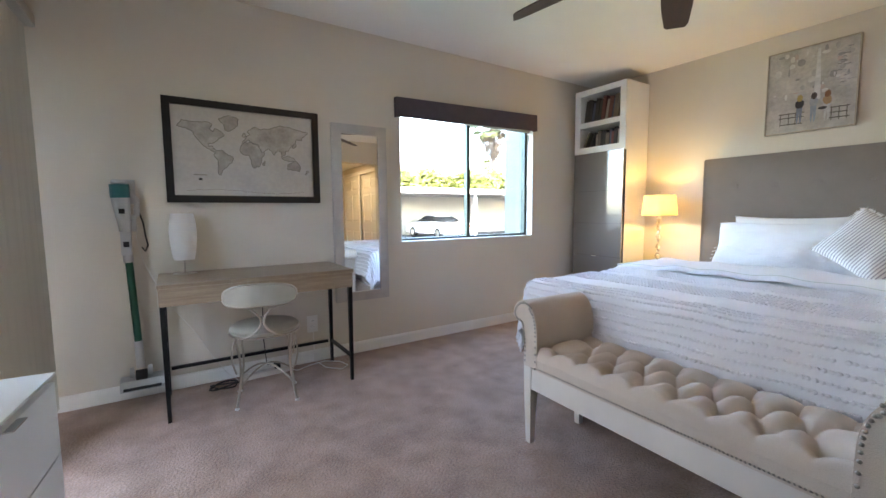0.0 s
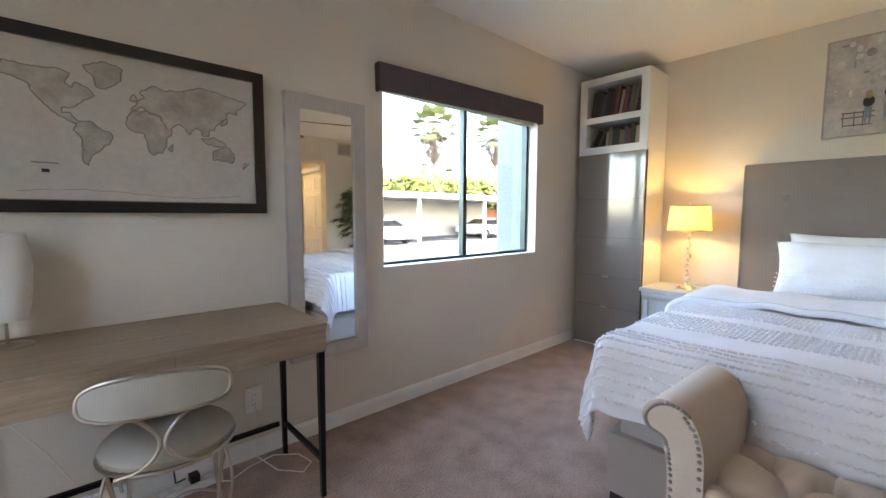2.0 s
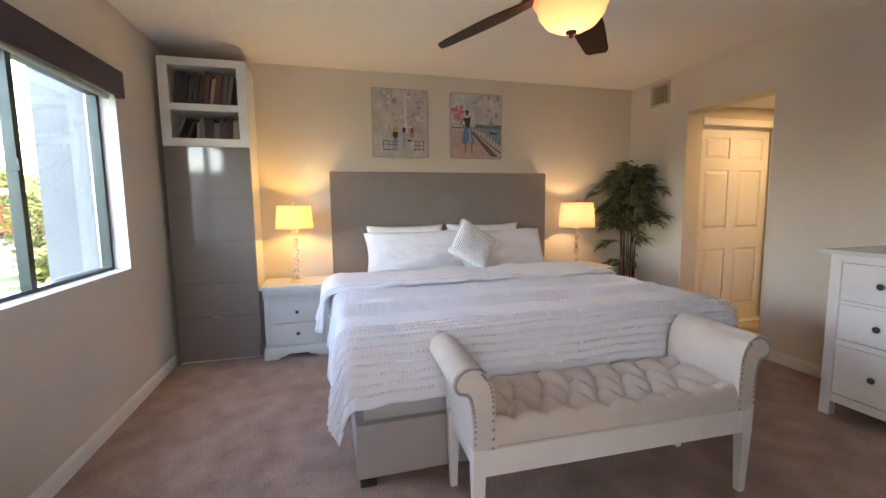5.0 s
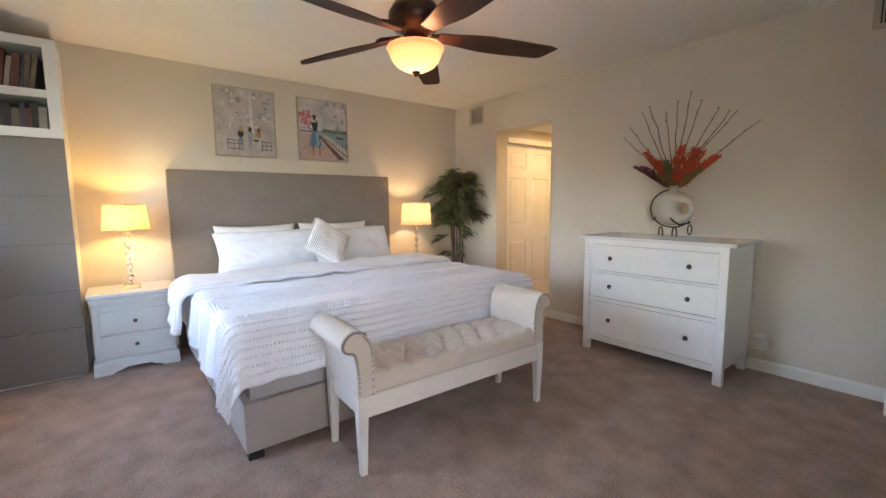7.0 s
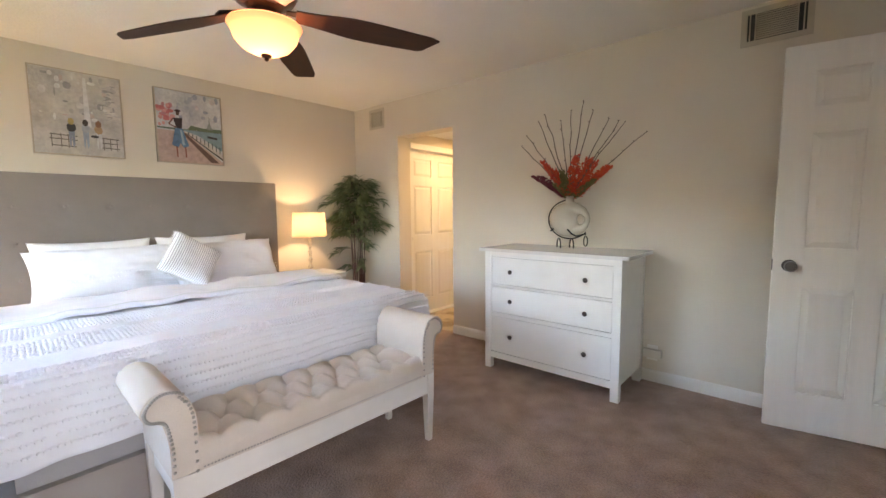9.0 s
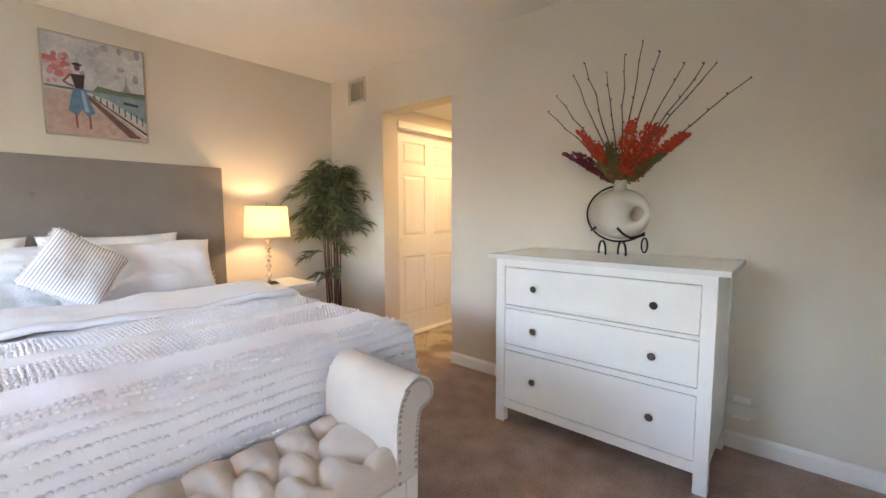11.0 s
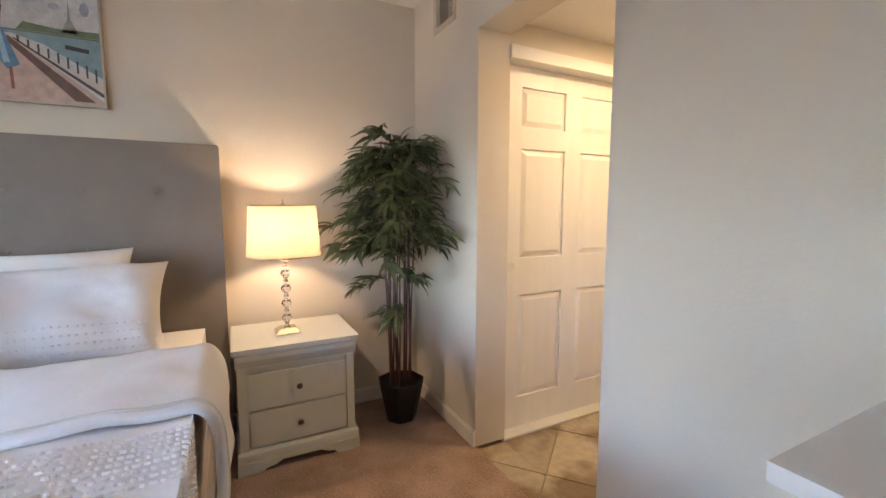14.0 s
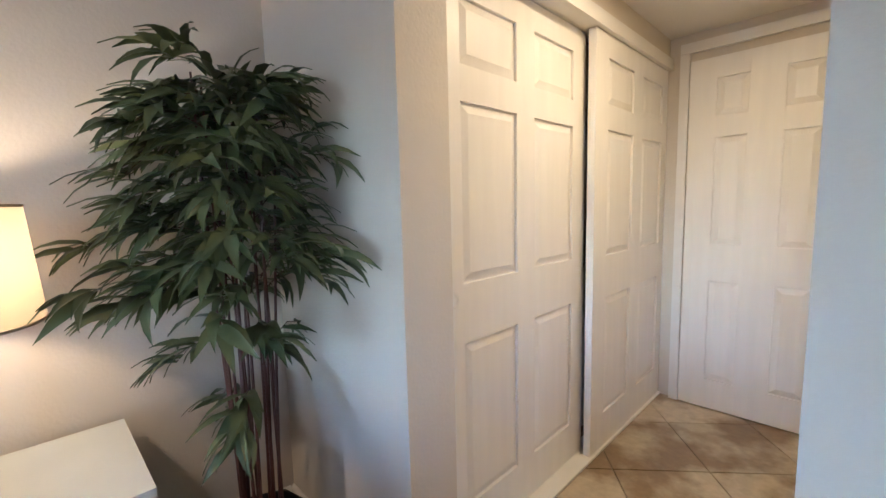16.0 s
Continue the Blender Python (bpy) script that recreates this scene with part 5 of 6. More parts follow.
rest = bmesh.new()
protos = []
for L in (0.10, 0.12, 0.15):
    bm = bmesh.new()
    leaf_geo(bm, Matrix.Identity(4), L)
    protos.append((L, bm))
rng.shuffle(leaf_specs)
meshes = []
for L, bm in protos:
    me = bpy.data.meshes.new("leaf")
    for f in bm.faces:
        f.smooth = True
    bm.to_mesh(me)
    bm.free()
    me.materials.append(M_LEAF)
    meshes.append((L, me))
count = 0
for p_, ang, pitch, L, roll in leaf_specs:
    m = Matrix.Translation(p_) @ Matrix.Rotation(ang, 4, "Z") @ Matrix.Rotation(radians(-pitch), 4, "Y") @ Matrix.Rotation(radians(roll), 4, "X")
    if not keep_in(m, L):
        continue
    if count < 290:
        LL, me = min(meshes, key=lambda q: abs(q[0] - L))
        o = new("leaf", me)
        o.parent = plant
        o.matrix_local = m
    else:
        leaf_geo(rest, m, L)
    count += 1
part("foliage", rest, M_LEAF, plant, smooth=True, kind="stuff")

# ---- desk wall ----
desk = thing("desk", pose(0, 0, 0), "oak veneer writing desk with two drawers on black metal legs", "desk")
KX0, KX1, KY0, KY1 = 0.172, 1.182, 2.690, 3.190
part("desktop", box(KX0 - 0.004, KY0 - 0.004, 0.709, KX1 + 0.004, KY1, 0.729), M_OAK, desk, bevel=0.0015)
part("body", box(KX0, KY0 + 0.018, 0.617, KX1, KY1 - 0.002, 0.7085), M_OAK, desk)
for a, c in ((KX0, 0.6835), (0.6865, KX1)):
    part("drawer_front", box(a, KY0, 0.617, c, KY0 + 0.0175, 0.7075), M_OAK, desk, bevel=0.001)
for x in (KX0 + 0.002, KX1 - 0.016):
    for y in (KY0 + 0.03, KY1 - 0.07):
        bm = bmesh.new()
        for i, (hw, z) in enumerate(((0.009, 0.0), (0.0125, 0.6165))):
            vs = [bm.verts.new((x + 0.012 + sx * hw, y + 0.012 + sy * hw, z)) for sx, sy in ((-1, -1), (1, -1), (1, 1), (-1, 1))]
            if i:
                for k in range(4):
                    bm.faces.new((prev[k], prev[(k + 1) % 4], vs[(k + 1) % 4], vs[k]))
            else:
                bm.faces.new(vs)
            prev = vs
        bm.faces.new(prev)
        part("leg", bm, M_BLACK, desk)
    part("side_bar", box(x + 0.003, KY0 + 0.054, 0.15, x + 0.021, KY1 - 0.07, 0.168), M_BLACK, desk)
part("back_bar", box(KX0 + 0.03, KY1 - 0.067, 0.15, KX1 - 0.03, KY1 - 0.049, 0.168), M_BLACK, desk)

dl = thing("desk_lamp", pose(0.302, 3.075, 0.7295), "unlit white paper lamp with barrel shade on the desk", "table lamp")
part("foot", lathe([(0.0, 0.0), (0.062, 0.0), (0.062, 0.004), (0.01, 0.010), (0.005, 0.014), (0.0, 0.014)], 32), M_SILVER, dl, smooth=True)
part("stem", tube([(0, 0, 0.012), (0, 0, 0.24)], 0.004, 8), M_SILVER, dl)
part("shade", lathe([(0.052, 0.085), (0.060, 0.12), (0.068, 0.20), (0.070, 0.25), (0.066, 0.31), (0.057, 0.355)], 40), M_SHADEOFF, dl, "white paper barrel shade", smooth=True)

M_VINYL = mat("cream_vinyl", (0.36, 0.335, 0.275), 0.4, var=0.1, scale=10, bump=0.05, bscale=200)
chair = thing("vanity_chair", pose(0.674, 2.785, 0, 0, 0, -11), "small silver metal vanity chair with round cream seat", "chair")
part("seat", lathe([(0.0, 0.405), (0.175, 0.405), (0.187, 0.415), (0.188, 0.430), (0.172, 0.446), (0.10, 0.456), (0.0, 0.464)], 40), M_VINYL, chair, "round cream vinyl seat", smooth=True)
part("seat_rim", tube([(0.188 * math.cos(radians(a)), 0.188 * math.sin(radians(a)), 0.405) for a in range(0, 360, 10)], 0.007, 8, closed=True), M_SILVER, chair, smooth=True)


def oval(cx, cz, hw, hh, y, n=40, p=3.0):
    o = []
    for i in range(n):
        a = 2 * math.pi * i / n
        c, s = math.cos(a), math.sin(a)
        o.append((cx + hw * math.copysign(abs(c) ** (2 / p), c), y - 0.03 * (1 - (math.copysign(abs(c) ** (2 / p), c)) ** 2), cz + hh * math.copysign(abs(s) ** (2 / p), s) + 0.02 * (1 - abs(c)) * 0.3))
    return o


YB = -0.185
part("back_frame", tube(oval(-0.01, 0.640, 0.182, 0.060, YB), 0.0065, 8, closed=True), M_SILVER, chair, smooth=True)
bm = bmesh.new()
o1 = oval(-0.01, 0.640, 0.178, 0.056, YB - 0.004)
o2 = oval(-0.01, 0.640, 0.178, 0.056, YB + 0.012)
r1 = [bm.verts.new(p_) for p_ in o1]
r2 = [bm.verts.new(p_) for p_ in o2]
n_ = len(r1)
for ring_ in (r1, r2):
    for i in range(n_ // 2):
        a_ = [ring_[i], ring_[i + 1], ring_[(n_ - i - 1) % n_], ring_[(n_ - i) % n_]]
        bm.faces.new([v for k, v in enumerate(a_) if v not in a_[:k]])
for i in range(len(r1)):
    j = (i + 1) % len(r1)
    bm.faces.new((r1[i], r1[j], r2[j], r2[i]))
part("back_panel", bm, M_VINYL, chair, "cream vinyl back panel")
for s in (-1, 1):
    pts = spline([(s * x - 0.006, -math.sqrt(max(0.0, 0.206 ** 2 - x * x)) * smoothstep(0.60, 0.54, z) + (YB - 0.006) * (1 - smoothstep(0.60, 0.54, z)), z) for x, z in ((0.110, 0.588), (0.062, 0.574), (0.022, 0.538), (0.007, 0.502), (0.020, 0.464), (0.062, 0.428), (0.118, 0.406))], 4)
    part("back_scroll", tube(pts, 0.006, 8), M_SILVER, chair, smooth=True)
    for fy in (-1, 1):
        pts = []
        for i in range(13):
            t_ = i / 12
            bow = 0.035 * math.sin(math.pi * t_ * 1.1)
            pts.append((s * (0.150 - bow * 0.6 + 0.0 * t_), fy * (0.125 - bow * 0.4), 0.402 - 0.396 * t_))
        part("leg", tube(pts, 0.0065, 8), M_SILVER, chair, smooth=True)
        pts2 = [(s * (0.150 + 0.018 * math.sin(math.pi * i / 8)), fy * (0.125 + 0.018 * math.sin(math.pi * i / 8)), 0.402 - 0.20 * i / 8) for i in range(9)]
        part("leg_scroll", tube(pts2, 0.005, 8), M_SILVER, chair, smooth=True)
        part("foot", lathe([(0.0, 0.0), (0.011, 0.0), (0.012, 0.006), (0.008, 0.012), (0.0, 0.013)], 12, cx=pts[-1][0], cy=pts[-1][1]), M_TRIM, chair)
for s in (-1, 1):
    pts = [(0.150 * (1 - 2 * i / 12), s * 0.12 * (1 - 2 * i / 12), 0.10 + 0.10 * math.sin(math.pi * i / 12)) for i in range(13)]
    part("stretcher", tube(pts, 0.005, 8), M_SILVER, chair, smooth=True)


def frame_box(name, parent, x0, x1, z0, z1, w, y0, y1, material, bev=0.004):
    """Four mitred rails in a wall plane y0 to y1."""
    for o in ([(x0, z0), (x1, z0), (x1 - w, z0 + w), (x0 + w, z0 + w)], [(x0, z1), (x0 + w, z1 - w), (x1 - w, z1 - w), (x1, z1)], [(x0, z0), (x0 + w, z0 + w), (x0 + w, z1 - w), (x0, z1)], [(x1, z0), (x1, z1), (x1 - w, z1 - w), (x1 - w, z0 + w)]):
        part(name, prism(o, "y", y0, y1), material, parent, bevel=bev)


wm = thing("world_map", pose(0, 0, 0), "large framed world map in faded grey-brown, black frame", "framed map")
frame_box("frame_rail", wm, 0.235, 1.145, 1.150, 1.771, 0.042, 3.180, 3.2085, M_BLACKWOOD)
M_PAPER = mat("map_paper", (0.52, 0.475, 0.41), 0.55, var=0.12, scale=6, fine=0.05, bscale=40)
M_LAND = mat("map_land", (0.29, 0.25, 0.205), 0.6, var=0.45, scale=14, color2=(0.46, 0.415, 0.35), fine=0.08, bscale=70)
M_COAST = mat("map_coast", (0.25, 0.215, 0.18), 0.6, var=0.3, scale=30)
part("paper", box(0.277, 3.196, 1.192, 1.103, 3.2005, 1.729), M_PAPER, wm, "printed map sheet")
part("mat_line", box(0.277, 3.1945, 1.192, 1.103, 3.1957, 1.196), M_COAST, wm)
# land outlines in degrees east and north
LAND = (
    ((-165, 62), (-156, 71), (-128, 70), (-95, 72), (-84, 69), (-92, 61), (-82, 55), (-77, 62), (-64, 58), (-56, 50), (-70, 43), (-80, 32), (-84, 29), (-96, 28), (-96, 20), (-86, 21), (-82, 14), (-76, 9), (-81, 6), (-93, 13), (-105, 20), (-114, 31), (-124, 41), (-130, 54), (-150, 60)),
    ((-78, 8), (-62, 10), (-50, 1), (-35, -7), (-40, -21), (-53, -34), (-64, -42), (-69, -54), (-74, -49), (-71, -20), (-81, -5)),
    ((-52, 62), (-42, 60), (-22, 70), (-18, 80), (-40, 83), (-66, 78), (-54, 70)),
    ((-16, 15), (-8, 34), (10, 37), (32, 31), (43, 12), (51, 11), (40, -5), (40, -16), (32, -28), (19, -34), (12, -17), (9, 2), (-8, 5)),
    ((-9, 38), (-2, 44), (5, 52), (12, 56), (7, 62), (24, 71), (42, 67), (68, 70), (100, 77), (140, 73), (178, 69), (162, 60), (157, 53), (142, 55), (138, 45), (128, 36), (121, 31), (117, 23), (108, 20), (108, 11), (100, 8), (98, 16), (90, 22), (80, 14), (77, 8), (72, 20), (60, 25), (52, 20), (44, 13), (36, 30), (28, 37), (18, 40), (8, 44)),
    ((114, -22), (122, -17), (131, -12), (142, -11), (153, -27), (148, -38), (136, -34), (116, -34)),
    ((96, 5), (106, -6), (118, -8), (140, -7), (132, 0), (116, 6), (104, 2)),
    ((167, -46), (178, -38), (172, -36), (170, -42)),
    ((44, -24), (50, -15), (48, -25)),
    ((130, 32), (141, 45), (141, 36)),
    ((-8, 51), (-4, 58), (1, 52)),
)


def on_sheet(lon, lat):
    y = 1.25 * math.log(math.tan(math.pi / 4 + 0.4 * radians(lat)))
    return 0.277 + 0.826 * (0.015 + 0.97 * (lon + 175) / 360), 1.192 + 0.537 * (0.485 + y / 4.35)


for i, outline in enumerate(LAND):
    pts = [Vector((*on_sheet(*p_), 0)) for p_ in outline]
    rough = []
    for k, a in enumerate(pts):
        b_ = pts[(k + 1) % len(pts)]
        n = max(2, int((b_ - a).length / 0.006))
        for q in range(n):
            p_ = a.lerp(b_, q / n)
            rough.append(p_ + Vector((noise.noise(Vector((p_.x * 60, p_.y * 60, i))), noise.noise(Vector((p_.x * 60, p_.y * 60, i + 9))), 0)) * 0.007)
    n = len(rough)
    turn = sum(rough[k].x * rough[(k + 1) % n].y - rough[(k + 1) % n].x * rough[k].y for k in range(n))
    for layer, grow, material in ((0, 0.0045, M_COAST), (1, 0.0, M_LAND)):
        edge = []
        for k in range(n):
            d = (rough[(k + 1) % n] - rough[k - 1]).normalized() * (1 if turn > 0 else -1)
            edge.append((min(1.098, max(0.282, rough[k].x + d.y * grow)), min(1.724, max(1.197, rough[k].y - d.x * grow))))
        bm = bmesh.new()
        y_ = 3.1955 - 0.0004 * layer - 0.00002 * i
        lo_x, hi_x = min(p_[0] for p_ in edge), max(p_[0] for p_ in edge)
        cols = max(4, int((hi_x - lo_x) / 0.0022))
        cuts = []
        for c_ in range(cols + 1):
            x = lo_x + 1e-5 + (hi_x - lo_x - 2e-5) * c_ / cols
            zs = sorted(a[1] + (b_[1] - a[1]) * (x - a[0]) / (b_[0] - a[0]) for a, b_ in zip(edge, edge[1:] + edge[:1]) if (a[0] > x) != (b_[0] > x))
            cuts.append((x, zs))
        for (xa, za), (xb, zb) in zip(cuts, cuts[1:]):
            if len(za) != len(zb):
                za = zb = min((za, zb), key=len)
            for k in range(0, len(za) - 1, 2):
                bm.faces.new([bm.verts.new(p_) for p_ in ((xa, y_, za[k]), (xb, y_, zb[k]), (xb, y_, zb[k + 1]), (xa, y_, za[k + 1]))])
        part("coastline" if layer == 0 else "continent", bm, material, wm)
bm = tube([(0.34 + 0.70 * k / 60, 3.1955, 1.222 + 0.006 * noise.noise(Vector((k * 0.3, 2, 0))) + 0.010 * math.sin(k * 0.11)) for k in range(61)], 0.0012, 4)
part("ice_coast_line", bm, M_COAST, wm)
part("compass_mark", box(0.405, 3.1945, 1.288, 0.425, 3.1955, 1.300), M_BLACKWOOD, wm)
part("caption_bar", box(0.380, 3.1945, 1.318, 0.450, 3.1955, 1.323), M_COAST, wm)

mi = thing("wall_mirror", pose(1.4515, 3.186, 1.07) @ pose(0, 0, 0, -0.3, 0, -0.7) @ pose(-1.4515, -3.19, -1.07), "tall narrow mirror in a wide pale frame hanging on the wall", "mirror")
frame_box("frame_rail", mi, 1.240, 1.663, 0.415, 1.724, 0.068, 3.172, 3.2085, M_MIRFRAME, 0.010)
part("backing", box(1.300, 3.188, 0.475, 1.604, 3.2, 1.664), M_DARK, mi)
part("glass", box(1.300, 3.184, 0.475, 1.604, 3.1875, 1.664), M_MIRROR, mi)

# ---- paintings ----
PAINT = {}


def paint(c):
    if c not in PAINT:
        PAINT[c] = mat("paint", c, 0.55, var=0.25, scale=30, bump=0.25, bscale=80)
    return PAINT[c]


def canvas(y_hi, label, tone, tone2):
    """A 0.52 by 0.61 canvas on the east wall; local u runs from its north edge, v up."""
    o = thing("painting", pose(0, 0, 0), label, "painting", "paintings over the bed")
    ground_ = mat("canvas_paint", tone, 0.6, var=0.4, scale=9, color2=tone2, bump=0.4, bscale=50, fine=0.10, detail=8)
    part("canvas", box(4.190, y_hi - 0.514, 1.6625, 4.2185, y_hi - 0.008, 2.2575), ground_, o)
    fm = mat("thin_frame", (0.42, 0.36, 0.28), 0.4, var=0.1)
    for bb in ((4.184, y_hi - 0.522, 1.655, 4.2185, y_hi, 1.662), (4.184, y_hi - 0.522, 2.258, 4.2185, y_hi, 2.265), (4.184, y_hi - 0.522, 1.6625, 4.2185, y_hi - 0.515, 2.2575), (4.184, y_hi - 0.007, 1.6625, 4.2185, y_hi, 2.2575)):
        part("frame_rail", box(*bb), fm, o)
    return o


def stroke(o, y_hi, pts, c, lift, name="brush_stroke"):
    """A flat dab of paint given as (u, v) corners in parts of the canvas."""
    bm = bmesh.new()
    vs = [bm.verts.new((4.190 - 0.0006 - 0.0002 * lift, y_hi - 0.008 - 0.506 * u, 1.6625 + 0.595 * v)) for u, v in pts]
    bm.faces.new(vs)
    part(name, bm, paint(c), o)


def blob(u, v, a, b_, seed=0, n=14):
    return [(u + a * math.cos(2 * math.pi * k / n) * (1 + 0.25 * noise.noise(Vector((k * 0.9, seed, 0)))), v + b_ * math.sin(2 * math.pi * k / n) * (1 + 0.25 * noise.noise(Vector((k * 0.9, seed, 5))))) for k in range(n)]


def bar(u0, v0, u1, v1, w):
    d = math.hypot(u1 - u0, v1 - v0)
    nx, ny = -(v1 - v0) / d * w / 2, (u1 - u0) / d * w / 2
    return [(u0 + nx, v0 + ny), (u1 + nx, v1 + ny), (u1 - nx, v1 - ny), (u0 - nx, v0 - ny)]


rng = random.Random(31)
p1 = canvas(1.611, "grey-white painting of a street scene with three small figures", (0.52, 0.49, 0.45), (0.36, 0.34, 0.32))
for k in range(46):
    u, v = rng.uniform(0.08, 0.92), rng.uniform(0.42, 0.95)
    g = rng.choice(((0.30, 0.29, 0.29), (0.62, 0.60, 0.57), (0.44, 0.42, 0.40), (0.66, 0.65, 0.63), (0.50, 0.40, 0.36)))
    w, h = rng.uniform(0.01, 0.05), rng.uniform(0.008, 0.05)
    stroke(p1, 1.611, blob(u, v, w, h, k, 8), g, 1 + k % 6)
for k in range(26):
    u, v = 0.80 + rng.uniform(-0.04, 0.12), 0.45 + 0.018 * k
    stroke(p1, 1.611, bar(u, v, u + rng.uniform(0.03, 0.08), v + rng.uniform(-0.01, 0.01), 0.008), rng.choice(((0.20, 0.20, 0.21), (0.40, 0.40, 0.40))), 8 + k % 3)
stroke(p1, 1.611, [(0.55, 0.35), (0.63, 0.35), (0.60, 0.95), (0.57, 0.95)], (0.64, 0.63, 0.62), 8)
for u, hair, top_c, low in ((0.40, (0.40, 0.30, 0.10), (0.03, 0.03, 0.035), (0.22, 0.26, 0.34)), (0.56, (0.05, 0.035, 0.03), (0.36, 0.38, 0.42), (0.30, 0.36, 0.45)), (0.71, (0.24, 0.11, 0.05), (0.40, 0.26, 0.14), (0.55, 0.55, 0.55))):
    stroke(p1, 1.611, [(u - 0.035, 0.30), (u + 0.035, 0.30), (u + 0.030, 0.12), (u + 0.008, 0.08), (u, 0.22), (u - 0.015, 0.08), (u - 0.03, 0.12)], low, 12)
    stroke(p1, 1.611, blob(u, 0.33, 0.050, 0.055, u * 9), top_c, 13)
    stroke(p1, 1.611, blob(u, 0.40, 0.034, 0.042, u * 5), hair, 14)
for u0, u1, z in ((0.16, 0.46, 0.23), (0.16, 0.46, 0.18), (0.18, 0.44, 0.10), (0.72, 0.95, 0.23), (0.74, 0.93, 0.17), (0.74, 0.95, 0.11)):
    stroke(p1, 1.611, bar(u0, z, u1, z - 0.005, 0.011), (0.10, 0.09, 0.08), 11)
for u in (0.18, 0.28, 0.36, 0.76, 0.84, 0.92):
    stroke(p1, 1.611, bar(u, 0.24, u, 0.08, 0.010), (0.12, 0.10, 0.09), 11)
stroke(p1, 1.611, blob(0.66, 0.24, 0.05, 0.018, 3), (0.05, 0.05, 0.05), 15)

p2 = canvas(0.870, "colourful painting of a figure in a blue skirt by a river", (0.55, 0.54, 0.53), (0.36, 0.37, 0.40))
Y2 = 0.870
stroke(p2, Y2, [(0.0, 0.48), (1.0, 0.48), (1.0, 0.30), (0.55, 0.45), (0.0, 0.46)], (0.12, 0.16, 0.12), 1)
stroke(p2, Y2, [(0.35, 0.47), (1.0, 0.47), (1.0, 0.20), (0.62, 0.40)], (0.20, 0.30, 0.34), 2)
stroke(p2, Y2, [(0.0, 0.44), (0.40, 0.44), (1.0, 0.03), (1.0, 0.0), (0.0, 0.0)], (0.50, 0.36, 0.31), 3)
stroke(p2, Y2, [(0.40, 0.44), (0.46, 0.44), (1.0, 0.16), (1.0, 0.08)], (0.55, 0.50, 0.46), 4)
stroke(p2, Y2, [(0.36, 0.42), (0.40, 0.43), (0.94, 0.02), (0.80, 0.02)], (0.15, 0.09, 0.07), 5)
stroke(p2, Y2, [(0.42, 0.42), (0.44, 0.42), (1.0, 0.09), (1.0, 0.06)], (0.08, 0.06, 0.06), 6)
for k in range(9):
    u = 0.46 + k * 0.062
    v = 0.44 - k * 0.022
    stroke(p2, Y2, bar(u, v, u, v - 0.05 - 0.006 * k, 0.014), (0.05, 0.07, 0.08), 7)
for k in range(22):
    stroke(p2, Y2, blob(rng.uniform(0.0, 0.24), rng.uniform(0.50, 0.80), rng.uniform(0.02, 0.05), rng.uniform(0.02, 0.04), k), rng.choice(((0.55, 0.16, 0.16), (0.62, 0.30, 0.28), (0.50, 0.22, 0.24))), 8 + k % 3)
for k in range(20):
    stroke(p2, Y2, blob(rng.uniform(0.3, 0.95), rng.uniform(0.62, 0.97), rng.uniform(0.02, 0.06), rng.uniform(0.02, 0.05), k), rng.choice(((0.40, 0.41, 0.46), (0.62, 0.62, 0.62), (0.30, 0.32, 0.38), (0.56, 0.50, 0.50))), 8 + k % 3)
stroke(p2, Y2, [(0.74, 0.50), (0.86, 0.50), (0.81, 0.60), (0.80, 0.74), (0.79, 0.60)], (0.26, 0.28, 0.27), 12)
stroke(p2, Y2, [(0.45, 0.48), (1.0, 0.48), (1.0, 0.53), (0.7, 0.52), (0.5, 0.54)], (0.13, 0.18, 0.11), 12)
stroke(p2, Y2, bar(0.76, 0.40, 0.92, 0.385, 0.03), (0.05, 0.05, 0.05), 13)
stroke(p2, Y2, [(0.26, 0.48), (0.37, 0.48), (0.46, 0.24), (0.38, 0.20), (0.33, 0.27), (0.29, 0.20), (0.20, 0.24)], (0.10, 0.22, 0.36), 14)
stroke(p2, Y2, [(0.33, 0.46), (0.36, 0.46), (0.40, 0.25), (0.36, 0.24)], (0.30, 0.44, 0.55), 15)
stroke(p2, Y2, [(0.24, 0.62), (0.38, 0.63), (0.36, 0.48), (0.28, 0.48)], (0.04, 0.025, 0.03), 15)
stroke(p2, Y2, blob(0.31, 0.69, 0.028, 0.032, 2), (0.12, 0.07, 0.05), 15)
stroke(p2, Y2, blob(0.31, 0.725, 0.05, 0.018, 4), (0.05, 0.02, 0.02), 16)
for u in (0.27, 0.40):
    stroke(p2, Y2, bar(u, 0.22, u + 0.005, 0.07, 0.022), (0.28, 0.10, 0.07), 16)
stroke(p2, Y2, bar(0.24, 0.61, 0.17, 0.53, 0.02), (0.20, 0.09, 0.07), 16)
stroke(p2, Y2, bar(0.17, 0.53, 0.27, 0.49, 0.02), (0.20, 0.09, 0.07), 16)

# ---- stick vacuum, cables ----
M_TEAL = mat("teal_plastic", (0.02, 0.15, 0.16), 0.3)
M_GREEN = mat("green_tube", (0.025, 0.11, 0.07), 0.3, metal=0.5)
M_PLAST = mat("grey_white_plastic", (0.50, 0.50, 0.49), 0.4, var=0.08)
vac = thing("stick_vacuum", pose(0.025, 0, 0), "white and teal cordless stick vacuum hanging on a wall dock", "vacuum cleaner")
part("dock", box(-0.040, 3.165, 1.14, 0.060, 3.2095, 1.275), M_PLAST, vac, bevel=0.012)
part("bin", tube([(-0.006, 3.120, 1.245), (-0.004, 3.120, 1.172)], 0.045, 20), M_TEAL, vac, "teal dust bin", smooth=False, bevel=0.010)
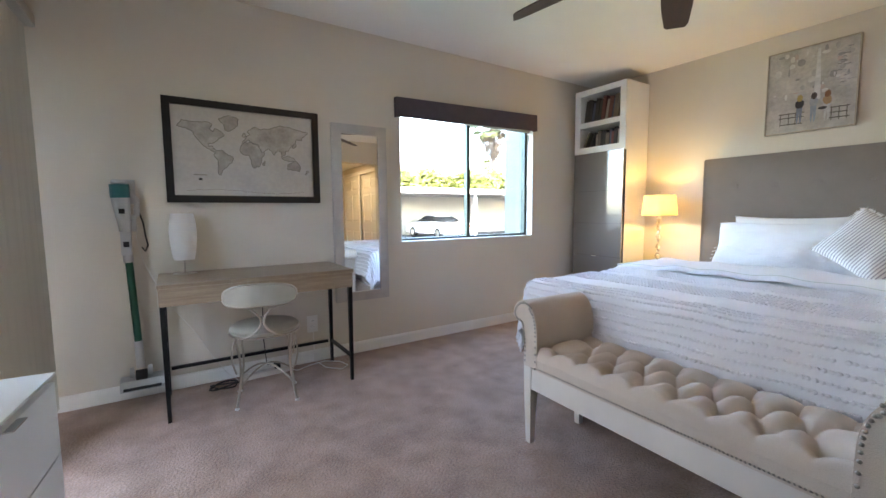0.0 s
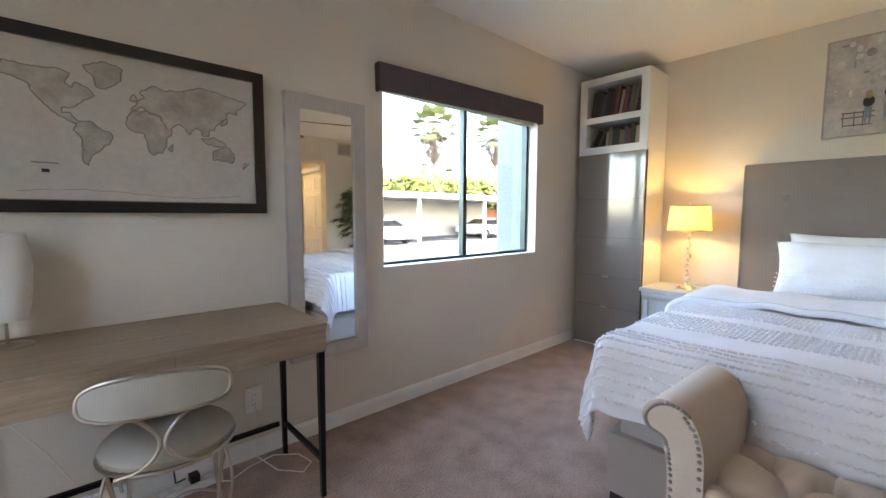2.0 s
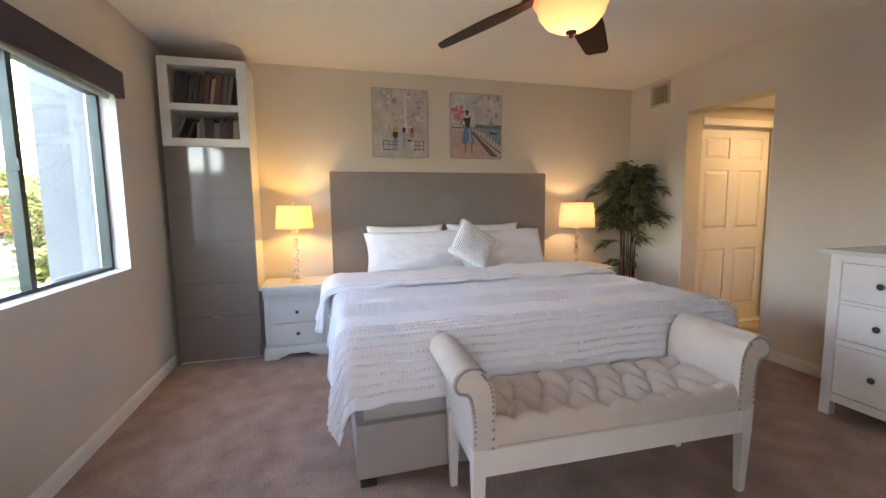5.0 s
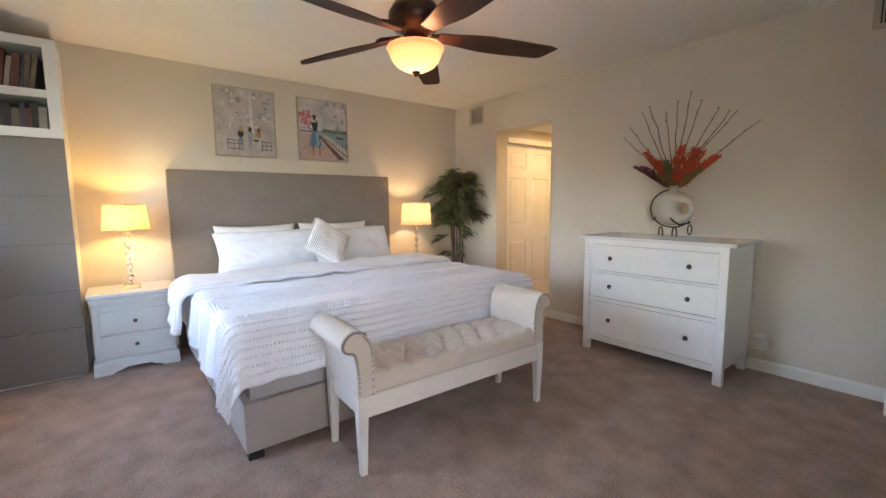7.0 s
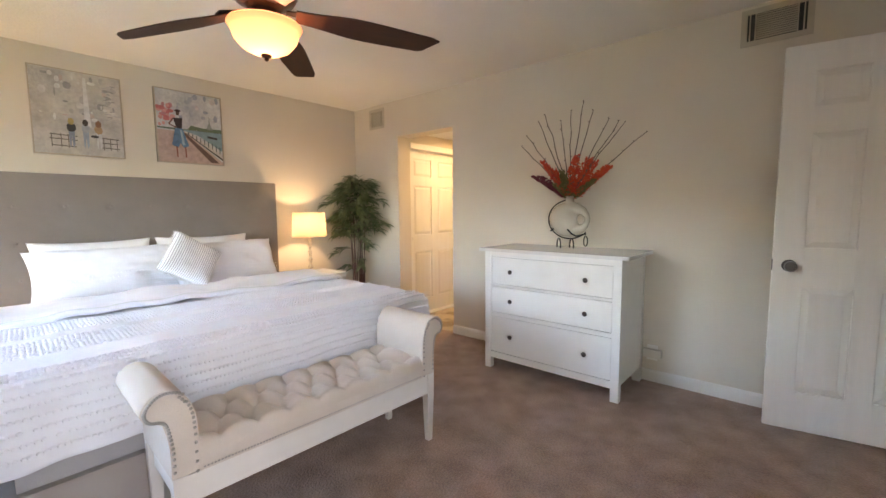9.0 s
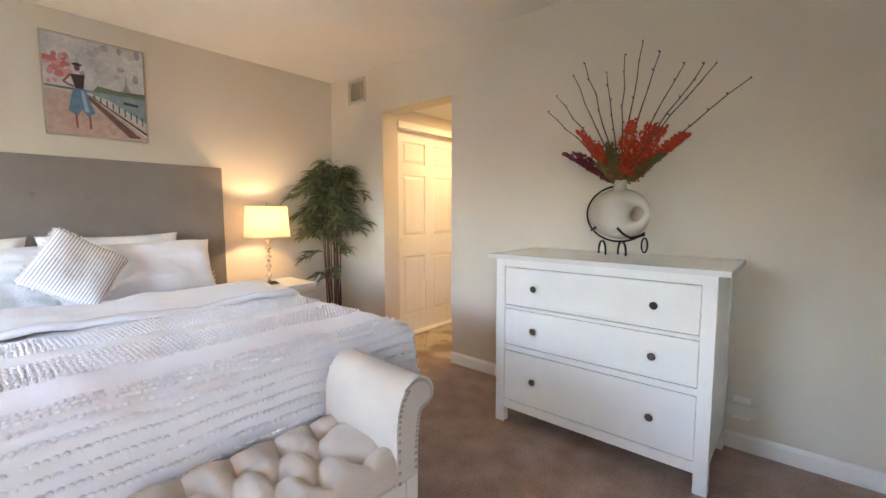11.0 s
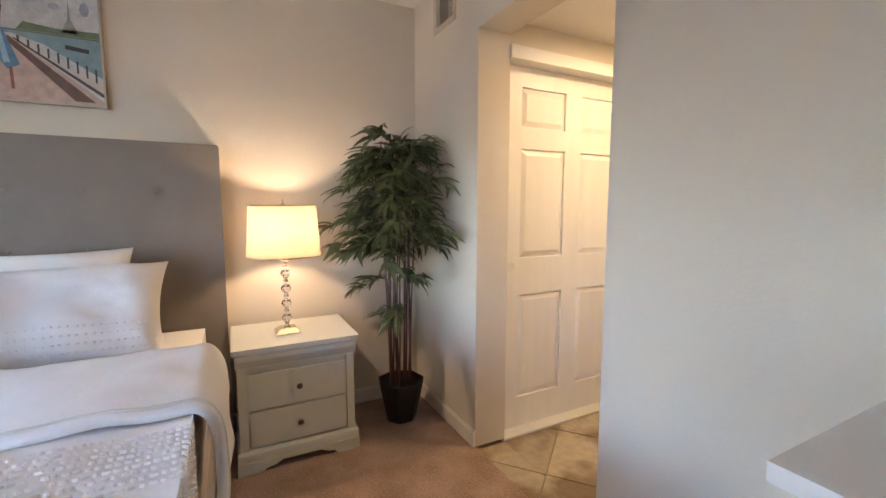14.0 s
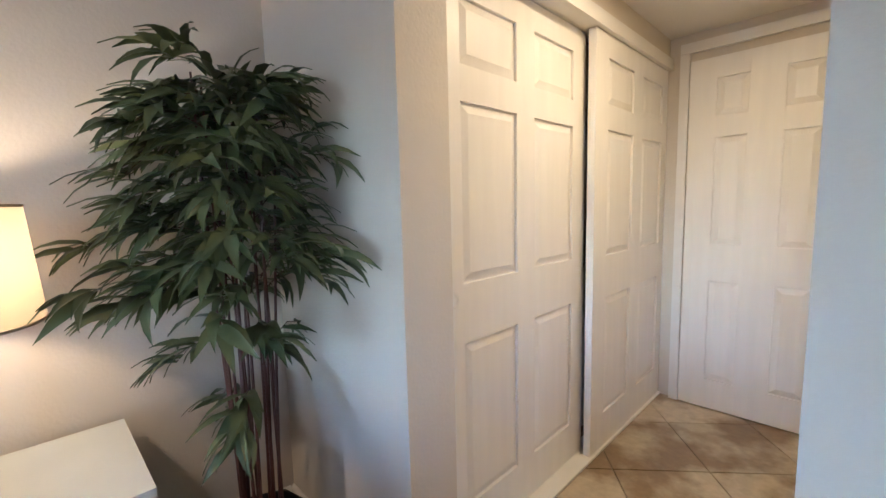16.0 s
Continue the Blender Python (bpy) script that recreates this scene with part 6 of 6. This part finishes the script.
part("cap", tube([(-0.006, 3.125, 1.262), (-0.006, 3.122, 1.2455)], 0.036, 20), M_PLAST, vac, bevel=0.004)
part("body", tube([(-0.004, 3.120, 1.1715), (0.000, 3.122, 1.11), (0.004, 3.125, 1.05), (0.006, 3.125, 0.985)], 0.044, 16, taper=0.026), M_PLAST, vac, bevel=0.004)
part("grip", tube([(0.030, 3.165, 1.215), (0.066, 3.17, 1.16), (0.062, 3.16, 1.08), (0.024, 3.14, 1.035)], 0.014, 10), M_PLAST, vac, smooth=True)
part("battery", box(0.024, 3.135, 0.985, 0.056, 3.175, 1.075), M_PLAST, vac, bevel=0.008)
part("neck", box(-0.016, 3.10, 0.855, 0.032, 3.15, 0.985), M_PLAST, vac, bevel=0.012)
part("lock_collar", tube([(0.010, 3.125, 0.8545), (0.012, 3.125, 0.812)], 0.024, 14), M_PLAST, vac, bevel=0.003)
part("release", box(-0.004, 3.094, 0.900, 0.022, 3.0995, 0.930), M_DARK, vac)
part("release", box(-0.012, 3.072, 1.085, 0.014, 3.079, 1.112), M_DARK, vac)
part("tube", tube([(0.013, 3.125, 0.8115), (0.029, 3.118, 0.36)], 0.0185, 16), M_GREEN, vac, "metallic green tube", smooth=True)
part("lower_neck", tube([(0.029, 3.118, 0.3595), (0.032, 3.11, 0.205)], 0.021, 14), M_PLAST, vac, bevel=0.003)
part("joint", tube([(0.008, 3.10, 0.165), (0.062, 3.10, 0.165)], 0.030, 14), M_DARK, vac, smooth=False)
for x in (-0.018, 0.068):
    part("wheel", tube([(x, 3.10, 0.185), (x + 0.018, 3.10, 0.185)], 0.029, 16), M_PLAST, vac, bevel=0.003)
b = prism([(3.055, 0.108), (3.060, 0.088), (3.19, 0.088), (3.195, 0.128), (3.16, 0.150), (3.085, 0.142)], "x", -0.066, 0.142)
part("floor_head", b, M_PLAST, vac, bevel=0.006)
part("head_slot", box(-0.050, 3.051, 0.096, 0.126, 3.0548, 0.112), M_DARK, vac)
strap = thing("strap_cable", pose(0, 0, 0), "dark grey cord looped beside the vacuum dock", "cable")
part("cord", tube([(0.085, 3.204, 1.13), (0.112, 3.195, 1.03), (0.118, 3.190, 0.96), (0.128, 3.190, 0.90), (0.112, 3.198, 0.865), (0.098, 3.204, 0.89)], 0.0045, 6), M_DARK, strap, smooth=True)
cab1 = thing("charger_cable", pose(0, 0, 0), "thin grey charger cable hanging along the wall to the outlet", "cable")
part("cord", tube([(0.07, 3.20, 1.12), (0.085, 3.204, 1.0), (0.075, 3.204, 0.95), (0.10, 3.204, 0.80), (0.17, 3.204, 0.62), (0.26, 3.204, 0.46), (0.36, 3.204, 0.30), (0.42, 3.19, 0.18), (0.50, 3.17, 0.05), (0.56, 3.12, 0.006)], 0.0028, 6), M_CREAMWOOD, cab1, smooth=True)
strip = thing("power_strip", pose(0.74, 3.13, 0.0, 0, 0, 4), "cream power strip lying by the baseboard under the desk", "power strip")
part("body", box(-0.16, -0.025, 0.0, 0.16, 0.025, 0.032), M_CREAMWOOD, strip, bevel=0.004)
for i in range(5):
    part("socket", box(-0.125 + i * 0.055, -0.014, 0.0325, -0.095 + i * 0.055, 0.014, 0.034), M_TRIM, strip)
part("plug", box(0.04, -0.02, 0.0345, 0.075, 0.02, 0.065), M_DARK, strip, "black plug", bevel=0.004)
coil = thing("cable_coil", pose(0.47, 3.06, 0.0), "loosely coiled black power cable on the carpet", "cable")
pts = []
for i in range(90):
    a = i * 0.21
    pts.append((0.075 * math.cos(a) * (1 + 0.12 * math.sin(i * 0.5)), 0.045 * math.sin(a) * (1 + 0.1 * math.cos(i * 0.4)), 0.006 + 0.018 * (0.5 + 0.5 * math.sin(i * 0.31))))
part("cord", tube(pts, 0.0045, 6), M_DARK, coil, smooth=True)
wc = thing("white_cable", pose(0, 0, 0), "white cable running along the carpet from desk to outlet", "cable")
part("cord", tube([(0.80, 3.12, 0.035), (0.92, 3.08, 0.006), (1.02, 3.13, 0.006), (1.13, 3.15, 0.006), (1.22, 3.08, 0.006), (1.24, 2.98, 0.006), (1.18, 2.93, 0.006), (1.10, 3.02, 0.006), (1.06, 3.16, 0.02), (1.065, 3.19, 0.26)], 0.003, 6), M_TRIM, wc, smooth=True)
bc = thing("black_cable", pose(0, 0, 0), "black cable hanging from the desk down to the strip", "cable")
part("cord", tube([(0.765, 3.13, 0.06), (0.72, 3.05, 0.10), (0.70, 3.02, 0.30), (0.71, 3.05, 0.50), (0.70, 3.08, 0.616)], 0.003, 6), M_DARK, bc, smooth=True)

# ---- white chest by the patio side ----
ch = thing("white_chest", pose(-0.04, 1.71, 0, 0, 0, -5.7), "low white chest of drawers with glass top and small chrome tabs", "chest of drawers")
M_CHEST = mat("chest_white", (0.66, 0.66, 0.64), 0.35, var=0.04, scale=5)
part("carcass", box(-0.38, -0.80, 0.0, -0.022, 0.0, 0.650), M_CHEST, ch, bevel=0.001)
part("glass_top", box(-0.382, -0.802, 0.6505, 0.0, 0.002, 0.658), mat("white_glass", (0.70, 0.74, 0.74), 0.06, coat=0.5), ch, bevel=0.001)
for z0, z1 in ((0.435, 0.632), (0.235, 0.431), (0.035, 0.231)):
    fr = part("drawer_front", box(-0.0215, -0.798, z0, -0.0015, -0.002, z1), M_CHEST, ch, bevel=0.001)
    part("tab_handle", box(-0.0012, -0.30, z1 - 0.002, 0.016, -0.23, z1 + 0.001), M_CHROME, fr, "chrome tab")

# ---- hall light ----
hl = thing("hall_downlight", pose(2.95, -2.0, 0), "small round recessed ceiling light in the hall, lit", "ceiling light")
part("trim", lathe([(0.075, 2.0995), (0.095, 2.0995), (0.092, 2.090), (0.078, 2.088), (0.075, 2.0995)], 32), M_TRIM, hl, smooth=True)
part("lens", lathe([(0.0, 2.096), (0.074, 2.096), (0.074, 2.0985), (0.0, 2.0985)], 32), mat("lit_lens", (0.9, 0.8, 0.6), 0.5, emit=(1.0, 0.72, 0.4), power=0.8), hl)

# ---- outside ----
GZ = -0.45
M_ASPHALT = mat("asphalt", (0.045, 0.046, 0.046), 0.9, var=0.25, scale=0.8, bump=0.5, bscale=60, fine=0.2)
M_GRASS = mat("lawn", (0.07, 0.11, 0.025), 0.9, var=0.5, scale=5, bump=1.0, bscale=40)
M_CAR = mat("car_paint_white", (0.72, 0.73, 0.74), 0.2, coat=0.8)
M_CAR2 = mat("car_paint_silver", (0.35, 0.38, 0.42), 0.25, metal=0.4, coat=0.8)
M_CARGLASS = mat("car_glass", (0.02, 0.025, 0.03), 0.05, coat=0.5)
M_TYRE = mat("tyre", (0.015, 0.015, 0.015), 0.8)
M_HEDGE = mat("hedge_leaf", (0.115, 0.120, 0.012), 0.7, var=0.5, scale=2, color2=(0.060, 0.080, 0.010))
M_PALM = mat("palm_frond", (0.105, 0.12, 0.035), 0.6, var=0.4, scale=1.5)
M_THATCH = mat("palm_thatch", (0.10, 0.07, 0.045), 0.95, var=0.4, scale=3)
M_TRUNK = mat("palm_trunk", (0.10, 0.075, 0.06), 0.9, var=0.3, scale=4, bump=0.6, bscale=8)
M_PORT = mat("carport_paint", (0.36, 0.34, 0.31), 0.7, var=0.06, scale=1)
M_BRICKRED = mat("red_wall", (0.30, 0.10, 0.06), 0.85, var=0.2, scale=3)
struct("ground", box(-200, NY + 0.17, GZ - 0.2, 300, 400, GZ), M_ASPHALT)
struct("ground_south", box(-200, -200, GZ - 0.2, 300, NY + 0.165, GZ - 0.001), M_ASPHALT)
struct("lawn", box(-8, NY + 0.6, GZ + 0.0005, 30, 9.5, GZ + 0.05), M_GRASS)
struct("kerb", box(-8, 9.502, GZ + 0.0005, 30, 9.65, GZ + 0.10), M_PORT)
struct("exterior_pilaster", box(3.29, NY + 0.162, GZ, 3.75, 3.63, 2.75), M_STUCCO, "white stucco wall beside the window")
# unseen wall, added and made tall to hold back low western sky light
struct("sky_blocker_wall", box(-3.2, -1.5, GZ, -3.05, 6.0, 2.05), M_STUCCO)
struct("patio_slab", box(-3.04, -0.2, GZ + 0.001, WX - 0.16, 4.5, -0.03), mat("patio_concrete", (0.45, 0.43, 0.40), 0.8, var=0.15, scale=2, bump=0.2))
# unseen slab, added to cut the sky's light into the patio door
struct("sky_blocker_roof", box(-2.1, 1.75, 2.45, WX - 0.165, 6.0, 2.60), M_PORT)
cp = thing("carport", pose(0, 0, 0), "long cream carport with flat roof and square posts", "carport")
part("roof", box(2, 18.3, 2.10, 62, 25.0, 2.26), M_PORT, cp)
part("fascia", box(2, 18.16, 2.02, 62, 18.299, 2.30), M_PORT, cp, bevel=0.01)
part("back_wall", box(2, 24.6, GZ, 26.5, 24.8, 2.0995), M_PORT, cp)
part("red_wall", box(26.51, 24.6, GZ, 62, 24.8, 1.6), M_BRICKRED, cp, "dull red rear wall")
for k in range(11):
    x = 4.0 + 5.15 * k
    part("post", box(x, 18.42, GZ, x + 0.16, 18.58, 2.0995), M_PORT, cp)
for k in range(14):
    struct("parking_line", box(1.0, 15.2, GZ + 0.001, 60, 15.32, GZ + 0.004) if k == 0 else box(4.0 + 2.57 * k, 18.8, GZ + 0.001, 4.1 + 2.57 * k, 24.0, GZ + 0.004), M_TRIM)


def car(m, paint_, label):
    """A low coupe 4.6 m long with its nose along +y."""
    o = thing("car", m, label, "car", "cars in the carport")
    prof = [(-2.28, 0.32), (-2.30, 0.62), (-2.22, 0.90), (-1.5, 0.96), (-0.95, 0.97), (-0.55, 1.27), (0.0, 1.33), (0.5, 1.28), (1.15, 0.93), (1.75, 0.84), (2.20, 0.70), (2.30, 0.50), (2.26, 0.30)]
    bm = prism([(y, z) for y, z in prof[:5]] + [(1.15, 0.93)] + prof[9:], "x", -0.88, 0.88)
    part("body", bm, paint_, o, bevel=0.09, seg=3, smooth=True)
    bm = bmesh.new()
    lo = [(-0.80, -1.35, 0.94), (0.80, -1.35, 0.94), (0.80, 1.20, 0.90), (-0.80, 1.20, 0.90)]
    hi = [(-0.60, -0.60, 1.30), (0.60, -0.60, 1.30), (0.60, 0.35, 1.31), (-0.60, 0.35, 1.31)]
    a_ = [bm.verts.new(p_) for p_ in lo]
    b_ = [bm.verts.new(p_) for p_ in hi]
    for i in range(4):
        bm.faces.new((a_[i], a_[(i + 1) % 4], b_[(i + 1) % 4], b_[i]))
    bm.faces.new(b_)
    bm.faces.new(a_[::-1])
    part("windows", bm, M_CARGLASS, o, bevel=0.03, smooth=True)
    part("roof", box(-0.57, -0.58, 1.305, 0.57, 0.33, 1.335), paint_, o, bevel=0.012)
    for y in (-1.38, 1.42):
        for x in (-0.80, 0.80):
            w_ = tube([(x - 0.1, y, 0.31), (x + 0.1, y, 0.31)], 0.31, 20)
            wh = part("wheel", w_, M_TYRE, o)
            part("rim", tube([(x - 0.105, y, 0.31), (x + 0.105, y, 0.31)], 0.19, 12), M_CHROME, wh)
    for x in (-0.65, 0.65):
        part("tail_light", box(x - 0.16, -2.315, 0.66, x + 0.16, -2.27, 0.78), M_RED, o)
    part("number_plate", box(-0.17, -2.325, 0.48, 0.17, -2.29, 0.60), M_TRIM, o)


car(pose(22.7, 21.4, GZ, 0, 0, -8), M_CAR, "white coupe parked in the carport bay")
car(pose(26.6, 21.6, GZ, 0, 0, -4), M_CAR2, "silver car parked in the carport next bay")
car(pose(13.5, 21.0, GZ, 0, 0, 0), M_CAR, "white car parked in the carport near a post")


def leaf_cloud(name, parent, centre, size, n, leaf, material, seed):
    """A ragged mass of small leaf faces inside an uneven rounded shape."""
    r_ = random.Random(seed)
    bm = bmesh.new()
    for k in range(n):
        d = Vector((r_.gauss(0, 1), r_.gauss(0, 1), r_.gauss(0, 1))).normalized()
        rad = r_.uniform(0.45, 1.0) * (1 + 0.3 * noise.noise(d * 2.5 + Vector((seed, 0, 0))))
        c_ = Vector(centre) + Vector((d.x * size[0], d.y * size[1], d.z * size[2])) * rad
        t_ = Vector((r_.gauss(0, 1), r_.gauss(0, 1), r_.gauss(0, 1))).normalized()
        s_ = t_.orthogonal().normalized() * leaf * 0.4
        t_ = t_ * leaf * r_.uniform(0.6, 1.2)
        vs = [bm.verts.new(c_ - t_), bm.verts.new(c_ + s_), bm.verts.new(c_ + t_), bm.verts.new(c_ - s_)]
        bm.faces.new(vs)
    return part(name, bm, material, parent)


rng = random.Random(77)
for k in range(13):
    h_ = thing("hedge_bush", pose(6 + k * 3.6, 27.0 + rng.uniform(-0.5, 1.0), GZ), "yellow-green leafy bush behind the carport roof", "bush", "bushes behind the carport")
    part("stem", tube([(0, 0, 0), (0.1, 0, 3.3)], 0.12, 8), M_TRUNK, h_)
    leaf_cloud("crown", h_, (0, 0, 3.4), (2.5, 1.4, 1.35 + rng.uniform(-0.25, 0.45)), 2600, 0.27, M_HEDGE, k + 1)


for m_, sz, n_, label_ in ((pose(12.6, 8.6, GZ), (0.9, 0.8, 1.25), 2200, "tall leafy green bush on the lawn outside the window"), (pose(10.9, 7.6, GZ), (0.5, 0.45, 0.45), 900, "low rounded green bush on the lawn outside")):
    h_ = thing("garden_bush", m_, label_, "bush")
    part("stem", tube([(0, 0, 0), (0.05, 0, sz[2])], 0.06, 8), M_TRUNK, h_)
    leaf_cloud("crown", h_, (0, 0, sz[2] * 1.02), sz, n_, 0.10, M_HEDGE, int(sz[0] * 20))


def palm(m, H, label, crown=1.0):
    o = thing("palm_tree", m, label, "palm tree", "fan palms")
    bm = lathe([(0.0, 0.0), (0.42, 0.0), (0.32, 0.8), (0.26, H * 0.5), (0.25, H - 1.0), (0.0, H)], 14)
    part("trunk", bm, M_TRUNK, o, smooth=True)
    bm = bmesh.new()
    r_ = random.Random(int(H * 100))
    for k in range(900):
        a = r_.uniform(0, 6.283)
        z = H - 0.4 - 2.9 * r_.random()
        rr = 0.30 + 0.75 * crown * math.sin(math.pi * min(1, (H - z) / 3.3)) * r_.uniform(0.6, 1.0)
        p_ = Vector((rr * math.cos(a), rr * math.sin(a), z))
        d = Vector((math.cos(a) * 0.2, math.sin(a) * 0.2, -1)).normalized() * r_.uniform(0.3, 0.6)
        s_ = Vector((-math.sin(a), math.cos(a), 0)) * 0.06
        bm.faces.new([bm.verts.new(p_ - s_), bm.verts.new(p_ + s_), bm.verts.new(p_ + d)])
    part("dead_frond_skirt", bm, M_THATCH, o)
    for k in range(34):
        a, up = k * 2.39996, radians(75 - 105 * (k / 34) ** 0.8)
        bm = bmesh.new()
        L = 1.15 * crown
        dirv = Vector((math.cos(a) * math.cos(up), math.sin(a) * math.cos(up), math.sin(up)))
        base, hub = Vector((0, 0, H - 0.3)), Vector((0, 0, H - 0.3)) + dirv * L
        tube([base, base.lerp(hub, 0.5) + Vector((0, 0, 0.05)), hub], 0.025, 5, bm)
        side = dirv.cross(Vector((0, 0, 1)))
        side = side.normalized() if side.length > 0.05 else Vector((1, 0, 0))
        nor = side.cross(dirv).normalized()
        for j in range(23):
            b_ = radians(-105 + 210 * j / 22)
            dd = (dirv * math.cos(b_) + side * math.sin(b_)).normalized()
            ll = 0.95 * crown * (1 - 0.25 * abs(b_) / 1.9)
            tip = hub + dd * ll + Vector((0, 0, -0.22 * ll))
            w_ = nor.cross(dd).normalized() * 0.062
            mid = hub + dd * ll * 0.55
            bm.faces.new([bm.verts.new(hub), bm.verts.new(mid + w_), bm.verts.new(tip), bm.verts.new(mid - w_)])
        part("frond", bm, M_PALM, o)
    return o


palm(pose(28.0, 33.0, GZ), 10.4, "tall fan palm with shaggy skirt beyond the carport", 1.5)
palm(pose(37.4, 33.0, GZ), 10.9, "tall fan palm with dense crown farther along the carport", 1.6)
palm(pose(62.0, 45.0, GZ), 12.0, "slender fan palm at the far end")
palm(pose(74.0, 90.0, GZ), 14.5, "small distant fan palm")
palm(pose(85.0, 92.0, GZ), 14.0, "small distant fan palm")
hs = thing("far_house", pose(60, 62, GZ), "low pale stucco house with a flat roof in the distance", "house")
part("wall", box(-26, 0, 0, 22, 10, 5.6), M_PORT, hs)
part("roof", box(-27, -0.8, 5.6, 23, 10.8, 6.0), M_PORT, hs)
for k in range(8):
    w_ = part("window", box(-22 + k * 5.4, -0.06, 2.6, -20 + k * 5.4, -0.001, 4.0), M_CARGLASS, hs)

# ---- hall floor tiles, laid on the diagonal ----
TS = 0.42
ta = radians(40)
cc_, ss_ = math.cos(ta), math.sin(ta)


def clip(poly, inside, cut):
    out = []
    for i, p_ in enumerate(poly):
        q_ = poly[(i + 1) % len(poly)]
        a_, b_ = inside(p_), inside(q_)
        if a_:
            out.append(p_)
        if a_ != b_:
            out.append(cut(p_, q_))
    return out


def clip_rect(poly, x0, y0, x1, y1):
    for ax, val, sg in ((0, x0, 1), (0, x1, -1), (1, y0, 1), (1, y1, -1)):
        def cut(p_, q_, ax=ax, val=val):
            t_ = (val - p_[ax]) / (q_[ax] - p_[ax])
            return (p_[0] + (q_[0] - p_[0]) * t_, p_[1] + (q_[1] - p_[1]) * t_)
        poly = clip(poly, lambda p_, ax=ax, val=val, sg=sg: (p_[ax] - val) * sg >= 0, cut)
        if len(poly) < 3:
            return []
    return poly


hall_floor = bpy.data.objects["hall_floor"]
ox, oy = 3.06, -2.557
for i in range(-6, 8):
    for j in range(-6, 8):
        g = 0.003
        sq = [(i * TS + g, j * TS + g), ((i + 1) * TS - g, j * TS + g), ((i + 1) * TS - g, (j + 1) * TS - g), (i * TS + g, (j + 1) * TS - g)]
        poly = [(ox + u * cc_ - v * ss_, oy + u * ss_ + v * cc_) for u, v in sq]
        pieces = []
        if any(p_[1] < SY - 0.18 for p_ in poly):
            pieces.append(clip_rect(poly, HX0 + 0.001, HY + 0.001, 3.474, SY - 0.1805))
        pieces.append(clip_rect(poly, OPEN[0] + 0.001, SY - 0.18, OPEN[1] - 0.001, SY - 0.011))
        for poly_ in pieces:
            area = abs(sum(poly_[k][0] * poly_[(k + 1) % len(poly_)][1] - poly_[(k + 1) % len(poly_)][0] * poly_[k][1] for k in range(len(poly_)))) / 2 if poly_ else 0
            if area > 0.0004:
                part("tile", prism(poly_, "z", HZ - 0.0088, HZ - 0.001), M_TILE, hall_floor)
